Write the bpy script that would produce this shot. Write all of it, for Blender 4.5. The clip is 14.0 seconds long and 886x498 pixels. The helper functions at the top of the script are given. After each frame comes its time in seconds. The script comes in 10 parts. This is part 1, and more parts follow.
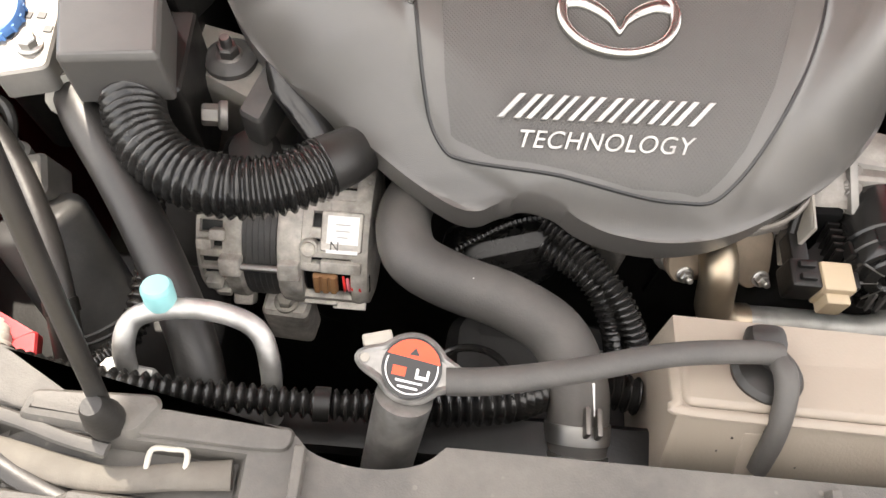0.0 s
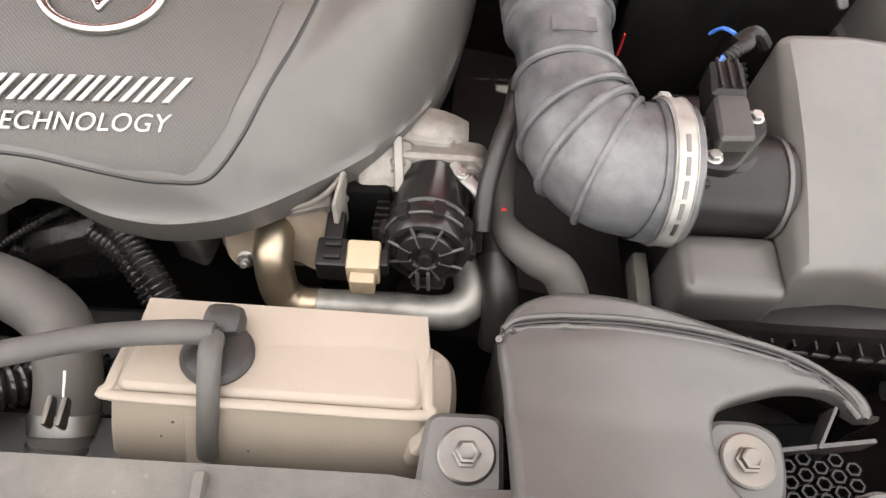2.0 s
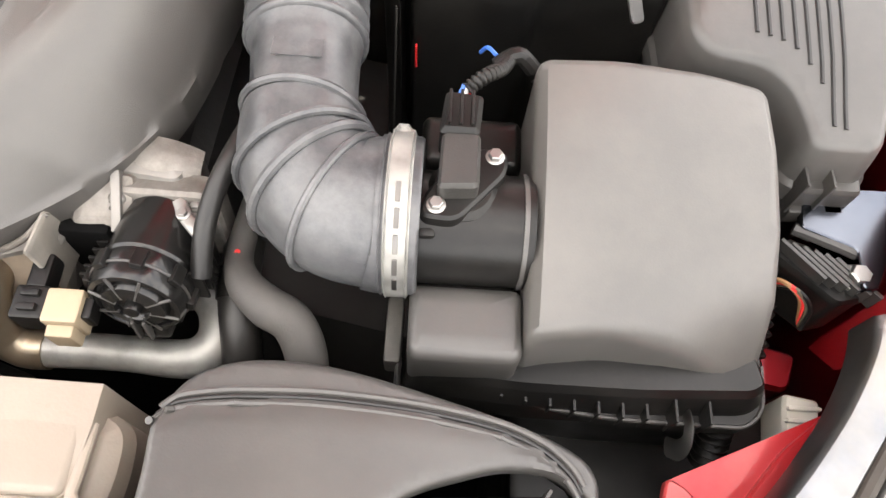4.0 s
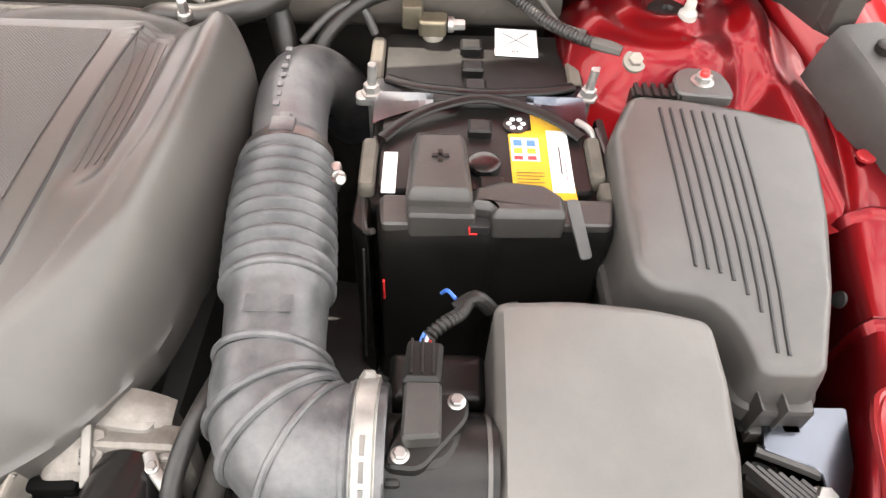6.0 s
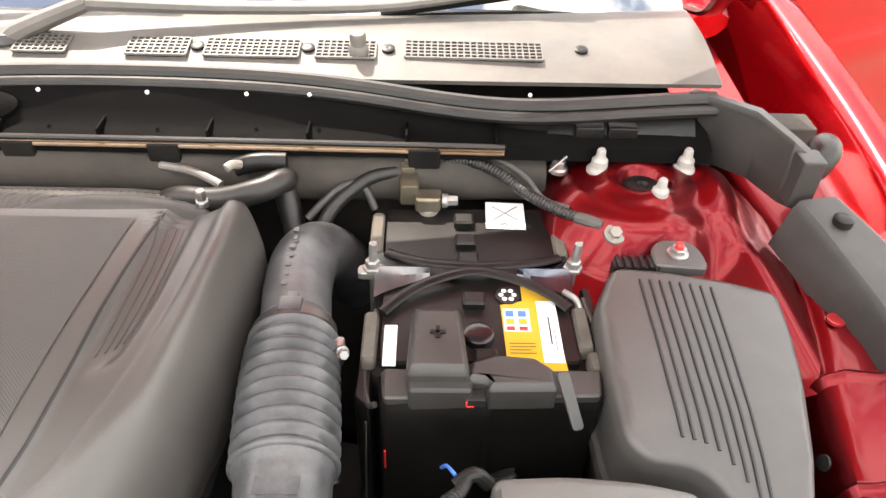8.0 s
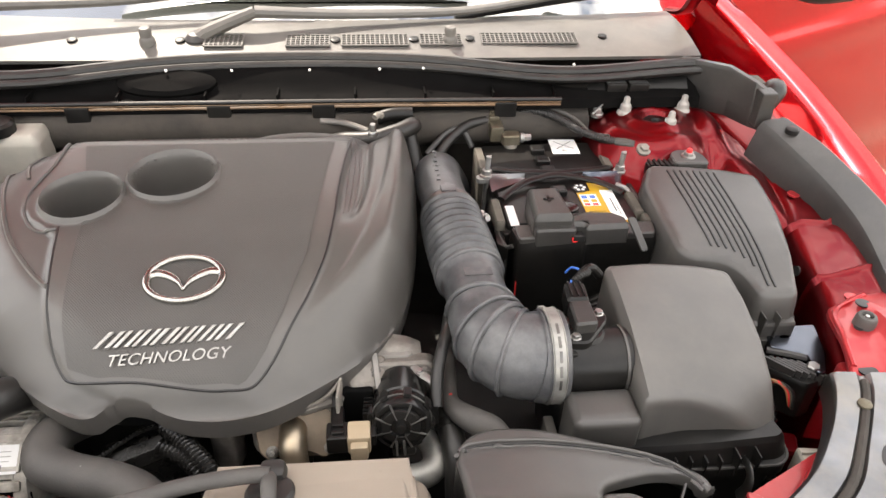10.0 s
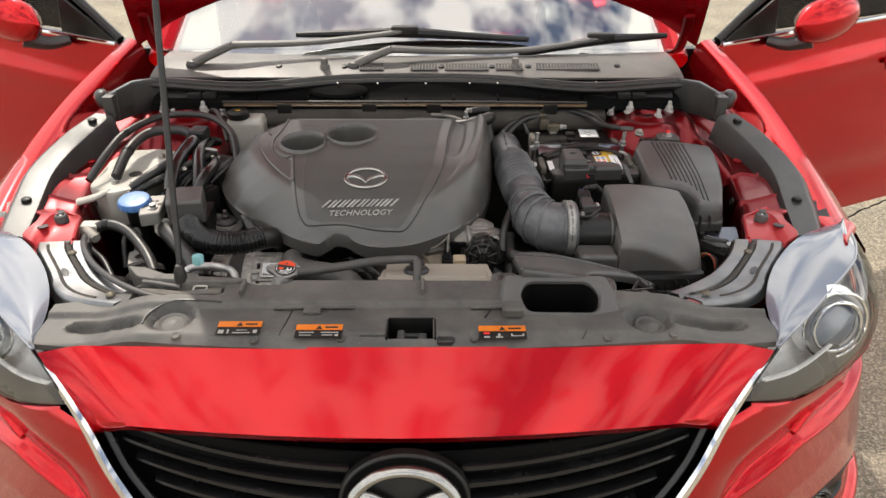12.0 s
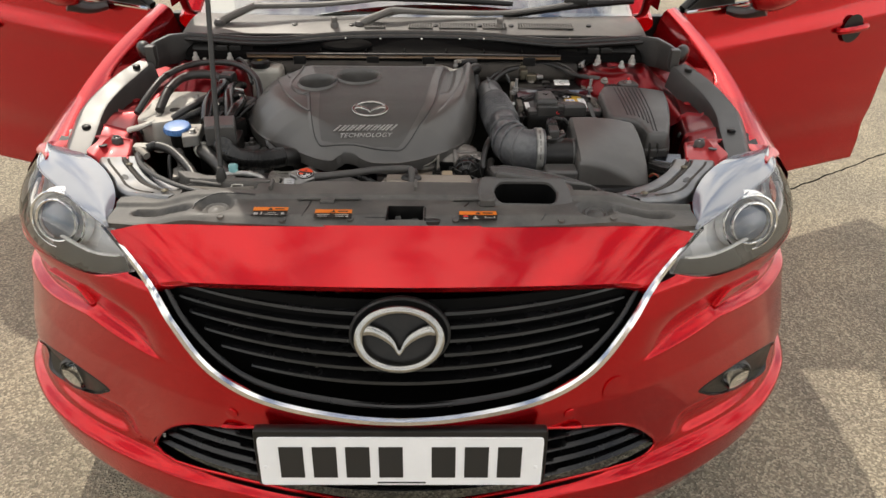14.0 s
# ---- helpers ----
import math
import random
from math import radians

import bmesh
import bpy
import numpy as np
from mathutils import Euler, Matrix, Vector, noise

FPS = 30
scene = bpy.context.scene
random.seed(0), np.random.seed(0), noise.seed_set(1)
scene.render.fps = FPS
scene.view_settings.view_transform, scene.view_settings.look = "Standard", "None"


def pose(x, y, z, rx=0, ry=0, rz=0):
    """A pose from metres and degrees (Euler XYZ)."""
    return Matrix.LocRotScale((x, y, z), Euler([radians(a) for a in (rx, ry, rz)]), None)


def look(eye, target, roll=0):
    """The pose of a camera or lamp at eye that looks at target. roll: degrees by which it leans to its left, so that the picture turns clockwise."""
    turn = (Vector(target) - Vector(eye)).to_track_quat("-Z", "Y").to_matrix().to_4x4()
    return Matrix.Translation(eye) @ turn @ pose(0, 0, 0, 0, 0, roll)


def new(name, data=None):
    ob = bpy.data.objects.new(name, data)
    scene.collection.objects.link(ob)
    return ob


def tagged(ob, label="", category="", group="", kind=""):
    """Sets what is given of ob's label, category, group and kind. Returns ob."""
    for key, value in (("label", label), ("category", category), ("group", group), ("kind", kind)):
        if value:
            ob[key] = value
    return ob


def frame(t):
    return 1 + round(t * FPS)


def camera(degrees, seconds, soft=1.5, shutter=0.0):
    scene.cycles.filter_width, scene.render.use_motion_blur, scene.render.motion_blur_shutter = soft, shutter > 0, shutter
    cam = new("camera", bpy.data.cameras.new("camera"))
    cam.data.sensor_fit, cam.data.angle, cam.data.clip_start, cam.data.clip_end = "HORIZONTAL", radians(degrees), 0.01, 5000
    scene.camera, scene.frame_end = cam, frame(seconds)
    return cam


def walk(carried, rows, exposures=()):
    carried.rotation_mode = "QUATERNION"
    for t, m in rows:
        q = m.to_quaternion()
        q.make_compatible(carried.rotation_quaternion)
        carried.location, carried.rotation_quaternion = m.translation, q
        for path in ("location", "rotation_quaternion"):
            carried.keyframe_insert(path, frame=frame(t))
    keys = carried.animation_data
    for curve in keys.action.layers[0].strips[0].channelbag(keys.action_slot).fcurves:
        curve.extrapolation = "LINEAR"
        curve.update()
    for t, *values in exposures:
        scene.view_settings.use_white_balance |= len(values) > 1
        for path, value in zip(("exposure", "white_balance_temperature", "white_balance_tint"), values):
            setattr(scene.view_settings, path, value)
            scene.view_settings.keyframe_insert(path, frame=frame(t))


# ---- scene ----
cam = camera(63.4, 14.0)
PATH = [
    (0, (-0.205, 0.294, 1.291), (-0.189, 1.255, -0.463), 5.7),
    (0.5, (-0.11, 0.292, 1.284), (-0.081, 1.264, -0.464), 6.3),
    (1, (-0.007, 0.297, 1.284), (-0.026, 1.286, -0.455), 7.3),
    (1.5, (0.034, 0.289, 1.288), (0.039, 1.273, -0.453), 6.5),
    (2, (0.132, 0.304, 1.285), (0.18, 1.284, -0.457), 5.7),
    (2.5, (0.233, 0.32, 1.276), (0.316, 1.304, -0.463), 8.3),
    (2.7, (0.262, 0.325, 1.274), (0.343, 1.303, -0.468), 8.4),
    (4.8, (0.331, 0.412, 1.284), (0.343, 1.263, -0.525), 3.7),
    (5, (0.334, 0.412, 1.294), (0.347, 1.352, -0.471), 3.3),
    (5.5, (0.337, 0.412, 1.307), (0.38, 1.551, -0.337), 3.9),
    (6, (0.337, 0.419, 1.322), (0.379, 1.697, -0.216), 3.1),
    (6.5, (0.342, 0.431, 1.34), (0.387, 1.812, -0.105), 2.7),
    (7, (0.337, 0.447, 1.363), (0.387, 1.899, -0.011), 2.7),
    (7.2, (0.339, 0.45, 1.37), (0.379, 1.925, 0.02), 2.2),
    (9.3, (0.21, 0.198, 1.391), (0.34, 1.787, 0.183), 1.0),
    (9.5, (0.166, 0.144, 1.401), (0.318, 1.747, 0.216), 0.6),
    (10, (0.107, 0.051, 1.427), (0.306, 1.66, 0.255), 2.2),
    (10.5, (0.106, -0.107, 1.457), (0.15, 1.558, 0.348), 1.7),
    (11, (0.122, -0.285, 1.491), (0.039, 1.407, 0.428), 1.6),
    (11.5, (0.076, -0.447, 1.511), (0.034, 1.276, 0.496), 1.5),
    (12, (0.04, -0.612, 1.534), (0.065, 1.115, 0.525), 0.3),
    (12.5, (0.079, -0.721, 1.538), (0.102, 1.009, 0.536), -0.0),
    (13, (0.111, -0.81, 1.53), (0.092, 0.921, 0.528), 0.8),
    (13.5, (0.088, -0.886, 1.522), (0.092, 0.84, 0.512), 0.3),
    (14, (0.061, -0.95, 1.523), (0.083, 0.77, 0.503), 0.6),
]
EXPOSURE = [(0, 1.60), (1.0, 1.70), (1.5, 1.72), (2.7, 1.85), (4.8, 1.98), (7.2, 1.78), (9.3, 1.37), (10.5, 1.02), (11, 0.8), (11.5, 0.55), (12, 0.25), (13, 0.0), (14, -0.05)]
walk(cam, [(t, look(eye, target, roll)) for t, eye, target, roll in PATH], [(t, stops, 7100 if t < 10.6 else 6850 if t < 13 else 6980, 12 if t < 10.6 else 10) for t, stops in EXPOSURE])

# ---- daylight ----
world = bpy.data.worlds.new("daylight")
scene.world = world
world.use_nodes = True
wn, wl = world.node_tree.nodes, world.node_tree.links
wn.clear()
SUN_ELEV, SUN_AZ = 50.0, -25.0  # azimuth from +y, clockwise positive
sky = wn.new("ShaderNodeTexSky")
sky.sky_type, sky.sun_disc = "NISHITA", False
sky.sun_elevation, sky.sun_rotation = radians(SUN_ELEV), radians(SUN_AZ)
sky.air_density, sky.dust_density = 1.0, 1.5
coord = wn.new("ShaderNodeTexCoord")
stretch = wn.new("ShaderNodeMapping")
stretch.inputs["Scale"].default_value = (4.2, 4.2, 5.5)
puffs = wn.new("ShaderNodeTexNoise")
puffs.inputs["Scale"].default_value, puffs.inputs["Detail"].default_value = 1.7, 7.0
puff_ramp = wn.new("ShaderNodeValToRGB")
puff_ramp.color_ramp.elements[0].position, puff_ramp.color_ramp.elements[1].position = 0.41, 0.56
cloud_mix = wn.new("ShaderNodeMix")
cloud_mix.data_type = "RGBA"
cloud_mix.inputs["B"].default_value = (13.5, 13.3, 13.1, 1)
sky_out, sky_bg = wn.new("ShaderNodeOutputWorld"), wn.new("ShaderNodeBackground")
sky_bg.inputs["Strength"].default_value = 0.15
wl.new(coord.outputs["Generated"], stretch.inputs["Vector"])
wl.new(stretch.outputs["Vector"], puffs.inputs["Vector"])
wl.new(puffs.outputs["Fac"], puff_ramp.inputs["Fac"])
wl.new(puff_ramp.outputs["Color"], cloud_mix.inputs["Factor"])
wl.new(sky.outputs["Color"], cloud_mix.inputs["A"])
wl.new(cloud_mix.outputs["Result"], sky_bg.inputs["Color"])
wl.new(sky_bg.outputs["Background"], sky_out.inputs["Surface"])

sun_data = bpy.data.lights.new("sun", "SUN")
sun_data.energy, sun_data.angle, sun_data.color = 3.1, radians(0.6), (1.0, 0.95, 0.87)
sun = new("sun", sun_data)
_a, _e = radians(SUN_AZ), radians(SUN_ELEV)
SUN_FROM = Vector((math.sin(_a) * math.cos(_e), math.cos(_a) * math.cos(_e), math.sin(_e)))
sun.matrix_world = look(SUN_FROM * 20, (0, 0, 0))


# ---- materials ----
def material(name, base, rough=0.5, metal=0.0, vary=0.25, scale=30.0, bump=0.0, bump_scale=300.0,
             dust=0.0, dust_color=(0.30, 0.27, 0.23), dust_scale=9.0, rough_vary=0.15, coat=0.0, spec=0.5, spots=0.0):
    """A surface with grain, blotches, dust and fine relief at real-world size."""
    m = bpy.data.materials.new(name)
    m.use_nodes = True
    n, l = m.node_tree.nodes, m.node_tree.links
    b = n["Principled BSDF"]
    b.inputs["Metallic"].default_value, b.inputs["Specular IOR Level"].default_value = metal, spec
    b.inputs["Coat Weight"].default_value, b.inputs["Coat Roughness"].default_value = coat, 0.03
    tc = n.new("ShaderNodeTexCoord")
    big, fine = n.new("ShaderNodeTexNoise"), n.new("ShaderNodeTexNoise")
    big.inputs["Scale"].default_value, big.inputs["Detail"].default_value = scale, 5.0
    fine.inputs["Scale"].default_value, fine.inputs["Detail"].default_value = bump_scale, 3.0
    for t in (big, fine):
        l.new(tc.outputs["Object"], t.inputs["Vector"])
    ramp = n.new("ShaderNodeValToRGB")
    ramp.color_ramp.elements[0].position, ramp.color_ramp.elements[1].position = 0.3, 0.7
    ramp.color_ramp.elements[0].color = (*[c * (1 - vary) for c in base], 1)
    ramp.color_ramp.elements[1].color = (*[min(1, c * (1 + vary)) for c in base], 1)
    l.new(big.outputs["Fac"], ramp.inputs["Fac"])
    color = ramp.outputs["Color"]
    if dust:
        d = n.new("ShaderNodeTexNoise")
        d.inputs["Scale"].default_value, d.inputs["Detail"].default_value, d.inputs["Roughness"].default_value = dust_scale, 8.0, 0.7
        l.new(tc.outputs["Object"], d.inputs["Vector"])
        dr = n.new("ShaderNodeMapRange")
        dr.inputs["From Min"].default_value, dr.inputs["From Max"].default_value = 0.4, 0.75
        dr.inputs["To Max"].default_value = dust
        l.new(d.outputs["Fac"], dr.inputs["Value"])
        mix = n.new("ShaderNodeMix")
        mix.data_type = "RGBA"
        mix.inputs["B"].default_value = (*dust_color, 1)
        l.new(dr.outputs["Result"], mix.inputs["Factor"])
        l.new(color, mix.inputs["A"])
        color = mix.outputs["Result"]
    if spots:
        v = n.new("ShaderNodeTexVoronoi")
        v.inputs["Scale"].default_value = 55.0
        l.new(tc.outputs["Object"], v.inputs["Vector"])
        sr = n.new("ShaderNodeMapRange")
        sr.inputs["From Min"].default_value, sr.inputs["From Max"].default_value = 0.10, 0.06
        sr.inputs["To Max"].default_value = spots
        l.new(v.outputs["Distance"], sr.inputs["Value"])
        sm = n.new("ShaderNodeMix")
        sm.data_type = "RGBA"
        sm.inputs["B"].default_value = (*dust_color, 1)
        l.new(sr.outputs["Result"], sm.inputs["Factor"])
        l.new(color, sm.inputs["A"])
        color = sm.outputs["Result"]
    l.new(color, b.inputs["Base Color"])
    rr = n.new("ShaderNodeMapRange")
    rr.inputs["To Min"].default_value, rr.inputs["To Max"].default_value = max(0.02, rough - rough_vary), min(1, rough + rough_vary)
    l.new(big.outputs["Fac"], rr.inputs["Value"])
    l.new(rr.outputs["Result"], b.inputs["Roughness"])
    if bump:
        bp = n.new("ShaderNodeBump")
        bp.inputs["Strength"].default_value, bp.inputs["Distance"].default_value = bump, 0.0006
        l.new(fine.outputs["Fac"], bp.inputs["Height"])
        l.new(bp.outputs["Normal"], b.inputs["Normal"])
    return m


PLASTIC = material("black_plastic", (0.027, 0.026, 0.025), 0.40, bump=0.35, bump_scale=900, vary=0.12, scale=14, dust=0.10, spec=0.55)
PLASTIC_SMOOTH = material("smooth_black_plastic", (0.054, 0.0515, 0.049), 0.38, bump=0.10, bump_scale=700, vary=0.08, scale=10, dust=0.08, spec=0.6, rough_vary=0.08)
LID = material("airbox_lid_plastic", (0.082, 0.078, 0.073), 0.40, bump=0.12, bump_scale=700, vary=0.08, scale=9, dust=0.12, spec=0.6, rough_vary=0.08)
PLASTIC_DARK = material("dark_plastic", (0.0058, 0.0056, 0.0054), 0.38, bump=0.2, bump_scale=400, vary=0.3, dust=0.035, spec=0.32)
COVER = material("engine_cover_plastic", (0.067, 0.063, 0.0585), 0.35, bump=0.25, bump_scale=1200, vary=0.05, scale=6, dust=0.05, spec=0.65, rough_vary=0.08)
TRIM = material("panel_plastic", (0.052, 0.049, 0.045), 0.55, bump=0.4, bump_scale=800, vary=0.15, scale=18, dust=0.25, spots=0.16)
RUBBER = material("hose_rubber", (0.052, 0.049, 0.046), 0.62, bump=0.3, bump_scale=500, vary=0.15, scale=20, dust=0.15)
RUBBER_DARK = material("black_rubber", (0.011, 0.0105, 0.010), 0.42, bump=0.25, bump_scale=400, vary=0.2, dust=0.05)
DUCT = material("intake_hose_rubber", (0.046, 0.047, 0.050), 0.33, bump=0.3, bump_scale=250, vary=0.35, scale=26, dust=0.5, dust_color=(0.24, 0.24, 0.24), dust_scale=18)
GLOSSY = material("glossy_black_conduit", (0.007, 0.007, 0.007), 0.22, bump=0.1, vary=0.2, dust=0.04)
CAST = material("cast_aluminium", (0.23, 0.22, 0.205), 0.55, metal=0.6, bump=0.5, bump_scale=160, vary=0.25, scale=28, dust=0.4, dust_color=(0.22, 0.19, 0.16), dust_scale=25)
CAST_DULL = material("dull_grey_casting", (0.24, 0.225, 0.20), 0.62, metal=0.3, bump=0.6, bump_scale=150, vary=0.3, scale=24, dust=0.45, dust_color=(0.30, 0.26, 0.21), dust_scale=18)
CAST_PALE = material("pale_aluminium_casting", (0.23, 0.215, 0.195), 0.55, metal=0.5, bump=0.7, bump_scale=200, vary=0.3, scale=45, dust=0.75, dust_color=(0.085, 0.07, 0.055), dust_scale=34)
STEEL = material("steel", (0.38, 0.375, 0.36), 0.40, metal=1.0, vary=0.15, scale=40, bump=0.1, dust=0.12)
ZINC = material("galvanised_steel", (0.155, 0.153, 0.15), 0.40, metal=0.9, vary=0.35, scale=30, dust=0.6, dust_color=(0.17, 0.135, 0.10), dust_scale=14)
PLATED = material("bright_zinc_plate", (0.20, 0.207, 0.218), 0.38, metal=1.0, vary=0.3, scale=18, dust=0.6, dust_color=(0.26, 0.23, 0.185), dust_scale=16, rough_vary=0.08)
# Plated steel with a dark bluish reflection put into its colour.
PLATED_TONED = material("reflection_toned_plate", (0.105, 0.115, 0.135), 0.22, metal=1.0, vary=0.15, scale=20, rough_vary=0.06)
GOLD = material("heat_tinted_steel", (0.36, 0.305, 0.235), 0.36, metal=0.9, vary=0.25, scale=24, dust=0.3, dust_color=(0.30, 0.20, 0.10))
CLAMP = material("dull_zinc_clamp", (0.33, 0.325, 0.305), 0.5, metal=0.65, vary=0.3, scale=60, bump=0.3, bump_scale=260, dust=0.4, dust_color=(0.26, 0.245, 0.22), dust_scale=30)
BRASS = material("dirty_brass", (0.115, 0.10, 0.07), 0.5, metal=0.5, vary=0.3, scale=40, dust=0.5, dust_color=(0.16, 0.14, 0.11), dust_scale=30)
CHROME = material("chrome", (0.74, 0.74, 0.74), 0.09, metal=1.0, vary=0.03, rough_vary=0.03)
ALU = material("aluminium_pipe", (0.40, 0.395, 0.38), 0.48, metal=0.8, vary=0.25, scale=60, bump=0.4, bump_scale=220, dust=0.35, dust_color=(0.24, 0.22, 0.19), dust_scale=22)
TANK = material("cream_tank_plastic", (0.27, 0.232, 0.19), 0.5, bump=0.25, bump_scale=500, vary=0.08, scale=9, dust=0.3, dust_color=(0.22, 0.175, 0.135), dust_scale=13, spots=0.25)
# Neutral felt-like grey for the added pad that tames red bounce.
BOUNCE_PAD = material("bounce_pad_grey", (0.16, 0.155, 0.15), 0.9, vary=0.15, scale=30, bump=0.6, bump_scale=300)
CAP_GREY = material("pale_grey_cap", (0.34, 0.33, 0.305), 0.45, vary=0.08, dust=0.2)
WHITE = material("white_plastic", (0.72, 0.71, 0.68), 0.45, vary=0.05, dust=0.2)
CREAM = material("cream_plug_plastic", (0.36, 0.285, 0.19), 0.5, vary=0.08, dust=0.25)
PALE = material("translucent_tank_plastic", (0.42, 0.40, 0.35), 0.5, vary=0.1, dust=0.25)
CYAN = material("cyan_cap_plastic", (0.22, 0.48, 0.49), 0.45, vary=0.08, dust=0.12)
BLUE = material("blue_cap_plastic", (0.075, 0.20, 0.46), 0.4, vary=0.1, dust=0.12)
YELLOW = material("yellow_label", (0.56, 0.33, 0.016), 0.4, vary=0.06, dust=0.1)
GRIP = material("beige_grey_padding", (0.085, 0.076, 0.062), 0.85, vary=0.25, scale=40, bump=0.6, bump_scale=260, dust=0.3)
ORANGE = material("orange_label", (0.60, 0.15, 0.010), 0.4, vary=0.05)
CAP_ORANGE = material("red_orange_label", (0.62, 0.055, 0.012), 0.4, vary=0.12, scale=60, dust=0.1)
TAPE = material("black_vinyl_tape", (0.0055, 0.0055, 0.0055), 0.27, bump=1.0, bump_scale=55, vary=0.3, scale=40, spec=0.3, dust=0.03)
CAP_STEEL = material("weathered_cap_steel", (0.27, 0.262, 0.25), 0.46, metal=0.8, vary=0.35, scale=70, bump=0.3, bump_scale=300, dust=0.45, dust_color=(0.30, 0.28, 0.25))
LABEL_WHITE = material("white_label", (0.80, 0.80, 0.79), 0.45, vary=0.03, dust=0.06)
# Black of print and seams; also painted where holes would be in shade.
PLAIN_BLACK = material("plain_black", (0.015, 0.015, 0.015), 0.4, vary=0.05)
LABEL_RED = material("red_mark", (0.70, 0.03, 0.03), 0.4, vary=0.05)
LABEL_BLUE = material("blue_mark", (0.05, 0.16, 0.55), 0.4, vary=0.05)
COPPER = material("copper_brown_plastic", (0.32, 0.17, 0.08), 0.5, vary=0.2)
FOAM = material("brown_insulation", (0.038, 0.033, 0.028), 0.9, vary=0.3, scale=30, bump=0.8, bump_scale=120, dust=0.4, dust_color=(0.09, 0.075, 0.06))
COWL = material("grey_cowl_plastic", (0.105, 0.100, 0.092), 0.5, vary=0.1, scale=8, bump=0.3, bump_scale=700, dust=0.35, dust_color=(0.26, 0.235, 0.205))
CANISTER = material("dark_grey_paint", (0.045, 0.0445, 0.0435), 0.5, vary=0.15, scale=20, bump=0.4, bump_scale=200, dust=0.4, dust_color=(0.17, 0.155, 0.135))
BRACE = material("matt_black_brace", (0.0035, 0.0033, 0.0032), 0.72, bump=0.3, bump_scale=300, vary=0.3, spec=0.06)
SATIN = material("satin_chrome", (0.37, 0.365, 0.345), 0.22, metal=1.0, vary=0.06, scale=20, rough_vary=0.05)
TAN = material("tan_wire", (0.15, 0.085, 0.04), 0.55, vary=0.25, scale=30, dust=0.3)
FOIL = material("heat_shield_foil", (0.115, 0.112, 0.106), 0.55, metal=0.6, vary=0.2, bump=1.0, bump_scale=260, dust=0.5, dust_color=(0.12, 0.105, 0.09))
PLATE = material("plate_white", (0.80, 0.81, 0.82), 0.35, vary=0.02, dust=0.05)
FELT = material("dirty_pale_strip", (0.115, 0.105, 0.090), 0.85, vary=0.25, scale=40, bump=0.8, bump_scale=220, dust=0.6, dust_color=(0.10, 0.085, 0.07), dust_scale=22)
TANFLANGE = material("heat_stained_casting", (0.25, 0.20, 0.15), 0.55, metal=0.45, bump=0.5, bump_scale=180, vary=0.25, scale=34, dust=0.45, dust_color=(0.15, 0.12, 0.09), dust_scale=26)
ALT_CAST = material("weathered_alternator_casting", (0.52, 0.49, 0.44), 0.55, metal=0.25, bump=0.6, bump_scale=170, vary=0.3, scale=60, dust=0.8, dust_color=(0.12, 0.10, 0.08), dust_scale=34)
CREAM_METAL = material("pale_plated_fitting", (0.52, 0.50, 0.42), 0.45, metal=0.4, vary=0.12, scale=40, dust=0.2)
PINK = material("pink_wire", (0.62, 0.16, 0.20), 0.45, vary=0.1)
# Near-black that puts the shade of deep gaps into the colour.
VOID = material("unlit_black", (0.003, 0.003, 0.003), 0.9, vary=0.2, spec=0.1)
GRILLE = material("grille_plastic", (0.0045, 0.0045, 0.0048), 0.24, bump=0.06, vary=0.15, spec=0.45)
# Near-white: the brightness that chrome would mirror is put into the colour.
HAZE = material("lamp_reflector", (0.92, 0.91, 0.88), 0.26, metal=0.12, vary=0.05, scale=14)
AMBER = material("amber_reflector", (0.42, 0.13, 0.07), 0.3, vary=0.1, scale=20)
BEZEL = material("lamp_bezel", (0.125, 0.12, 0.105), 0.3, vary=0.06, scale=14, spec=0.5)
SHELF = material("lamp_shelf", (0.155, 0.172, 0.205), 0.20, vary=0.06, scale=10, coat=1.0, spec=0.6, rough_vary=0.04)
# Grimy metal, its base darkened to hold the shade deep in the bay.
BLOCK_DARK = material("darkened_grimy_block", (0.012, 0.0115, 0.011), 0.6, vary=0.4, scale=18, bump=0.7, bump_scale=90, dust=0.3, dust_color=(0.05, 0.045, 0.04))


def red_paint():
    """Metallic red lacquer: tinted flake under a clear coat."""
    m = bpy.data.materials.new("red_paint")
    m.use_nodes = True
    n, l = m.node_tree.nodes, m.node_tree.links
    b = n["Principled BSDF"]
    tc, fl = n.new("ShaderNodeTexCoord"), n.new("ShaderNodeTexNoise")
    fl.inputs["Scale"].default_value = 1400.0
    l.new(tc.outputs["Object"], fl.inputs["Vector"])
    ramp = n.new("ShaderNodeValToRGB")
    ramp.color_ramp.elements[0].color, ramp.color_ramp.elements[1].color = (0.37, 0.0010, 0.0042, 1), (0.55, 0.0018, 0.0072, 1)
    l.new(fl.outputs["Fac"], ramp.inputs["Fac"])
    l.new(ramp.outputs["Color"], b.inputs["Base Color"])
    b.inputs["Metallic"].default_value, b.inputs["Roughness"].default_value = 0.85, 0.22
    b.inputs["Coat Weight"].default_value, b.inputs["Coat Roughness"].default_value = 0.50, 0.008
    return m


RED = red_paint()
# Darker copy of the body red, with the bay's shade in its colour.
RED_SHADED = material("shaded_red_paint", (0.15, 0.0012, 0.0042), 0.32, metal=0.8, vary=0.06, scale=8, coat=0.30, rough_vary=0.05)
RED_DUSTY = material("dusty_red_paint", (0.40, 0.012, 0.018), 0.42, metal=0.35, vary=0.12, scale=12, dust=0.22, dust_color=(0.30, 0.16, 0.14), coat=0.4)


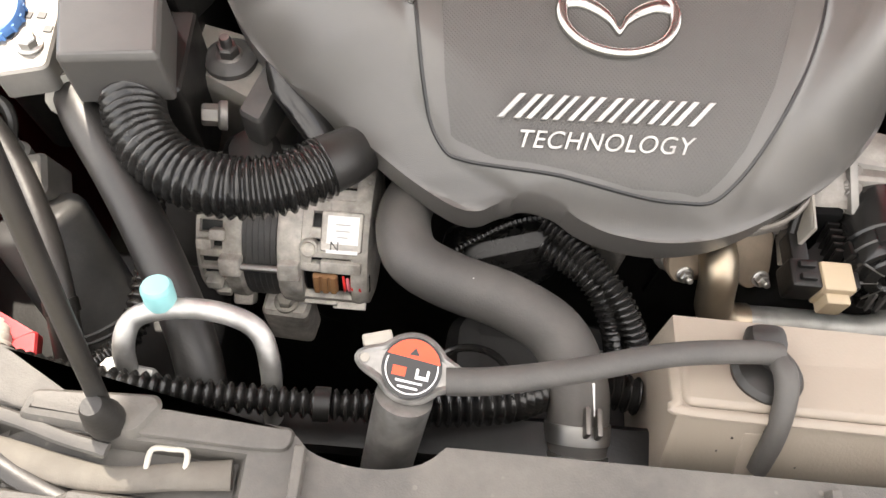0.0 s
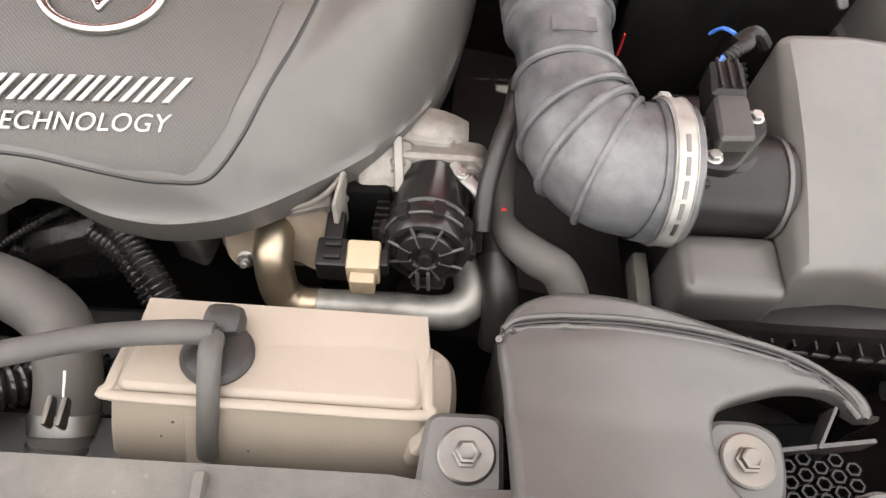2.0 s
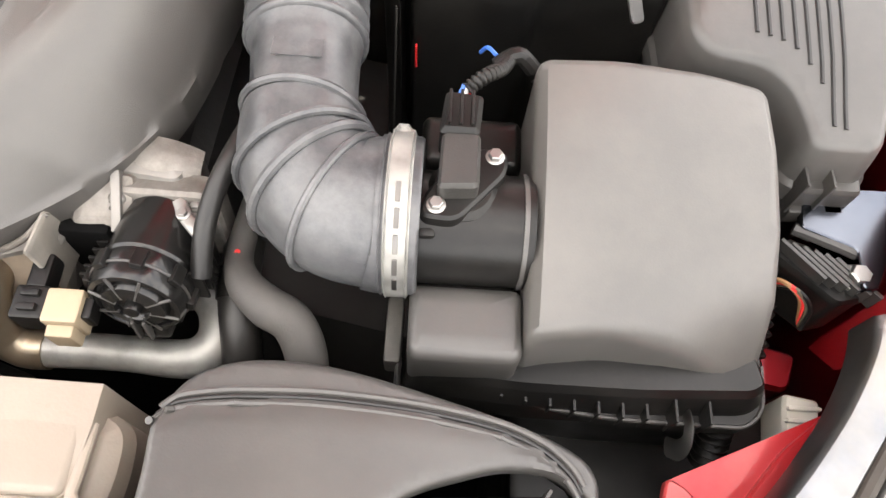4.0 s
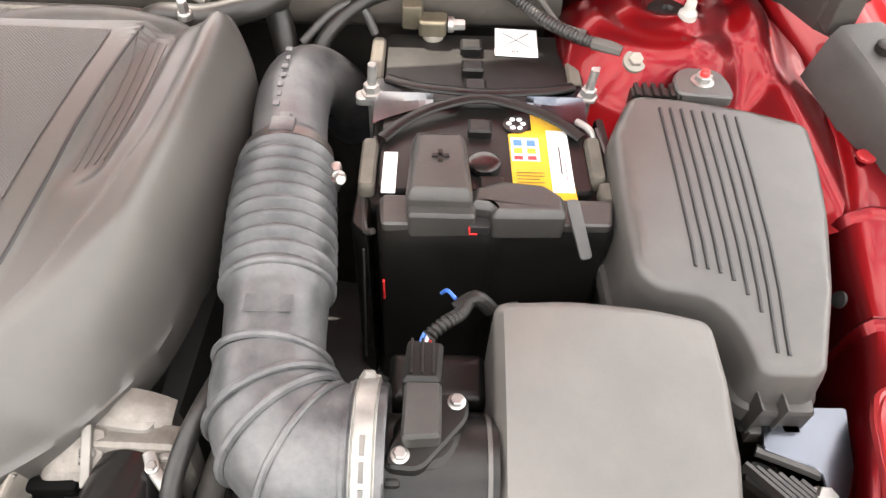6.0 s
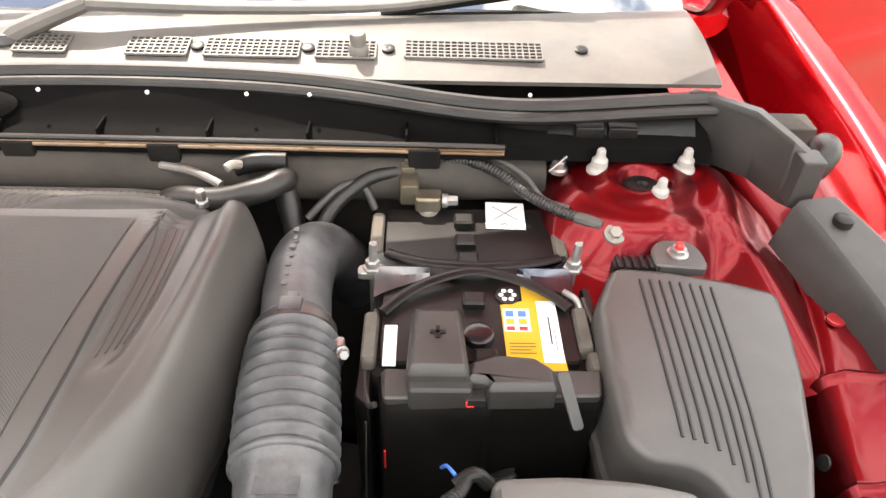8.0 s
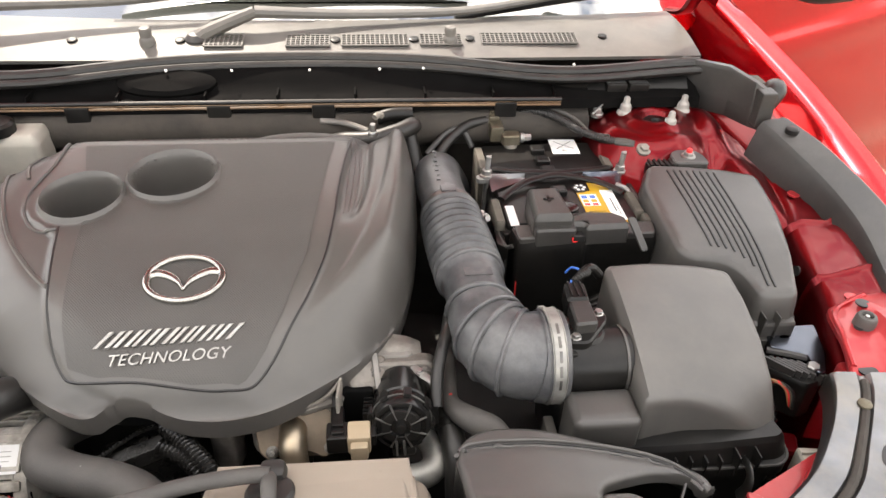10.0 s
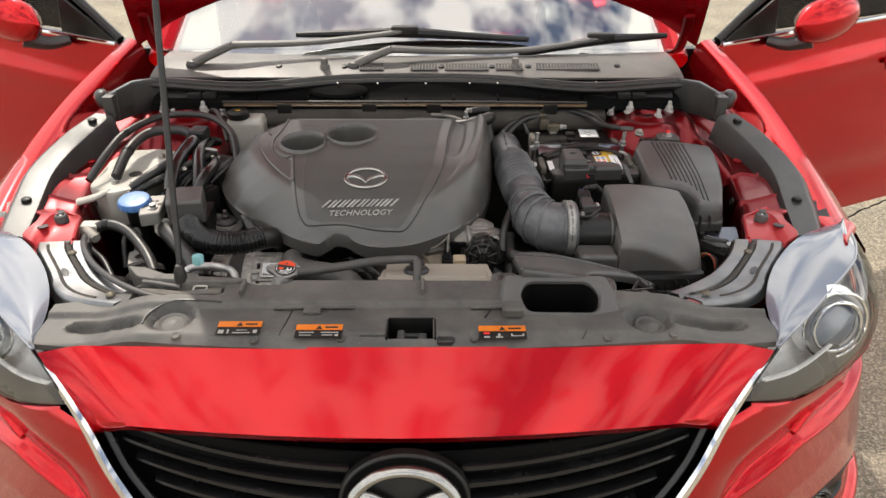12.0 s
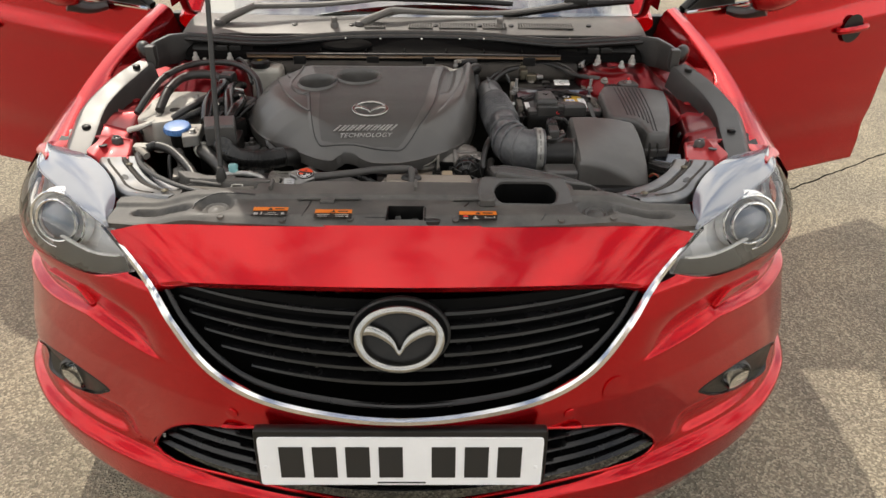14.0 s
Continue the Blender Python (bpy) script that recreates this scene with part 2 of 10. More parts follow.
def weave():
    """Engine cover plastic with the fine twill relief of its middle panel."""
    m = material("engine_cover_twill", (0.056, 0.0528, 0.049), 0.44, vary=0.05, scale=6, bump=0.25, dust=0.03, spec=0.45)
    n, l = m.node_tree.nodes, m.node_tree.links
    b = n["Principled BSDF"]
    tc = n.new("ShaderNodeTexCoord")
    waves = []
    for angle in (45, -45):
        mp, w = n.new("ShaderNodeMapping"), n.new("ShaderNodeTexWave")
        mp.inputs["Rotation"].default_value = (0, 0, radians(angle))
        w.inputs["Scale"].default_value = 150.0
        l.new(tc.outputs["Object"], mp.inputs["Vector"])
        l.new(mp.outputs["Vector"], w.inputs["Vector"])
        waves.append(w)
    mul = n.new("ShaderNodeMath")
    mul.operation = "MAXIMUM"
    l.new(waves[0].outputs["Fac"], mul.inputs[0])
    l.new(waves[1].outputs["Fac"], mul.inputs[1])
    bp = n.new("ShaderNodeBump")
    bp.inputs["Strength"].default_value, bp.inputs["Distance"].default_value = 0.5, 0.0005
    l.new(mul.outputs[0], bp.inputs["Height"])
    l.new(bp.outputs["Normal"], b.inputs["Normal"])
    return m


TWILL = weave()


def clear(name, tint=(1, 1, 1), rough=0.0, ior=1.5):
    """A thin clear pane: it lets light straight through and mirrors the sky by its Fresnel gloss."""
    m = bpy.data.materials.new(name)
    m.use_nodes = True
    n, l = m.node_tree.nodes, m.node_tree.links
    n.remove(n["Principled BSDF"])
    through_it, gloss, mix, fr = n.new("ShaderNodeBsdfTransparent"), n.new("ShaderNodeBsdfGlossy"), n.new("ShaderNodeMixShader"), n.new("ShaderNodeFresnel")
    through_it.inputs["Color"].default_value = (*tint, 1)
    gloss.inputs["Roughness"].default_value, fr.inputs["IOR"].default_value = rough, ior
    l.new(fr.outputs["Fac"], mix.inputs["Fac"])
    l.new(through_it.outputs["BSDF"], mix.inputs[1])
    l.new(gloss.outputs["BSDF"], mix.inputs[2])
    l.new(mix.outputs["Shader"], n["Material Output"].inputs["Surface"])
    return m


GLASS = clear("side_glass", (0.70, 0.78, 0.76))
# IOR set far above glass to brighten the mirrored sky.
SCREEN = clear("boosted_windscreen", (0.66, 0.74, 0.73), 0.0, 4.6)
LENS = clear("headlight_lens", (0.93, 0.94, 0.95), 0.02)


def asphalt():
    """Worn asphalt: pale and dark stone chips in grey binder, with larger stains."""
    m = bpy.data.materials.new("asphalt")
    m.use_nodes = True
    n, l = m.node_tree.nodes, m.node_tree.links
    b = n["Principled BSDF"]
    tc = n.new("ShaderNodeTexCoord")
    chips = n.new("ShaderNodeTexVoronoi")
    chips.inputs["Scale"].default_value = 170.0
    stains = n.new("ShaderNodeTexNoise")
    stains.inputs["Scale"].default_value, stains.inputs["Detail"].default_value = 2.2, 8.0
    for t in (chips, stains):
        l.new(tc.outputs["Object"], t.inputs["Vector"])
    ramp = n.new("ShaderNodeValToRGB")
    e = ramp.color_ramp.elements
    e[0].color, e[1].color = (0.165, 0.146, 0.115, 1), (0.50, 0.44, 0.34, 1)
    e.new(0.6).color = (0.285, 0.25, 0.19, 1)
    sep = n.new("ShaderNodeSeparateColor")
    l.new(chips.outputs["Color"], sep.inputs["Color"])
    l.new(sep.outputs["Red"], ramp.inputs["Fac"])
    mix = n.new("ShaderNodeMix")
    mix.data_type, mix.blend_type = "RGBA", "MULTIPLY"
    mix.inputs["Factor"].default_value = 1.0
    sr = n.new("ShaderNodeValToRGB")
    sr.color_ramp.elements[0].position, sr.color_ramp.elements[1].position = 0.3, 0.7
    sr.color_ramp.elements[0].color, sr.color_ramp.elements[1].color = (0.75, 0.74, 0.73, 1), (1.1, 1.08, 1.0, 1)
    l.new(stains.outputs["Fac"], sr.inputs["Fac"])
    l.new(ramp.outputs["Color"], mix.inputs["A"])
    l.new(sr.outputs["Color"], mix.inputs["B"])
    l.new(mix.outputs["Result"], b.inputs["Base Color"])
    bp = n.new("ShaderNodeBump")
    bp.inputs["Strength"].default_value, bp.inputs["Distance"].default_value = 0.9, 0.005
    l.new(chips.outputs["Distance"], bp.inputs["Height"])
    l.new(bp.outputs["Normal"], b.inputs["Normal"])
    b.inputs["Roughness"].default_value = 0.9
    return m


ASPHALT = asphalt()


# ---- shaping tools ----
def thing(name, label, category, group="", at=(0, 0, 0)):
    ob = new(name)
    ob.location = at
    ob.empty_display_size = 0.02
    bpy.context.view_layer.update()
    return tagged(ob, label, category, group)


def harden(me, angle):
    """Let large faces keep their own normal, so that bevels read as crisp edges."""
    k = len(me.polygons)
    nrm, area = np.empty(k * 3), np.empty(k)
    me.polygons.foreach_get("normal", nrm)
    me.polygons.foreach_get("area", area)
    nrm = nrm.reshape(k, 3)
    at = [[] for _ in range(len(me.vertices))]
    polys = [tuple(p.vertices) for p in me.polygons]
    for i, p in enumerate(polys):
        for v in p:
            at[v].append(i)
    limit, out = math.cos(radians(angle)), []
    near = [np.array(a) for a in at]
    for i, p in enumerate(polys):
        for v in p:
            a = near[v]
            w = area[a] * (nrm[a] @ nrm[i] > limit)
            q = w @ nrm[a]
            size = math.sqrt(q @ q)
            out.append(tuple(q / size) if size > 1e-12 else tuple(nrm[i]))
    me.normals_split_custom_set(out)


def part(name, bm, mat, parent=None, label="", smooth=35):
    """Link a bmesh, in world coordinates, as one mesh object under a thing or a part."""
    me = bpy.data.meshes.new(name)
    bmesh.ops.recalc_face_normals(bm, faces=bm.faces)
    bm.to_mesh(me)
    bm.free()
    for m in (mat if isinstance(mat, (list, tuple)) else [mat]):
        me.materials.append(m)
    if smooth:
        me.shade_smooth()
        me.set_sharp_from_angle(angle=radians(smooth))
        if len(me.polygons) < 2500:
            harden(me, smooth)
    ob = new(name, me)
    if parent is not None:
        top, shift = parent, Vector()
        while top is not None:
            shift += top.location
            top = top.parent
        me.transform(Matrix.Translation(-shift))
        ob.parent = parent
    if label:
        ob["label"] = label
    return ob


def nudge(t, x=0.0, y=0.0, z=0.0):
    """Shift a finished thing with all its parts."""
    t.location += Vector((x, y, z))


def structure(name, bm, mat, label, category, smooth=35):
    return tagged(part(name, bm, mat, None, "", smooth), label, category, kind="structure")


def loft(rings, cap=True, closed=True):
    """Skin a row of rings of equal length."""
    bm = bmesh.new()
    rows = [[bm.verts.new(p) for p in r] for r in rings]
    n = len(rows[0])
    for a, b in zip(rows, rows[1:]):
        for i in range(n if closed else n - 1):
            j = (i + 1) % n
            bm.faces.new((a[i], a[j], b[j], b[i]))
    if cap and closed:
        ends = [bm.faces.new(rows[0][::-1]), bm.faces.new(rows[-1])]
        if n > 8:
            bmesh.ops.triangulate(bm, faces=ends, ngon_method="EAR_CLIP")
    return bm


def curve(points, n=8, closed=False):
    """Catmull-Rom through the points, n steps a span."""
    p = [Vector(q) for q in points]
    m, out = len(p), []
    for i in range(m if closed else m - 1):
        if closed:
            a, b, c, d = p[i - 1], p[i], p[(i + 1) % m], p[(i + 2) % m]
        else:
            a, b, c, d = p[max(i - 1, 0)], p[i], p[i + 1], p[min(i + 2, m - 1)]
        for k in range(n):
            t = k / n
            out.append(0.5 * ((2 * b) + (c - a) * t + (2 * a - 5 * b + 4 * c - d) * t * t + (3 * b - a - 3 * c + d) * t ** 3))
    if not closed:
        out.append(p[-1])
    return out


def tube(points, radius, n=8, seg=16, ridge=0.0, pitch=0.01, flat=1.0, cap=True, hollow=0.0):
    """A round hose along a smooth path. radius: one number, or one for each point; ridge and pitch: the corrugation."""
    pts = curve(points, n) if n > 1 else [Vector(q) for q in points]
    radii = radius if isinstance(radius, (list, tuple)) else [radius] * len(points)
    if ridge:
        dense, rad = [], []
        total = sum((b - a).length for a, b in zip(pts, pts[1:]))
        steps = max(4, int(total / pitch * 6))
        lengths = [0.0]
        for a, b in zip(pts, pts[1:]):
            lengths.append(lengths[-1] + (b - a).length)
        j = 0
        for k in range(steps + 1):
            s = total * k / steps
            while j < len(lengths) - 2 and lengths[j + 1] < s:
                j += 1
            f = (s - lengths[j]) / max(1e-9, lengths[j + 1] - lengths[j])
            dense.append(pts[j].lerp(pts[j + 1], min(1, f)))
            u = (j + min(1, f)) / (len(pts) - 1) * (len(radii) - 1)
            i = min(int(u), len(radii) - 2)
            r = radii[i] + (radii[i + 1] - radii[i]) * (u - i)
            w = 0.5 + 0.5 * math.cos(2 * math.pi * s / pitch)
            rad.append(r + ridge * (w ** 0.6 - 0.5))
        pts = dense
    else:
        rad = []
        for k in range(len(pts)):
            u = k / (len(pts) - 1) * (len(radii) - 1)
            i = min(int(u), len(radii) - 2)
            rad.append(radii[i] + (radii[i + 1] - radii[i]) * (u - i))
    rings, up = [], None
    for i, q in enumerate(pts):
        d = (pts[min(i + 1, len(pts) - 1)] - pts[max(i - 1, 0)]).normalized()
        if up is None:
            up = Vector((0, 0, 1)) if abs(d.z) < 0.9 else Vector((1, 0, 0))
        up = (up - d * up.dot(d)).normalized()
        side = d.cross(up)
        rings.append([q + (side * math.cos(2 * math.pi * k / seg) + up * flat * math.sin(2 * math.pi * k / seg)) * rad[i] for k in range(seg)])
    if hollow:
        e = pts[-1]
        d = (pts[-1] - pts[-2]).normalized()
        rings.append([e + (v - e) * (1 - hollow) for v in rings[-1]])
        rings.append([v - d * rad[-1] * 1.5 for v in rings[-1]])
    return loft(rings, cap)


def merge(*bms):
    """Join bmeshes into the first."""
    out = bms[0]
    for b in bms[1:]:
        me = bpy.data.meshes.new("joint")
        b.to_mesh(me)
        b.free()
        out.from_mesh(me)
        bpy.data.meshes.remove(me)
    return out


def moved(bm, m):
    bmesh.ops.transform(bm, matrix=m, verts=bm.verts)
    return bm


def box(x0, x1, y0, y1, z0, z1, bevel=0.003, seg=2):
    bm = bmesh.new()
    bmesh.ops.create_cube(bm, size=1)
    bmesh.ops.transform(bm, matrix=Matrix.LocRotScale(((x0 + x1) / 2, (y0 + y1) / 2, (z0 + z1) / 2), None, (x1 - x0, y1 - y0, z1 - z0)), verts=bm.verts)
    if bevel:
        bmesh.ops.bevel(bm, geom=bm.edges, offset=min(bevel, 0.45 * min(x1 - x0, y1 - y0, z1 - z0)), segments=seg, affect="EDGES", profile=0.5)
    return bm


def lathe(profile, at, axis=(0, 0, 1), seg=24):
    """Turn a profile of (radius, height) about an axis through at."""
    q = Vector((0, 0, 1)).rotation_difference(Vector(axis).normalized()).to_matrix()
    rings = [[Vector(at) + q @ Vector((max(r, 1e-5) * math.cos(2 * math.pi * k / seg), max(r, 1e-5) * math.sin(2 * math.pi * k / seg), h)) for k in range(seg)] for r, h in profile]
    return loft(rings)


def bolt(at, r=0.008, h=0.006, axis=(0, 0, 1)):
    """A flanged hexagon bolt head."""
    a = Vector(axis).normalized()
    flange = lathe([(r * 1.35, -0.002), (r * 1.35, h * 0.25), (r * 1.1, h * 0.4)], at, axis, 20)
    head = lathe([(r, 0), (r, h * 0.85), (r * 0.85, h)], Vector(at) + a * h * 0.3, axis, 6)
    return merge(flange, head)


def rounded(points, r=0.01, n=5):
    """A closed outline with its corners rounded."""
    out, m = [], len(points)
    for i in range(m):
        a, b, c = Vector(points[i - 1]), Vector(points[i]), Vector(points[(i + 1) % m])
        u, v = (a - b), (c - b)
        k = min(r, u.length * 0.45, v.length * 0.45)
        p, q = b + u.normalized() * k, b + v.normalized() * k
        for j in range(n + 1):
            t = j / n
            out.append(p * (1 - t) ** 2 + b * 2 * t * (1 - t) + q * t * t)
    return out


def inset(outline, d):
    """Move a closed 2D outline inwards by d."""
    m, out = len(outline), []
    area = sum(outline[i - 1][0] * outline[i][1] - outline[i][0] * outline[i - 1][1] for i in range(m))
    s = 1 if area > 0 else -1
    for i in range(m):
        a, b, c = Vector(outline[i - 1][:2]), Vector(outline[i][:2]), Vector(outline[(i + 1) % m][:2])
        e, f = (b - a), (c - b)
        if e.length < 1e-7 or f.length < 1e-7:
            e = f = (c - a)
        nrm = (Vector((-e.y, e.x)).normalized() + Vector((-f.y, f.x)).normalized())
        if nrm.length < 1e-6:
            nrm = Vector((-e.y, e.x))
        nrm.normalize()
        half = max(0.5, nrm.dot(Vector((-e.y, e.x)).normalized()))
        out.append(b + nrm * s * d / half)
    if d > 0:
        # where the corner is tighter than the inset, let the crossed points meet
        for _ in range(12):
            crossed = False
            for i in range(m):
                j = (i + 1) % m
                e = Vector(outline[j][:2]) - Vector(outline[i][:2])
                if e.length > 1e-9 and (out[j] - out[i]).dot(e) < -1e-12:
                    mid = (out[i] + out[j]) / 2
                    out[i], out[j] = mid.copy(), mid.copy()
                    crossed = True
            if not crossed:
                break
    return out


def slab(outline, levels, grid=0.0):
    """A solid from a closed outline: levels of (inset, height), a height being a number or a function of x, y. grid: the mesh of its top."""
    rings = []
    for d, z in levels:
        o = inset(outline, d) if d else [Vector(p[:2]) for p in outline]
        rings.append([Vector((p.x, p.y, z(p.x, p.y) if callable(z) else z)) for p in o])
    # rings close to the edges of tall walls keep their bevels crisp
    dense = [rings[0]]
    for a, b in zip(rings, rings[1:]):
        if max((q - p).length for p, q in zip(a, b)) > 0.012:
            dense += [[p.lerp(q, 0.05) for p, q in zip(a, b)], [p.lerp(q, 0.95) for p, q in zip(a, b)]]
        dense.append(b)
    rings = dense
    if not grid:
        return loft(rings)
    bm = loft(rings, cap=False)
    bm.verts.ensure_lookup_table()
    m = len(outline)
    bm.faces.new([bm.verts[i] for i in range(m)][::-1])
    lid = bm.faces.new([bm.verts[i] for i in range(len(bm.verts) - m, len(bm.verts))])
    zf = levels[-1][1]
    cap = [lid]
    for axis in (0, 1):
        vals = [v.co[axis] for v in lid.verts] if axis == 0 else [p[1] for p in outline]
        k = math.ceil(min(vals) / grid)
        while k * grid < max(vals):
            nrm, at = Vector((0, 0, 0)), Vector((0, 0, 0))
            nrm[axis], at[axis] = 1, k * grid
            geom = cap + list({e for f in cap for e in f.edges}) + list({v for f in cap for v in f.verts})
            cut = bmesh.ops.bisect_plane(bm, geom=geom, plane_co=at, plane_no=nrm, dist=1e-6)
            cap = list({g for g in cut["geom"] if isinstance(g, bmesh.types.BMFace)})
            k += 1
    if callable(zf):
        for v in {v for f in cap for v in f.verts}:
            v.co.z = zf(v.co.x, v.co.y)
    return bm


def sheet(rows, thick=0.0):
    """A grid surface from rows of points, with thickness along z if given."""
    bm = bmesh.new()
    v = [[bm.verts.new(p) for p in r] for r in rows]
    for a, b in zip(v, v[1:]):
        for i in range(len(a) - 1):
            bm.faces.new((a[i], a[i + 1], b[i + 1], b[i]))
    if thick:
        bmesh.ops.recalc_face_normals(bm, faces=bm.faces)
        bmesh.ops.solidify(bm, geom=bm.faces[:], thickness=thick)
    return bm


def smoothstep(t):
    t = max(0.0, min(1.0, t))
    return t * t * (3 - 2 * t)


def table(x, xs, ys):
    return float(np.interp(x, xs, ys))


def inside(x, y, poly):
    hit, j = False, len(poly) - 1
    for i in range(len(poly)):
        a, b = poly[i], poly[j]
        if (a[1] > y) != (b[1] > y) and x < (b[0] - a[0]) * (y - a[1]) / (b[1] - a[1]) + a[0]:
            hit = not hit
        j = i
    return hit


def letters(text, size, m, depth=0.0008, shear=0.0, spacing=1.0):
    """Raised lettering in the built-in font, its middle at the pose m."""
    cu = bpy.data.curves.new("lettering", "FONT")
    cu.body, cu.size, cu.extrude, cu.shear, cu.space_character = text, size, depth, shear, spacing
    cu.align_x, cu.align_y = "CENTER", "CENTER"
    ob = bpy.data.objects.new("lettering", cu)
    scene.collection.objects.link(ob)
    bpy.context.view_layer.update()
    me = bpy.data.meshes.new_from_object(ob.evaluated_get(bpy.context.evaluated_depsgraph_get()))
    bm = bmesh.new()
    bm.from_mesh(me)
    bpy.data.objects.remove(ob)
    bpy.data.curves.remove(cu)
    bpy.data.meshes.remove(me)
    return moved(bm, m)


def flip(bm):
    """Mirror a bmesh across the car's middle."""
    return moved(bm, Matrix.Diagonal((-1, 1, 1, 1)))


# ---- ground ----
def ground():
    rows, edge = [], [-300, -60, -15, -6, -3, -1.5, 0, 1.5, 3, 6, 15, 60, 300]
    for y in edge:
        rows.append([Vector((x, y, 0.0)) for x in edge])
    structure("ground", sheet(rows), ASPHALT, "worn grey asphalt with pale stone chips in sun and shade", "ground")


ground()


def road_joint():
    """A tarred joint between two lays of asphalt."""
    rnd = random.Random(8)
    rows = []
    for k in range(121):
        u = k / 120
        x, y = 1.15 + 4.2 * u, 1.78 + 2.70 * u + 0.016 * rnd.random()
        w = 0.003 + 0.004 * rnd.random()
        rows.append([Vector((x, y - w, 0.0)), Vector((x, y - w * 0.5, 0.0025)), Vector((x, y + w * 0.5, 0.0025)), Vector((x, y + w, 0.0))])
    structure("road_joint", sheet(rows), BRACE, "dark tarred joint line across the asphalt", "road joint")


road_joint()

# ---- the car's body ----
car = thing("car", "red metallic saloon car with open bonnet and front doors", "car")

PLAN = curve([(-0.93, 1.0), (-0.93, 0.80), (-0.921, 0.66), (-0.905, 0.56), (-0.862, 0.455), (-0.757, 0.318), (-0.6, 0.186), (-0.4, 0.075), (-0.2, 0.018),
              (0, 0.0), (0.2, 0.018), (0.4, 0.075), (0.6, 0.186), (0.757, 0.318), (0.862, 0.455), (0.905, 0.56), (0.921, 0.66), (0.93, 0.80), (0.93, 1.0)], 12)
LAST = len(PLAN) - 1


def back(z):
    """How far the nose lies behind the bumper's foremost line at a height."""
    return table(z, [0.17, 0.22, 0.30, 0.40, 0.47, 0.58, 0.66, 0.72, 0.77, 0.82, 0.86], [0.09, 0.03, -0.008, 0.0, 0.004, 0.006, 0.02, 0.035, 0.055, 0.10, 0.20])


def face_y(x, z):
    xs = [p.x for p in PLAN]
    return table(x, xs, [p.y for p in PLAN]) + back(z)


def facet_edge(ax):
    return table(ax, [0.40, 0.45, 0.64, 0.78, 0.95], [0.622, 0.634, 0.664, 0.640, 0.625])


def skin(i, z, out=0.0):
    """A place on the bumper: i counts along its plan, z is the height, out pushes it off the surface."""
    i = max(0, min(LAST, i))
    k = min(int(i), LAST - 1)
    p = PLAN[k].lerp(PLAN[k + 1], i - k)
    ax = abs(p.x)
    side = smoothstep((p.y - 0.25) / 0.4)
    flare = 0.042 * smoothstep((ax - 0.5) / 0.35) * math.exp(-((z - 0.42) / 0.16) ** 2)
    # pressed facet under the headlight, sharp along its lower edge
    edge = facet_edge(ax)
    facet = -0.022 * smoothstep((z - edge) / 0.012) * (1 - smoothstep((z - edge - 0.012) / 0.075)) * smoothstep((ax - 0.44) / 0.12)
    # hollow round the fog lamp and the lip along the foot
    hollow = -0.016 * smoothstep((0.475 - z) / 0.05) * smoothstep((z - 0.385) / 0.03) * smoothstep((ax - 0.56) / 0.05)
    lip = (0.010 + 0.020 * smoothstep((ax - 0.3) / 0.3)) * smoothstep((0.385 - z) / 0.022)
    tuck = back(z) * 0.7 * side if z < 0.3 else 0.0
    d = Vector((p.x, p.y - 0.9)).normalized()
    q = Vector((p.x, p.y)) + d * (flare + facet + hollow + lip + out) - Vector((math.copysign(1, p.x), 0)) * tuck
    return Vector((q.x, q.y + back(z) * (1 - side), z))


CHROME_X = [0, 0.125, 0.254, 0.35, 0.418, 0.464, 0.52, 0.60, 0.70, 0.80, 0.88, 0.93]
CHROME_Z = [0.597, 0.602, 0.620, 0.660, 0.720, 0.778, 0.782, 0.755, 0.740, 0.733, 0.734, 0.745]
LOWER_GRILLE = [(-0.525, 0.395), (-0.49, 0.455), (-0.43, 0.502), (-0.35, 0.527), (-0.27, 0.545), (0.27, 0.545), (0.35, 0.527), (0.43, 0.502), (0.49, 0.455), (0.525, 0.395), (0.42, 0.385), (0, 0.38), (-0.42, 0.385)]
FOG = [(145, 0.500), (147, 0.512), (151, 0.518), (155, 0.514), (159, 0.502), (163, 0.480), (165.5, 0.445), (165.5, 0.412), (163, 0.398), (158, 0.410), (152, 0.432), (148, 0.464), (146, 0.484)]


def nearest(x, y, line, scale=1.0):
    """The nearest place on a closed outline; scale: metres for one unit of x."""
    best = (9.0, x, y)
    for (a, b), (c, d) in zip(line, line[1:] + line[:1]):
        u, v = (c - a) * scale, d - b
        t = max(0.0, min(1.0, ((x - a) * scale * u + (y - b) * v) / (u * u + v * v + 1e-12)))
        px, py = a + (c - a) * t, b + v * t
        best = min(best, (math.hypot((x - px) * scale, y - py), px, py))
    return best


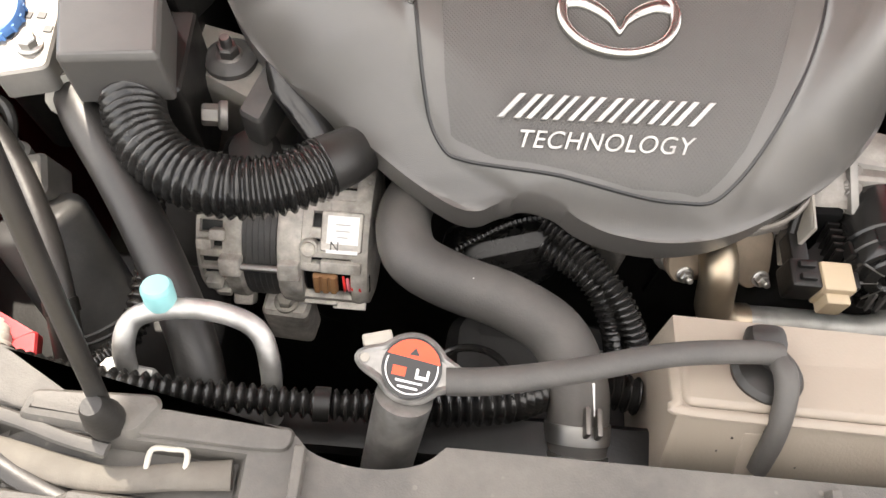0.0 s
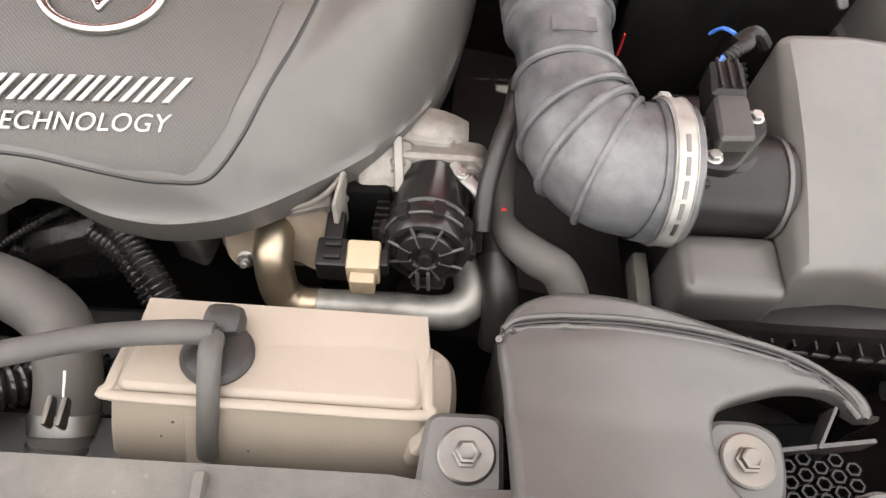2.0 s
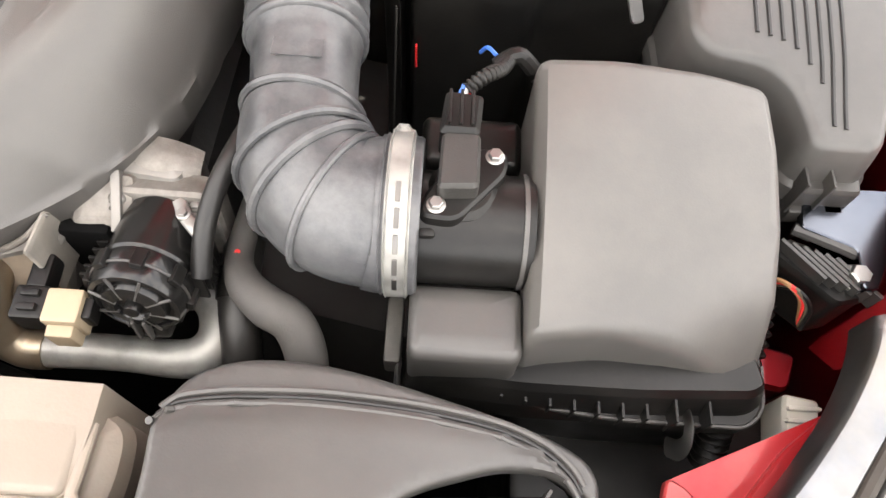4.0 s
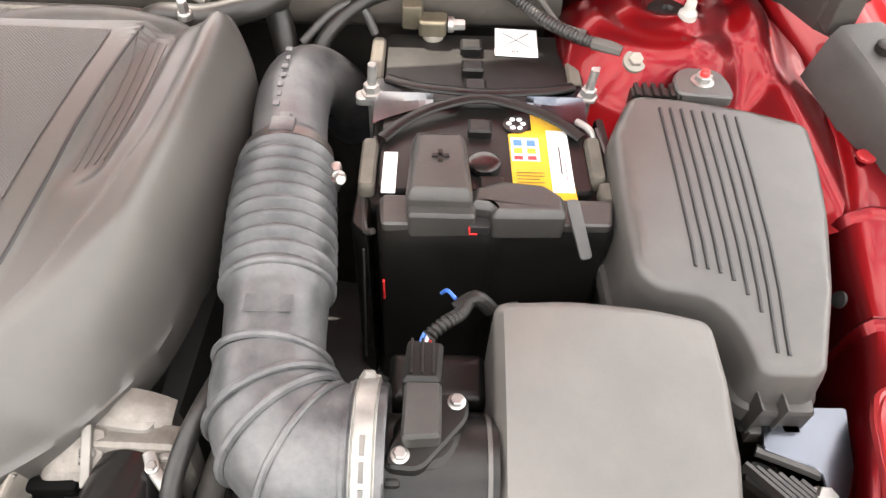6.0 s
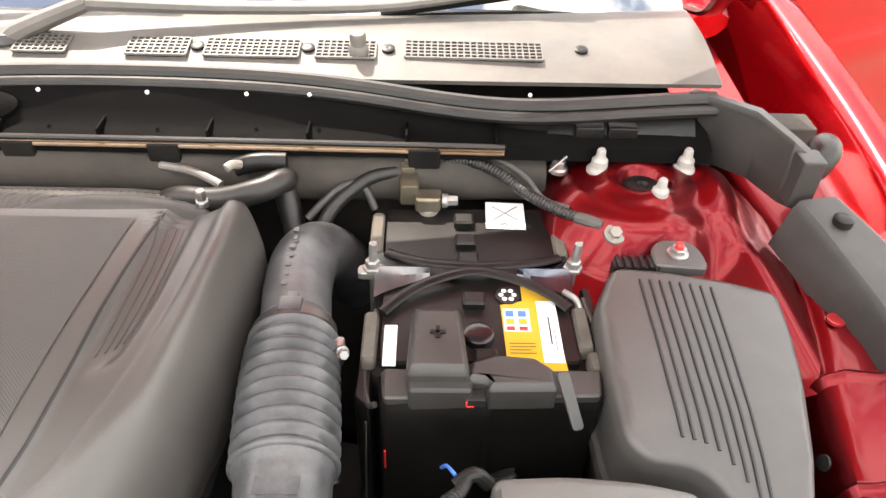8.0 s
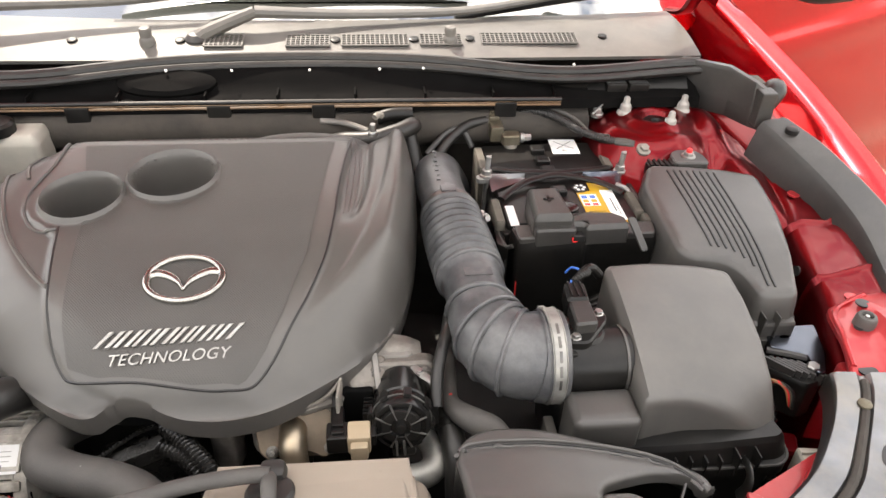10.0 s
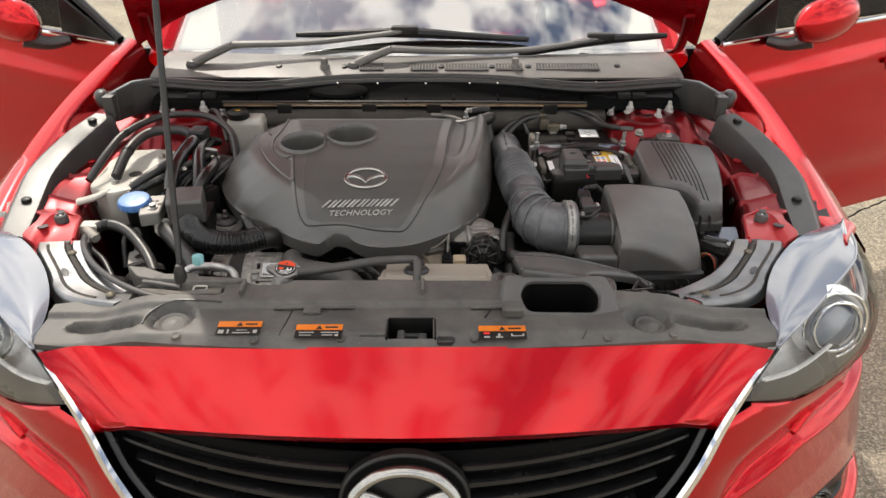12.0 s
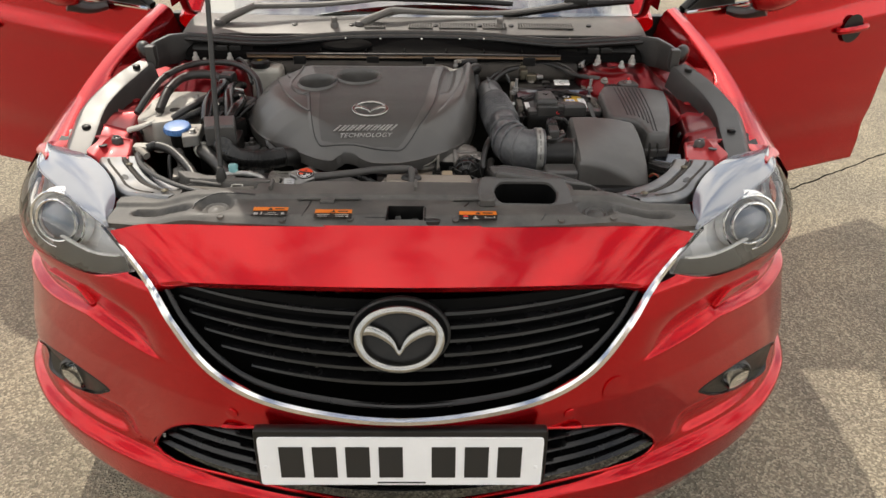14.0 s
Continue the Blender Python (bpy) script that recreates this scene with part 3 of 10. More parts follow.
def bumper():
    rows, n = [], 136
    for i in range(LAST + 1):
        p = PLAN[i]
        top = table(abs(p.x), CHROME_X, CHROME_Z)
        if p.y > 0.6:
            top = 0.745 + (p.y - 0.6) * 0.2
        crease = min(facet_edge(abs(p.x)), top - 0.03)
        zs = [0.19 + (crease - 0.19) * k / 104 for k in range(105)] + [crease + 0.014 * k / 6 for k in range(1, 7)] + [crease + 0.014 + (top - crease - 0.014) * k / 26 for k in range(1, 27)]
        rows.append([skin(i, z) for z in zs])
    bm = bmesh.new()
    v = [[bm.verts.new(q) for q in r] for r in rows]
    place = {v[i][k]: i for i in range(LAST + 1) for k in range(n + 1)}
    hole = [(q.x, q.y) for q in curve([(x, z, 0) for x, z in LOWER_GRILLE], 4, True)]
    fog = [(q.x, q.y) for q in curve([(i, z, 0) for i, z in FOG], 4, True)]
    for i in range(LAST):
        for k in range(n):
            c = (rows[i][k] + rows[i + 1][k + 1]) / 2
            if inside(c.x, c.z, hole) and c.y < 0.4:
                continue
            m = max(i + 0.5, LAST - i - 0.5)
            if inside(m, c.z, fog):
                continue
            bm.faces.new((v[i][k], v[i + 1][k], v[i + 1][k + 1], v[i][k + 1]))
    bmesh.ops.delete(bm, geom=[q for q in bm.verts if not q.link_faces], context="VERTS")
    # draw the edges of the openings onto their outlines
    rim = {q for e in bm.edges if e.is_boundary for q in e.verts if 0.37 < q.co.z < 0.56}
    for q in rim:
        i, z = place[q], q.co.z
        if 0 < i < LAST and abs(q.co.x) < 0.56:
            d, x1, z1 = nearest(q.co.x, z, hole)
            if d < 0.02:
                step = (PLAN[i + 1].x - PLAN[i - 1].x) / 2
                q.co = skin(i + (x1 - q.co.x) / step, z1)
        elif 0 < i < LAST:
            m = max(i, LAST - i)
            d, m1, z1 = nearest(m, z, fog, 0.011)
            if d < 0.02:
                q.co = skin(m1 if i == m else LAST - m1, z1)
    part("front_bumper", bm, RED, car, "red painted front bumper with sensor buttons", smooth=70)
    # grey strip along the foot
    rows = []
    for i in range(0, LAST + 1, 3):
        rows.append([skin(i, 0.215, 0.001), skin(i, 0.205, -0.002), skin(i, 0.18, -0.02) + Vector((0, 0.02, 0)), skin(i, 0.17, -0.05) + Vector((0, 0.05, 0))])
    part("bumper_foot", sheet(rows, 0.004), PLASTIC, car, "grey plastic foot of the bumper", smooth=50)
    # near-black panel behind the openings, its colour standing in for their shade
    part("bumper_gap_shade", box(-0.46, 0.46, 0.205, 0.225, 0.30, 0.80, 0.002), VOID, car)


bumper()


def ring_on_face(outline, mirror, off, r, name, mat, lift=0.0):
    s = -1 if mirror else 1
    pts = [Vector((s * x, face_y(x, z) + off, z)) for x, z in outline]
    pts = curve(pts + pts[:1], 4)
    part(name, tube(pts, r, 1, 8), mat, car)


def lower_grille():
    ring_on_face(LOWER_GRILLE, False, 0.003, 0.004, "grille_edge", RED)
    for k in range(5):
        z = 0.405 + 0.032 * k
        half = table(z, [0.38, 0.40, 0.455, 0.502, 0.527, 0.545], [0.5, 0.53, 0.5, 0.43, 0.35, 0.27])
        rows = []
        for i in range(25):
            x = -half + 2 * half * i / 24
            y = face_y(x, z) + 0.018
            rows.append([Vector((x, y, z - 0.005)), Vector((x, y - 0.008, z)), Vector((x, y, z + 0.006)), Vector((x, y + 0.04, z + 0.008)), Vector((x, y + 0.04, z - 0.008))])
        part("grille_slat", loft(rows), GRILLE, car)


lower_grille()


def nose_panel():
    """The painted panel between the radiator cover and the grille."""
    rows = []
    for k in range(17):
        t = k / 16
        row = []
        for i in range(61):
            s = -1 + 2 * i / 60
            top = Vector((s * 0.563, 0.233 + 0.022 * s * s, 0.868 + 0.004 * (1 - s * s) - 0.006 * s * s))
            half = 0.462
            low = Vector((s * half, 0.098 + 0.070 * s * s, 0.822 - 0.034 * abs(s) ** 2.2))
            q = top.lerp(low, t)
            q.z -= 0.003 * math.sin(math.pi * t) * (1 - 0.4 * s * s)
            # the ends fold down towards the lamps
            q.z -= 0.016 * max(0.0, (abs(s) - 0.885) / 0.115)
            row.append(q)
        rows.append(row)
    last = rows[-1]
    rows.append([q + Vector((0, 0.004, -0.012)) for q in last])
    rows.append([q + Vector((0, 0.05, -0.016)) for q in last])
    part("nose_panel", sheet(rows), RED, car, "red lacquered panel above the grille, reflecting clouds", smooth=60)


nose_panel()


def chrome_wing():
    """The bright trim that runs under the grille and up beside the headlights."""
    pts = [(-0.590, 0.288, 0.842), (-0.526, 0.224, 0.818), (-0.470, 0.168, 0.782), (-0.421, 0.120, 0.723), (-0.350, 0.070, 0.659), (-0.254, 0.036, 0.619), (-0.120, 0.012, 0.601)]
    pts = pts + [(0, 0.004, 0.596)] + [(-x, y, z) for x, y, z in pts[::-1]]
    c = curve(pts, 8)
    rows = []
    for i, q in enumerate(c):
        ax = abs(q.x)
        d = (c[min(i + 1, len(c) - 1)] - c[max(i - 1, 0)]).normalized()
        nrm = Vector((d.z, 0, -d.x)).normalized()
        if nrm.z < 0:
            nrm = -nrm
        w = table(ax, [0, 0.2, 0.4, 0.5, 0.59], [0.007, 0.0075, 0.0075, 0.0062, 0.0035])
        rows.append([q - nrm * w, q - nrm * w * 0.6 + Vector((0, -0.007, 0)), q + nrm * w * 0.6 + Vector((0, -0.007, 0)), q + nrm * w, q + Vector((0, 0.012, 0))])
    part("chrome_trim", loft(rows), CHROME, car, "chrome trim under the grille", smooth=50)


chrome_wing()


def grille():
    g = new("grille")
    g.parent = car
    g["label"] = "black radiator grille with six curved slats"
    rim = [(-0.445, 0.172, 0.790), (-0.400, 0.124, 0.730), (-0.330, 0.078, 0.675), (-0.245, 0.046, 0.640), (-0.120, 0.026, 0.622), (0, 0.018, 0.616)]
    rim = rim + [(-x, y, z) for x, y, z in rim[-2::-1]]
    part("grille_bezel", tube([(x * 1.012, y + 0.010, z - 0.006) for x, y, z in rim], 0.0065, 8, 10), GRILLE, g)
    for k, z in enumerate((0.772, 0.7475, 0.723, 0.698, 0.673, 0.647)):
        reach = table(z, [0.62, 0.64, 0.675, 0.73, 0.79], [0.14, 0.262, 0.342, 0.408, 0.448])
        x0 = 0.078 if k < 4 else 0.0
        for s in (-1, 1):
            rows = []
            for i in range(25):
                u = i / 24
                x = s * (x0 + (reach - x0) * u)
                y = 0.052 + 0.50 * x * x + table(z, [0.65, 0.79], [0.0, 0.045])
                zz = z + 0.010 * u * u
                w = 0.0056 * (1 - 0.4 * u ** 3)
                rows.append([Vector((x, y + 0.006, zz - w)), Vector((x, y - 0.006, zz - w * 0.6)), Vector((x, y - 0.004, zz + w * 0.4)), Vector((x, y + 0.012, zz + w)), Vector((x, y + 0.05, zz + w * 1.1)), Vector((x, y + 0.05, zz))])
            part("slat", loft(rows), GRILLE, g)
    # Plain black sheet that stands in for the shade between the slats.
    part("grille_gap_shade", sheet([[Vector((x / 10 * 0.46, 0.10 + 0.45 * (x / 10 * 0.46) ** 2, z)) for x in range(-10, 11)] for z in (0.60, 0.70, 0.795)], 0.004), VOID, g)
    badge = part("badge_mount", lathe([(0.089, -0.01), (0.089, 0.010), (0.086, 0.014)], (0, 0, 0), (0, 0, 1), 48), PLASTIC_DARK, g)
    badge.matrix_basis = pose(0.0, 0.060, 0.752, 68, 0, 0) @ Matrix.Diagonal((1.0, 0.74, 1, 1))
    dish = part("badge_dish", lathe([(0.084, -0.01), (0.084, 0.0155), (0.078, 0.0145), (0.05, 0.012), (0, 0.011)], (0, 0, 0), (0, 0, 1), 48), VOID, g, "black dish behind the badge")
    dish.matrix_basis = badge.matrix_basis.copy()


grille()


def oval_badge(parent, m, w, h, name="badge", bar=0.07):
    """A chrome oval with a plain winged bar across it, in its own plane."""
    ring = []
    for k in range(64):
        a = 2 * math.pi * k / 64
        c, s = math.cos(a), math.sin(a)
        fat = bar * (1.25 - 0.35 * abs(s))
        ro, ri = Vector((w * c, h * s)), Vector((w * c * (1 - fat * 1.3), h * s * (1 - fat * 1.9)))
        mid = (ro + ri) / 2
        t = w * bar * 0.9
        turn = [math.pi * j / 8 for j in range(9)]
        ring.append([mid + (ro - mid) * math.cos(v) for v in turn])
        ring[-1] = [Vector((q.x, q.y, t * math.sin(v) ** 0.7)) for q, v in zip(ring[-1], turn)]
    ring.append(ring[0])
    bm = loft(ring, cap=False)
    wing = [(-0.86, 0.40), (-0.60, 0.42), (-0.30, 0.24), (-0.10, -0.02), (0, -0.30), (0.10, -0.02), (0.30, 0.24), (0.60, 0.42), (0.86, 0.40)]
    under = [(-0.84, 0.06), (-0.62, 0.10), (-0.36, -0.04), (-0.16, -0.24), (0, -0.50), (0.16, -0.24), (0.36, -0.04), (0.62, 0.10), (0.84, 0.06)]
    rows = []
    for e, f in zip(curve([(a, b, 0) for a, b in wing], 5), curve([(a, b, 0) for a, b in under], 5)):
        p, q = Vector((e.x * w, e.y * h, 0)), Vector((f.x * w, f.y * h, 0))
        mid = (p + q) / 2
        rows.append([mid + (p - mid) * math.cos(v) + Vector((0, 0, w * 0.09 * math.sin(v) ** 0.7)) for v in [math.pi * j / 8 for j in range(9)]])
    bm = merge(bm, loft(rows))
    return part(name, moved(bm, m), SATIN, parent, "satin chrome oval badge", smooth=60)


oval_badge(car, pose(0.0, 0.036, 0.757, 68, 0, 0), 0.080, 0.060, bar=0.145)


def number_plate():
    plate = new("number_plate")
    plate.parent = car
    plate["label"] = "white number plate with black bars in a dark surround"
    m = pose(0, 0, 0.513, 85.5, 0, 0)
    part("plate_surround", moved(box(-0.268, 0.268, -0.062, 0.068, -0.02, 0.004, 0.006), pose(0, -0.008, 0.513, 85.5, 0, 0)), PLASTIC_DARK, plate)
    part("plate_face", moved(slab(rounded([(-0.26, -0.0555), (0.26, -0.0555), (0.26, 0.0555), (-0.26, 0.0555)], 0.008), [(0, 0.004), (0, 0.008), (0.001, 0.0085)]), pose(0, -0.008, 0.513, 85.5, 0, 0)), PLATE, plate)
    x = -0.222
    for k in range(7):
        if k == 4:
            x += 0.036
        part("character_bar", moved(box(x, x + 0.044, -0.036, 0.036, 0.0085, 0.0097, 0), pose(0, -0.008, 0.513, 85.5, 0, 0)), PLAIN_BLACK, plate)
        x += 0.0605
    part("maker_bar", moved(box(-0.045, 0.045, -0.0505, -0.0475, 0.0085, 0.0093, 0), pose(0, -0.008, 0.513, 85.5, 0, 0)), PLAIN_BLACK, plate)
    for s in (-1, 1):
        part("screw", lathe([(0.004, 0), (0.004, 0.0015), (0.002, 0.0022)], m @ Vector((s * 0.248, -0.012, 0.016)), m.to_3x3() @ Vector((0, 0, 1)), 12), PLATE, plate)


number_plate()


def bumper_details():
    for x in (-0.318, 0.316, -0.70, 0.70):
        z = 0.570 if abs(x) < 0.5 else 0.60
        y = face_y(x, z)
        part("parking_sensor", lathe([(0.012, -0.004), (0.012, 0.0015), (0.009, 0.003), (0.0, 0.003)], (x, y - 0.001, z), (math.copysign(0.35, x), -1, 0.1), 20), RED, car)
    part("tow_eye_cover", lathe([(0.028, -0.006), (0.028, 0.0008), (0.026, 0.0012), (0, 0.0012)], (0.405, face_y(0.405, 0.60) - 0.001, 0.60), (0.45, -1, 0.12), 28), RED, car)
    for s in (-1, 1):
        at = lambda i, z, out=0.0: skin(i if s > 0 else LAST - i, z, out)
        ci, cz = sum(i for i, z in FOG) / len(FOG), sum(z for i, z in FOG) / len(FOG)
        line = [(q.x, q.y) for q in curve([(i, z, 0) for i, z in FOG], 4, True)]
        rings = []
        for grow, out in ((1.03, -0.004), (1.02, 0.0005), (0.985, 0.001), (0.95, -0.010), (0.84, -0.045), (0.4, -0.062)):
            rings.append([at(ci + (i - ci) * grow, cz + (z - cz) * grow, out) for i, z in line])
        part("fog_recess", loft(rings), PLASTIC_DARK, car, "dark recess round the fog lamp", smooth=50)
        c = at(152.8, 0.470, -0.012)
        ax = Vector((s * 0.30, -1, 0.03))
        fog = part("fog_lamp", lathe([(0.041, -0.03), (0.041, 0.0), (0.037, 0.005), (0.034, 0.0), (0.026, -0.012), (0.012, -0.018), (0, -0.018)], c, ax, 32), CANISTER, car, "small round fog lamp")
        part("lens", lathe([(0.037, 0.002), (0.030, 0.008), (0.015, 0.012), (0, 0.013)], c, ax, 32), LENS, fog)
        # headlamp washer cover, a flat lid proud of the facet
        corner = [at(i, z, 0.004) for i, z in ((147.0, 0.674), (156.5, 0.672), (157.0, 0.696), (149.0, 0.704))]
        nrm = (corner[1] - corner[0]).cross(corner[3] - corner[0]).normalized()
        if nrm.y > 0:
            nrm = -nrm
        mid = sum(corner, Vector()) / 4
        edge = rounded(corner, 0.008, 4)
        rings = [[mid + (q - mid) * g + nrm * o for q in edge] for g, o in ((1.0, -0.012), (1.0, 0.002), (0.98, 0.004), (0.94, 0.0048), (0.02, 0.005))]
        part("washer_cover", loft(rings), RED, car, smooth=50)


bumper_details()


def headlight(s):
    low = curve([(0.520, 0.205, 0.785), (0.62, 0.250, 0.752), (0.72, 0.318, 0.740), (0.820, 0.405, 0.734), (0.888, 0.510, 0.736), (0.922, 0.638, 0.752)], 8)
    top = curve([(0.566, 0.262, 0.858), (0.590, 0.365, 0.864), (0.645, 0.468, 0.868), (0.725, 0.560, 0.870), (0.800, 0.610, 0.868), (0.856, 0.650, 0.860)], 8)
    # the front edge of the flat shelf on top of the lamp
    brow = curve([(0.562, 0.248, 0.859), (0.640, 0.322, 0.861), (0.720, 0.404, 0.863), (0.797, 0.486, 0.864), (0.838, 0.560, 0.862), (0.860, 0.646, 0.859)], 8)
    n = len(low)
    h = new("headlight")
    h.parent = car
    h["label"] = "clear headlight with a round projector and a smooth grey shelf on top"
    out = Vector((0.42, -0.72, 0.50)).normalized()

    def side(v):
        return Vector((s * v.x, v.y, v.z))

    def shell(bulge, depth, t0=0.0, t1=1.0, shrink=1.0):
        rows = []
        for i in range(n):
            a, b = Vector(low[i]), brow[i]
            c = (a + b) / 2
            e = math.sin(math.pi * (0.06 + 0.90 * i / (n - 1))) ** 0.5
            row = []
            for k in range(13):
                t = t0 + (t1 - t0) * k / 12
                q = c + (a.lerp(b, t) - c) * shrink + out * (bulge * math.sin(math.pi * t) ** 0.8 * e - depth * e)
                row.append(side(q))
            rows.append(row)
        return sheet(rows)

    lens = part("lens", shell(0.026, 0.0), LENS, h, "clear curved lens", smooth=60)
    lens.visible_shadow = False
    shelf = []
    for i in range(n):
        a, b = Vector(brow[i]), Vector(top[i])
        shelf.append([side(a.lerp(b, k / 6) + Vector((0, 0, 0.009 * math.sin(math.pi * k / 6)))) for k in range(7)])
    part("shelf", sheet(shelf, 0.003), SHELF, h, "smooth glossy grey shelf", smooth=60)
    part("brow_edge", tube([side(Vector(q) + out * 0.001) for q in brow], 0.0022, 1, 8), SHELF, h)
    part("housing", shell(-0.040, 0.030, 0.0, 1.0, 0.99), HAZE, h, "inner housing, whitened to look like bright chrome", smooth=60)
    part("lower_bezel", shell(-0.004, 0.010, 0.02, 0.34), BEZEL, h, "dark olive lower bezel", smooth=60)
    part("bezel_edge", tube([side(Vector(low[i]).lerp(brow[i], 0.34) + out * (-0.012)) for i in range(2, n - 2)], 0.004, 1, 8), HAZE, h)
    # red edge of the bumper under the lens
    edge = [skin(i, table(abs(PLAN[i].x), CHROME_X, CHROME_Z) if PLAN[i].y < 0.6 else 0.745 + (PLAN[i].y - 0.6) * 0.2) for i in range(LAST // 2, LAST + 1)]
    rows = []
    for a in low:
        b = min(edge, key=lambda q: (q - a).length)
        rows.append([side(a + out * 0.001), side(a.lerp(b, 0.5) + out * 0.002), side(b + out * 0.0005)])
    part("bumper_edge", sheet(rows), RED, car, smooth=60)
    ax = Vector((s * 0.16, -0.95, 0.22)).normalized()
    at = Vector((s * 0.722, 0.376, 0.806))
    at += ax * 0.012
    bowl = part("projector", lathe([(0.066, -0.030), (0.060, -0.012), (0.050, -0.018), (0.046, -0.030)], at, ax, 48), HAZE, h, "silver projector bowl")
    q = Vector((0, 0, 1)).rotation_difference(ax).to_matrix()
    for r, up, w, name in ((0.0600, -0.006, 0.0032, "outer_ring"), (0.0440, 0.000, 0.0036, "inner_ring")):
        part(name, tube([at + q @ Vector((r * math.cos(k * math.pi / 24), r * math.sin(k * math.pi / 24), up)) for k in range(49)], w, 1, 10), CHROME, bowl, "narrow bright ring")
    part("projector_glass", lathe([(0.043, -0.012), (0.036, -0.002), (0.020, 0.006), (0, 0.009)], at, ax, 32), SHELF, bowl, "smoky projector glass")
    rows = [[side(Vector(low[i]).lerp(brow[i], t) + out * (-0.020)) for t in (0.46, 0.60, 0.74)] for i in range(n - 12, n - 5)]
    part("side_reflector", sheet(rows, 0.004), AMBER, h, "small amber side reflector", smooth=60)


for _s in (-1, 1):
    headlight(_s)


FENDER = [(0.850, 0.640, 0.858), (0.866, 0.72, 0.872), (0.886, 0.85, 0.892), (0.902, 1.0, 0.912), (0.910, 1.2, 0.938), (0.905, 1.4, 0.962), (0.895, 1.60, 0.985)]


def fender(s):
    c = curve(FENDER, 8)
    rows = []
    for q in c:
        out = 0.925 + 0.012 * smoothstep((q.y - 0.8) / 0.5)
        reach = 0.09 * smoothstep((q.y - 0.82) / 0.2)
        sunk = 0.085 * smoothstep((q.y - 1.02) / 0.12)
        prof = [(q.x - 0.085 - reach, q.z - 0.055 - sunk), (q.x - 0.060 - 0.2 * sunk, q.z - 0.034 - sunk), (q.x - 0.046, q.z - 0.018), (q.x - 0.030, q.z - 0.006), (q.x - 0.008, q.z), (q.x + (out - q.x) * 0.5, q.z - 0.018), (out - 0.004, q.z - 0.06), (out, q.z - 0.14),
                (out + 0.004, q.z - 0.26), (out, 0.42), (out - 0.03, 0.28)]
        rows.append([Vector((s * x, q.y, z)) for x, z in prof])
    tip = []
    for k in range(9):
        u = k / 8
        q = Vector((0.846, 0.648, 0.866)).lerp(Vector((0.808, 0.536, 0.872)), u)
        w = 0.034 * (1 - u) + 0.003
        tip.append([Vector((s * (q.x + a * w), q.y + b * w, q.z + z)) for a, b, z in ((-1.1, 0.5, -0.012), (-0.8, 0.35, 0.0), (0, 0, 0.003), (0.7, -0.3, -0.001), (1.0, -0.4, -0.014))])
    part("wing_tip", sheet(tip, 0.003), RED, car, "pointed tip of the wing above the lamp", smooth=60)
    part("front_wing", sheet(rows), RED, car, "red front wing with a rolled inner edge", smooth=50)


def wing_gutter(s):
    """The black plastic strip along the inner edge of the wing."""
    c = curve([(0.760, 0.585, 0.864), (0.784, 0.70, 0.880), (0.800, 0.80, 0.898), (0.793, 0.88, 0.914), (0.766, 0.955, 0.936), (0.738, 1.015, 0.952)], 8)
    rows = []
    for i, q in enumerate(c):
        w = table(q.y, [0.58, 0.68, 0.80, 0.88, 0.95, 1.02], [0.025, 0.028, 0.028, 0.027, 0.027, 0.021])
        prof = [(-w - 0.012, -0.06), (-w - 0.002, -0.012), (-w + 0.003, -0.002), (-w + 0.010, 0.0), (w - 0.006, 0.004), (w, 0.002), (w + 0.014, -0.012), (w + 0.016, -0.03)]
        rows.append([Vector((s * (q.x + a), q.y, q.z + b)) for a, b in prof])
    g = part("wing_gutter", sheet(rows, 0.003), PLASTIC, car, "dusty black plastic strip along the wing", smooth=40)
    at = lambda y: Vector((s * table(y, [q.y for q in c], [q.x for q in c]), y, table(y, [q.y for q in c], [q.z for q in c])))
    for y in (0.70, 0.985):
        part("clip", lathe([(0.010, -0.002), (0.010, 0.005), (0.007, 0.007), (0, 0.007)], at(y) + Vector((0, 0, 0.002)), (0, 0, 1), 16), PLASTIC_DARK, g)


for _s in (-1, 1):
    fender(_s)
    wing_gutter(_s)


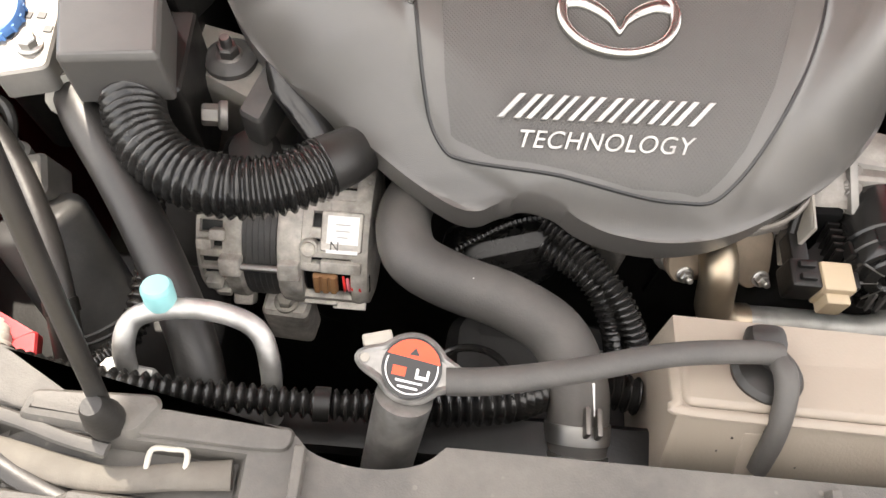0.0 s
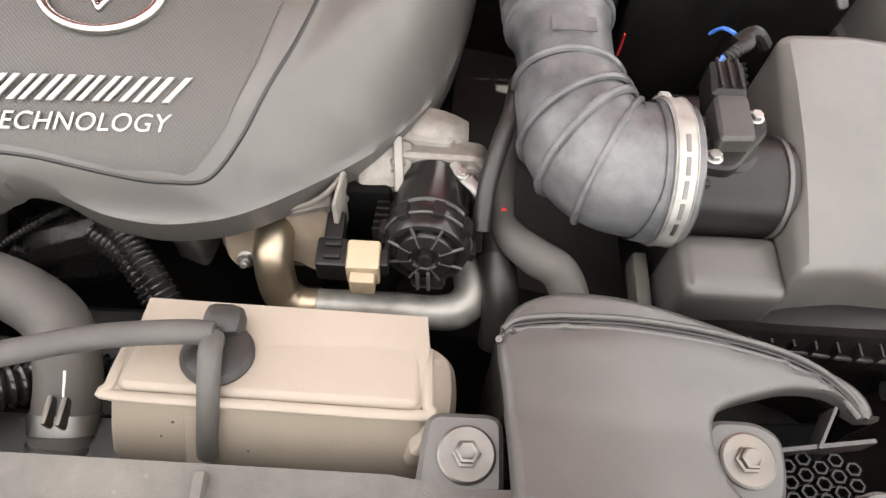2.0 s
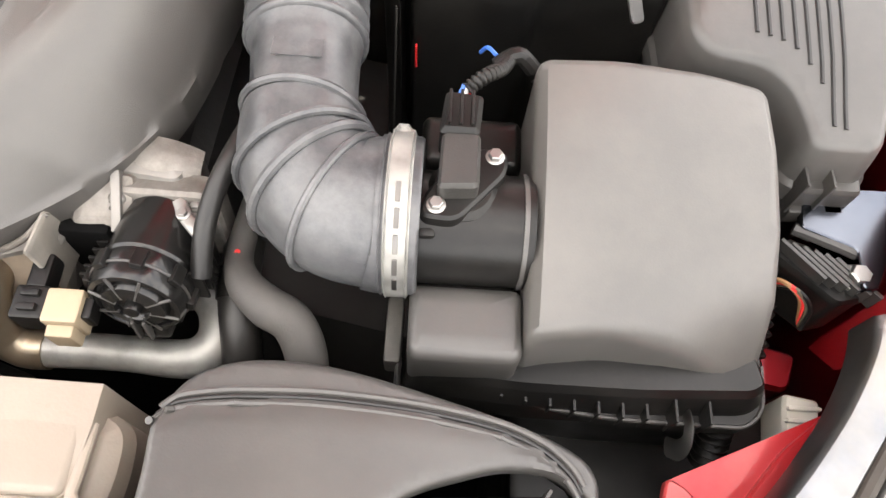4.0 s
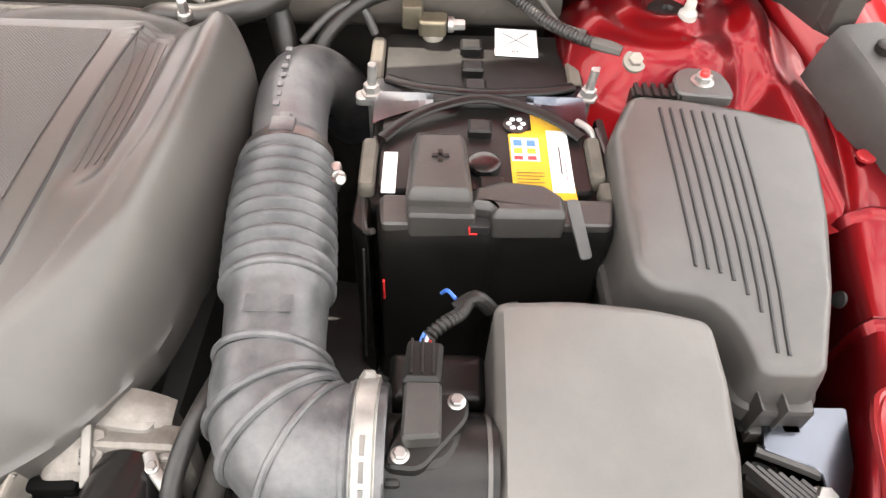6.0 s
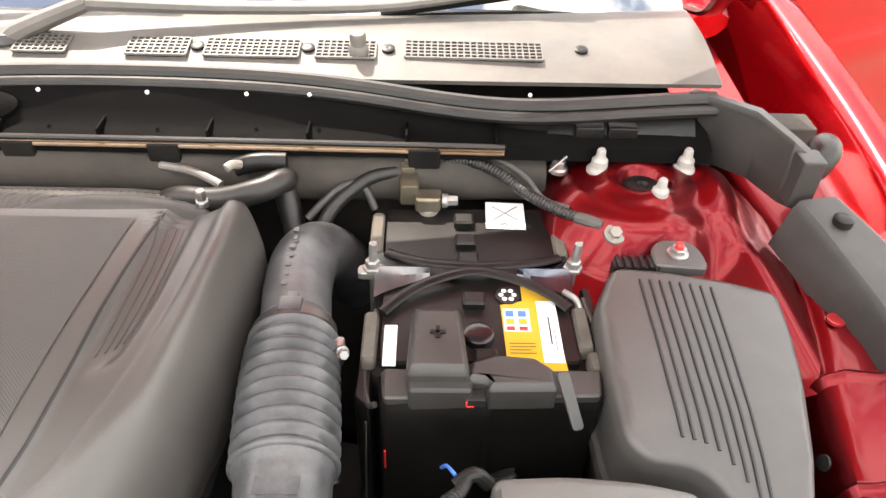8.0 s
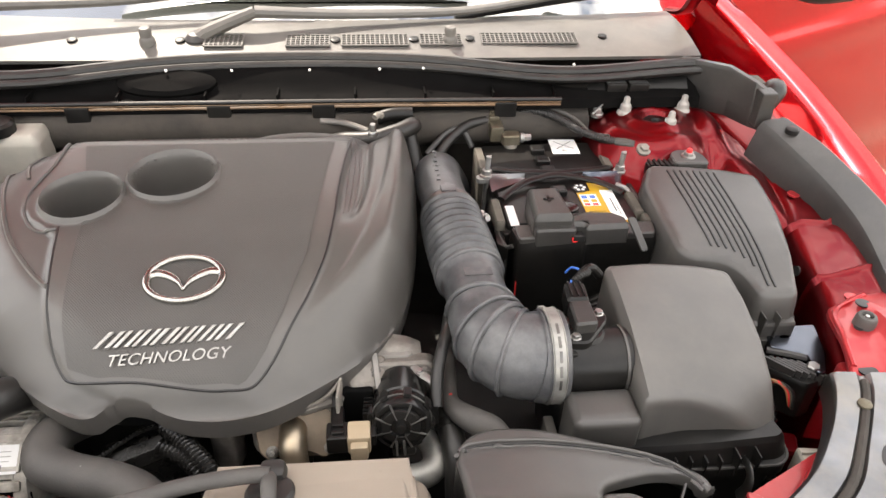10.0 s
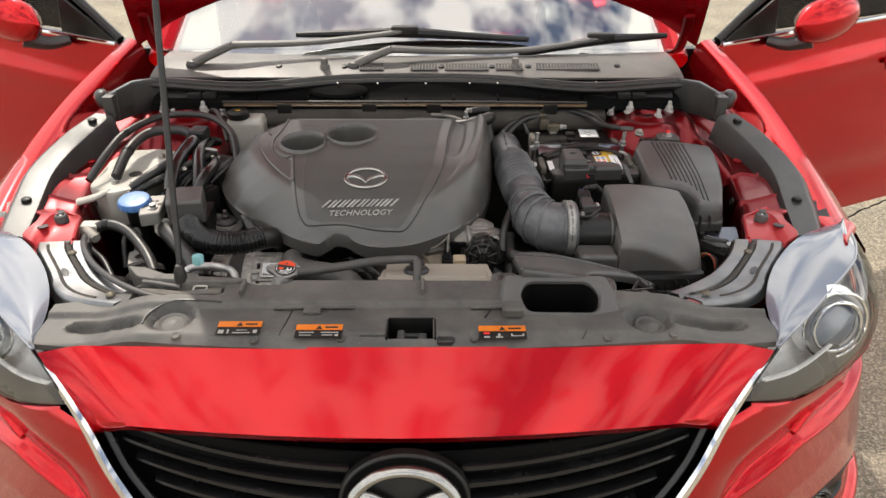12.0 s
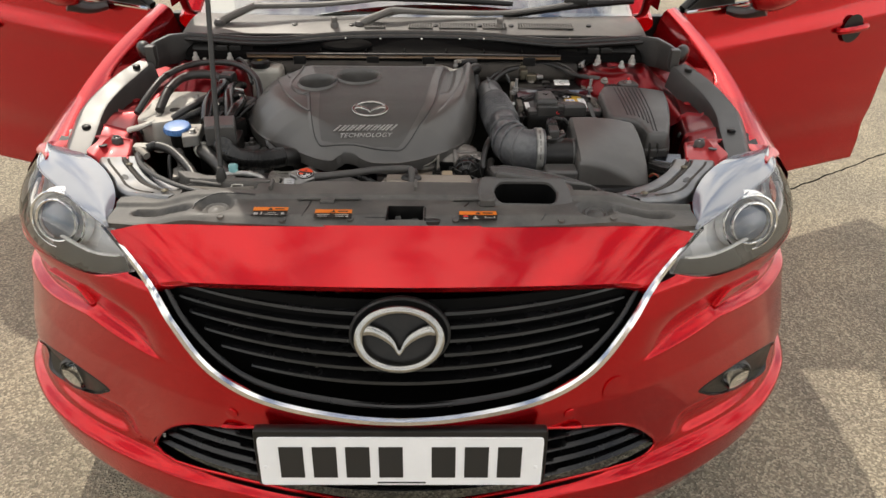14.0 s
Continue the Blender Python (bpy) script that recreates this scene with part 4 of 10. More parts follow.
def door(s):
    """A front door, swung out on its hinges; its outer skin faces forwards."""
    d = new("front_door")
    d.parent = car
    d["label"] = "open red front door with mirror and handle"
    h, far = Vector((0.905, 1.60)), Vector((1.935, 2.06))
    along = (far - h).normalized()
    face = Vector((along.y, -along.x))
    L = (far - h).length

    def at(u, v, z):
        q = h + along * u + face * v
        return Vector((s * q.x, q.y, z))

    rows = []
    for k in range(25):
        z = 0.24 + (0.965 - 0.24) * k / 24
        row = []
        for i in range(25):
            u = L * i / 24
            v = 0.030 * math.sin(math.pi * min(1, (z - 0.15) / 0.85)) + 0.012 * math.exp(-((z - 0.80 - 0.05 * u) / 0.03) ** 2) - 0.012 * math.exp(-((z - 0.40) / 0.06) ** 2)
            uu = u + (0.05 * smoothstep((z - 0.5) / 0.4) if i == 24 else 0)
            row.append(at(uu, v, z + 0.04 * u / L * (z - 0.24)))
        rows.append(row)
    part("outer_skin", sheet(rows, 0.004), RED, d, "red outer skin with a pressed crease", smooth=50)
    part("inner_panel", sheet([[at(L * i / 8, -0.05, z) for i in range(9)] for z in (0.26, 0.6, 0.97)], 0.03), PLASTIC_DARK, d, "dark inner trim")
    part("belt_trim", tube([at(0.02, 0.008, 0.968), at(L * 0.5, 0.012, 0.985), at(L, 0.008, 0.998)], 0.008, 6, 8), CHROME, d, "chrome strip under the window")
    part("window_frame", tube([at(0.02, -0.012, 0.975), at(0.25, -0.03, 1.13), at(0.55, -0.06, 1.30), at(0.85, -0.07, 1.37), at(L, -0.07, 1.38), at(L + 0.01, -0.03, 1.0)], 0.014, 6, 8), PLASTIC_DARK, d)
    pane = sheet([[at(0.05 + 0.02, -0.02, 0.985), at(0.3, -0.02, 0.985), at(0.6, -0.02, 0.988), at(L - 0.02, -0.02, 0.995)],
                  [at(0.15, -0.03, 1.06), at(0.36, -0.04, 1.15), at(0.62, -0.05, 1.2), at(L - 0.02, -0.045, 1.2)],
                  [at(0.25, -0.03, 1.12), at(0.45, -0.05, 1.24), at(0.7, -0.06, 1.32), at(L - 0.02, -0.065, 1.365)]], 0.004)
    part("window_pane", pane, GLASS, d)
    part("mirror_triangle", moved(slab([(0.03, 0.0), (0.24, 0.0), (0.22, 0.12)], [(0, 0), (0, 0.008), (0.004, 0.010)]), Matrix((
        (s * along.x, 0, s * face.x, at(0, 0, 0).x), (along.y, 0, face.y, at(0, 0, 0).y), (0, 1, 0, 0.978), (0, 0, 0, 1)))), PLASTIC_DARK, d)
    # mirror: housing on a dark foot
    m = new("door_mirror")
    m.parent = d
    c = at(0.30, 0.13, 1.045)
    rings = []
    for k in range(9):
        t = -1 + 2 * k / 8
        r = (1 - t * t) ** 0.5 * 0.97 + 0.03
        ax = Vector((s * along.x, along.y, 0))
        fv = Vector((s * face.x, face.y, 0))
        o = c + ax * (t * 0.125)
        ring = []
        for j in range(20):
            a = 2 * math.pi * j / 20
            ring.append(o + fv * (0.055 * math.cos(a) * r) + Vector((0, 0, 1)) * (0.070 * math.sin(a) * r + 0.012 * t))
        rings.append(ring)
    part("mirror_shell", loft(rings), RED, m, "red mirror shell", smooth=60)
    part("mirror_foot", tube([at(0.20, 0.02, 0.965), at(0.23, 0.07, 0.962), at(0.27, 0.12, 0.985)], [0.022, 0.028, 0.040], 6, 12, flat=0.7), PLASTIC, m, "dark plastic mirror foot")
    # handle in a scooped recess
    part("handle_cup", lathe([(0.055, 0.002), (0.05, -0.001), (0.03, -0.002), (0, -0.002)], at(0.86, 0.036, 0.842), (s * face.x, face.y, 0), 28), PLASTIC_DARK, d)
    part("handle", tube([at(0.78, 0.034, 0.838), at(0.80, 0.055, 0.842), at(0.90, 0.058, 0.848), at(0.93, 0.036, 0.85)], [0.012, 0.013, 0.014, 0.010], 6, 10), RED, d, "red pull handle")


for _s in (-1, 1):
    door(_s)


def bonnet():
    """The raised bonnet, seen from below; it turns about its rear edge."""
    tilt = radians(62)
    rows_out, rows_in = [], []
    for k in range(21):
        v = k / 20
        ro, ri = [], []
        for i in range(33):
            u = -1 + 2 * i / 32
            half = 0.735 - 0.16 * v ** 2
            length = 1.04
            x = u * half
            f = 0.19 * (1 - u * u) * (1 - v) + v * length - 0.08 * v * u * u
            crown = 0.05 * (1 - u * u) + 0.05 * math.sin(math.pi * v * 0.9) - 0.03 * smoothstep((abs(u) - 0.85) / 0.15)
            y = 1.315 - f * math.cos(tilt) - crown * math.sin(tilt) * -1
            z = 1.055 + f * math.sin(tilt) + crown * math.cos(tilt)
            ro.append(Vector((x, y, z)))
        rows_out.append(ro)
    part("bonnet", sheet(rows_out, -0.012), RED, car, "raised red bonnet, painted red underneath", smooth=50)
    # Unseen pad, added so the underside throws less red light into the bay.
    part("bonnet_bounce_pad", sheet([[rows_out[k][i] + Vector((0, -0.018 * math.sin(tilt), -0.018 * math.cos(tilt))) for i in range(5, 28)] for k in range(4, 18)], 0.006), BOUNCE_PAD, car, "unseen grey pad added to cut the bonnet's red bounce", smooth=50)
    for u in (-0.75, -0.3, 0.3, 0.75):
        i = int((u + 1) / 2 * 32)
        part("bonnet_rib", tube([rows_out[k][i] + Vector((0, -0.02, -0.015)) for k in (2, 8, 14, 19)], [0.02, 0.025, 0.025, 0.02], 4, 8), RED_DUSTY, car)
    for s in (-1, 1):
        # Hinges take the darker red to look shaded.
        part("bonnet_hinge", tube([(s * 0.70, 1.40, 1.0), (s * 0.705, 1.34, 1.02), (s * 0.70, 1.29, 1.075), (s * 0.69, 1.25, 1.13)], 0.014, 6, 8, flat=0.5), RED_SHADED, car)


bonnet()


def windscreen():
    rows, edge = [], []
    for k in range(13):
        t = k / 12
        row = []
        for i in range(25):
            u = -1 + 2 * i / 24
            x = u * (0.70 - 0.10 * t)
            y = 1.305 + 0.95 * t + 0.11 * u * u
            row.append(Vector((x, y, 0.998 + 0.44 * t + 0.05 * math.sin(math.pi * t) - 0.012 * u * u)))
        rows.append(row)
    pane = part("windscreen", sheet(rows), SCREEN, car, "tinted windscreen reflecting the sky", smooth=60)
    pane.visible_shadow = False
    for s in (-1, 1):
        part("windscreen_pillar", tube([rows[0][24 if s > 0 else 0] + Vector((s * 0.03, 0, -0.02)), rows[6][24 if s > 0 else 0] + Vector((s * 0.025, 0, 0.0)), rows[12][24 if s > 0 else 0]], 0.035, 5, 10), RED, car)
    part("dashboard", sheet([[Vector((x * 0.1, 1.50 + 0.0 * k, 0.95)) if k == 0 else Vector((x * 0.1, 1.5 + 0.12 * k, 0.965 - 0.02 * k * k)) for x in range(-7, 8)] for k in range(5)], 0.02), TRIM, car, "dark dashboard behind the glass")
    part("bulkhead", box(-0.86, 0.86, 1.62, 1.66, 0.25, 0.95, 0.004), PLASTIC_DARK, car)


windscreen()


def cowl():
    rows = []
    for k in range(9):
        t = k / 8
        row = []
        for i in range(41):
            u = -1 + 2 * i / 40
            x = u * 0.685
            y = 1.178 + 0.135 * t + 0.05 * u * u * t + 0.02 * u * u
            z = 0.992 + 0.018 * t + 0.008 * math.sin(math.pi * t) - 0.006 * u * u
            row.append(Vector((x, y, z)))
        rows.append(row)
    c = part("cowl_panel", sheet(rows, 0.006), COWL, car, "dusty grey plastic cowl under the windscreen")

    def on(x, t):
        u = x / 0.685
        return Vector((x, 1.178 + 0.135 * t + 0.05 * u * u * t + 0.02 * u * u, 0.992 + 0.018 * t + 0.008 * math.sin(math.pi * t) - 0.006 * u * u))

    for x0, x1 in ((-0.15, -0.09), (-0.02, 0.05), (0.07, 0.18), (0.20, 0.27), (0.305, 0.47)):
        a, b = on(x0, 0.33), on(x1, 0.33)
        v = part("vent", moved(box(x0, x1, -0.017, 0.017, -0.002, 0.0012, 0.001), Matrix.Translation((0, (a.y + b.y) / 2, (a.z + b.z) / 2 + 0.0005)) @ Matrix.Rotation(radians(9), 4, "X")), PLASTIC_DARK, c, "square-holed air vent")
        bm = bmesh.new()
        k = int((x1 - x0) / 0.0075)
        bars = []
        for i in range(k + 1):
            xx = x0 + (x1 - x0) * i / k
            bars.append(box(xx - 0.001, xx + 0.001, -0.017, 0.017, 0, 0.0028, 0))
        for j in range(6):
            yy = -0.017 + 0.034 * j / 5
            bars.append(box(x0, x1, yy - 0.001, yy + 0.001, 0, 0.0026, 0))
        bm = merge(bars[0], *bars[1:])
        part("vent_mesh", moved(bm, Matrix.Translation((0, (a.y + b.y) / 2, (a.z + b.z) / 2 + 0.0008)) @ Matrix.Rotation(radians(9), 4, "X")), COWL, c)
    for x in (-0.36, -0.19, 0.06, 0.19, 0.285, 0.52):
        q = on(x, 0.35)
        part("cowl_clip", lathe([(0.008, -0.001), (0.008, 0.003), (0.005, 0.004), (0, 0.003)], q, (0, -0.2, 1), 16), PLASTIC_DARK, c)
    for x in (-0.240, 0.250):
        q = on(x, 0.30)
        part("rubber_stop", lathe([(0.013, -0.002), (0.012, 0.008), (0.009, 0.012), (0.010, 0.022), (0.008, 0.027), (0, 0.028)], q, (0, -0.1, 1), 20), COWL, c, "grey rubber bonnet stop")
    # bonnet seal in front of the cowl, and its channel
    for off, z, r, mat in ((0.0, 0.993, 0.009, RUBBER_DARK), (-0.014, 0.986, 0.007, RUBBER_DARK)):
        pts = [Vector((x, 1.168 + off + 0.016 * math.cos(x * 5.2) - 0.018 * math.exp(-((abs(x) - 0.42) / 0.16) ** 2), z - 0.010 * math.exp(-((abs(x) - 0.42) / 0.16) ** 2))) for x in np.linspace(-0.66, 0.66, 30)]
        part("bonnet_seal", tube(pts, r, 3, 10), mat, c, "rubber bonnet seal")
    for x in (-0.33, -0.2, -0.1, 0.02, 0.13, 0.20, 0.3, 0.45):
        part("seal_clip", lathe([(0.0025, -0.001), (0.0022, 0.001), (0, 0.0016)], (x, 1.146 + 0.03 * (x / 0.685) ** 2, 0.987), (0, -0.5, 1), 8), WHITE, c)


cowl()


def wiper(path, blade_from, blade_to):
    w = new("wiper")
    w.parent = car
    w["label"] = "windscreen wiper with grey cranked arm"
    pts = [Vector(q) for q in path]
    a = pts[0]
    part("arm_root", tube([a + Vector((0, 0, -0.012)), a + Vector((0.012, 0.004, 0.006)), pts[1]], [0.015, 0.016, 0.0125], 6, 10, flat=0.8), COWL, w, "grey cranked arm root")
    part("arm", tube(pts[1:], [0.0125, 0.010, 0.009, 0.008], 8, 10, flat=0.8), COWL, w, "grey painted wiper arm")
    part("pivot_cap", lathe([(0.019, -0.016), (0.019, 0.002), (0.012, 0.010), (0, 0.012)], a, (0, -0.1, 1), 20), PLASTIC, w)
    b, c = Vector(blade_from), Vector(blade_to)
    t = pts[-1]
    part("blade", tube([b, b.lerp(t, 0.5) + Vector((0, 0, -0.003)), t + Vector((0, 0, -0.006)), t.lerp(c, 0.5) + Vector((0, 0, -0.003)), c], [0.006, 0.009, 0.012, 0.009, 0.006], 6, 8, flat=1.2), PLASTIC_DARK, w, "black wiper blade")
    part("blade_joint", box(t.x - 0.045, t.x + 0.03, t.y - 0.012, t.y + 0.012, t.z - 0.010, t.z + 0.013, 0.006), PLASTIC_DARK, w)


wiper([(-0.585, 1.250, 1.006), (-0.483, 1.275, 1.049), (-0.30, 1.300, 1.048), (-0.15, 1.330, 1.056), (-0.030, 1.360, 1.066)], (-0.33, 1.352, 1.056), (0.30, 1.368, 1.040))
wiper([(-0.165, 1.235, 1.006), (-0.071, 1.26, 1.042), (0.10, 1.285, 1.030), (0.30, 1.320, 1.026), (0.505, 1.368, 1.046)], (0.27, 1.330, 1.010), (0.685, 1.395, 1.045))


def front_wheel(s):
    w = new("front_wheel")
    w.parent = car
    at, ax = Vector((s * 0.79, 0.97, 0.33)), Vector((s, 0, 0))
    part("tyre", lathe([(0.23, -0.10), (0.31, -0.10), (0.33, -0.07), (0.33, 0.07), (0.31, 0.10), (0.23, 0.10)], at, ax, 48), RUBBER_DARK, w, "black tyre")
    part("rim", lathe([(0.23, -0.09), (0.225, 0.085), (0.20, 0.07), (0.06, 0.05), (0, 0.055)], at, ax, 40), HAZE, w, "silver rim")


for _s in (-1, 1):
    front_wheel(_s)


def rear_body():
    """The closed rear of the saloon behind the open front doors: body sides, roof, glass and wheels."""
    belt = lambda y: table(y, [1.6, 2.7, 3.6, 4.3, 4.85], [0.985, 0.995, 1.01, 1.02, 0.98])
    half = lambda y: table(y, [1.6, 2.7, 3.6, 4.3, 4.6, 4.80, 4.86], [0.915, 0.92, 0.92, 0.885, 0.83, 0.70, 0.55])
    for s in (-1, 1):
        rows = []
        for k in range(37):
            y = 2.70 + 2.16 * k / 36
            w, b = half(y), belt(y)
            row = []
            for z, d in ((0.22, 0.10), (0.26, 0.03), (0.40, 0.0), (0.60, -0.012), (0.80, -0.008), (0.86, 0.0), (b - 0.04, 0.022), (b, 0.05)):
                arch = math.hypot(y - 3.80, z - 0.33)
                row.append(Vector((s * (w - d), y, z if arch > 0.37 or z > 0.72 else 0.33 + math.sqrt(max(0.0, 0.137 - (y - 3.80) ** 2)))))
            rows.append(row)
        part("body_side", sheet(rows), RED, car, "red rear body side with wheel arch", smooth=50)
        part("sill", box(min(s * 0.80, s * 0.90), max(s * 0.80, s * 0.90), 1.30, 2.72, 0.22, 0.36, 0.02), RED, car)
        part("centre_pillar", tube([(s * 0.86, 2.68, 0.34), (s * 0.87, 2.70, 0.98), (s * 0.72, 2.78, 1.30), (s * 0.60, 2.82, 1.435)], [0.05, 0.045, 0.035, 0.03], 6, 10), PLASTIC_DARK, car)
        part("roof_rail", tube([(s * 0.60, 2.24, 1.425), (s * 0.605, 2.7, 1.455), (s * 0.60, 3.2, 1.435), (s * 0.60, 3.7, 1.34), (s * 0.63, 4.15, 1.14), (s * 0.68, 4.38, 1.02)], 0.03, 6, 10), RED, car)
        part("rear_side_glass", sheet([[Vector((s * 0.868, y, belt(y))), Vector((s * (0.868 + table(y, [2.75, 3.7, 4.1], [0.63, 0.64, 0.72])) / 2, y, (belt(y) + table(y, [2.75, 3.2, 3.7, 4.1], [1.44, 1.425, 1.32, 1.14])) / 2)), Vector((s * table(y, [2.75, 3.7, 4.1], [0.63, 0.64, 0.72]), y, table(y, [2.75, 3.2, 3.7, 4.1], [1.44, 1.425, 1.32, 1.14])))] for y in np.linspace(2.75, 4.1, 12)]), GLASS, car, smooth=60)
        w = new("rear_wheel")
        w.parent = car
        at, ax = Vector((s * 0.79, 3.80, 0.33)), Vector((s, 0, 0))
        part("tyre", lathe([(0.23, -0.10), (0.31, -0.10), (0.33, -0.07), (0.33, 0.07), (0.31, 0.10), (0.23, 0.10)], at, ax, 48), RUBBER_DARK, w, "black tyre")
        part("rim", lathe([(0.23, -0.09), (0.225, 0.085), (0.20, 0.07), (0.06, 0.05), (0, 0.055)], at, ax, 40), HAZE, w, "silver rim")
        part("tail_light", sheet([[Vector((s * (half(y) + 0.004 - 0.02 * k), y, 0.82 + 0.07 * k)) for y in (4.55, 4.66, 4.76, 4.83)] for k in range(3)], 0.006), LABEL_RED, car, "red tail light")
    part("roof", sheet([[Vector((0.60 * u, y, table(y, [2.24, 2.7, 3.2, 3.6], [1.435, 1.47, 1.455, 1.385]) + 0.012 * (1 - u * u))) for u in np.linspace(-1, 1, 15)] for y in np.linspace(2.24, 3.6, 12)], 0.015), RED, car, "red roof", smooth=60)
    part("rear_window", sheet([[Vector((u * (0.60 + 0.07 * t), 3.6 + 0.72 * t, 1.385 - 0.345 * t + 0.03 * (1 - u * u))) for u in np.linspace(-1, 1, 11)] for t in np.linspace(0, 1, 7)]), GLASS, car, smooth=60)
    part("boot_lid", sheet([[Vector((u * (half(y) - 0.05), y, z + 0.02 * (1 - u * u))) for u in np.linspace(-1, 1, 15)] for y, z in ((4.30, 1.03), (4.45, 1.035), (4.60, 1.03), (4.74, 1.0), (4.78, 0.97))], 0.008), RED, car, "red boot lid", smooth=60)
    part("rear_panel", sheet([[Vector((u * w, y + 0.10 * (1 - u * u), z)) for u in np.linspace(-1, 1, 15)] for w, y, z in ((0.78, 4.66, 0.97), (0.72, 4.76, 0.85), (0.66, 4.80, 0.60), (0.66, 4.80, 0.40), (0.66, 4.76, 0.24))], 0.008), RED, car, "red rear bumper and panel", smooth=60)
    part("floor_pan", box(-0.80, 0.80, 1.30, 4.60, 0.24, 0.27, 0.004), PLASTIC_DARK, car)


rear_body()


# ---- engine bay shell ----
def bay():
    # Near-black colour carries the shade under the engine.
    part("undertray", box(-0.66, 0.66, 0.24, 1.25, 0.30, 0.33, 0.004), VOID, car, "undertray coloured near-black for the shade below the engine")
    for s in (-1, 1):
        part("arch_liner", box(min(s * 0.40, s * 0.68), max(s * 0.40, s * 0.68), 0.40, 0.62, 0.30, 0.64, 0.01), PLASTIC_DARK, car, "dark wheel arch liner")
    part("firewall", box(-0.80, 0.80, 1.16, 1.20, 0.33, 0.95, 0.004), FOAM, car, "brown insulated firewall")
    # brace with a channel, below the seal
    rows = []
    for x in np.linspace(-0.655, 0.655, 61):
        wob = 0.0025 * math.sin(x * 40)
        f = 0.012 * math.exp(-((abs(x) - 0.42) / 0.16) ** 2)
        rows.append([Vector((x, 1.172 - f, 0.990 - f * 0.6)), Vector((x, 1.160 - f, 0.984 - f * 0.6)), Vector((x, 1.145, 0.968)), Vector((x, 1.132, 0.958)), Vector((x, 1.122 + wob, 0.955)), Vector((x, 1.108, 0.950)), Vector((x, 1.105, 0.934)), Vector((x, 1.125, 0.928)), Vector((x, 1.172, 0.93))])
    brace = part("scuttle_brace", loft(rows), BRACE, car, "black ribbed brace in front of the firewall")
    for x in (-0.40, -0.27, -0.14, -0.03, 0.09, 0.20, 0.31, 0.41):
        part("brace_rib", box(x - 0.0015, x + 0.0015, 1.108, 1.140, 0.940, 0.962, 0.0008), BRACE, brace)
    for x in (-0.33, -0.12, 0.04, 0.33):
        part("brace_clip", box(x - 0.018, x + 0.018, 1.100, 1.108, 0.922, 0.948, 0.003), PLASTIC_DARK, brace)
    part("brace_wire", tube([(-0.48, 1.1035, 0.944), (-0.2, 1.1045, 0.943), (0.1, 1.1035, 0.944), (0.42, 1.1045, 0.942)], 0.0022, 6, 8), TAN, brace, "tan wire along the brace")
    part("brace_wire", tube([(-0.48, 1.1025, 0.9485), (-0.2, 1.1035, 0.948), (0.1, 1.1025, 0.9485), (0.42, 1.1035, 0.9465)], 0.0011, 6, 8), TAN, brace, "thin wire along the brace")
    part("brace_cable", tube([(-0.48, 1.103, 0.9535), (-0.2, 1.104, 0.953), (0.1, 1.103, 0.9535), (0.42, 1.104, 0.9515)], 0.0032, 6, 8), RUBBER_DARK, brace, "black cable along the brace")
    part("insulation", tube([(-0.5, 1.13, 0.90), (-0.2, 1.12, 0.905), (0.1, 1.12, 0.90), (0.47, 1.13, 0.90)], 0.032, 6, 12), FOAM, brace, "brown insulation below the brace")
    part("cap_pad", moved(lathe([(0.075, 0.0), (0.075, 0.012), (0.06, 0.018), (0, 0.018)], (0, 0, 0), (0, 0, 1), 28), pose(-0.20, 1.146, 0.962, 30, 0, 0) @ Matrix.Diagonal((1, 0.35, 0.9, 1))), BRACE, brace)


bay()


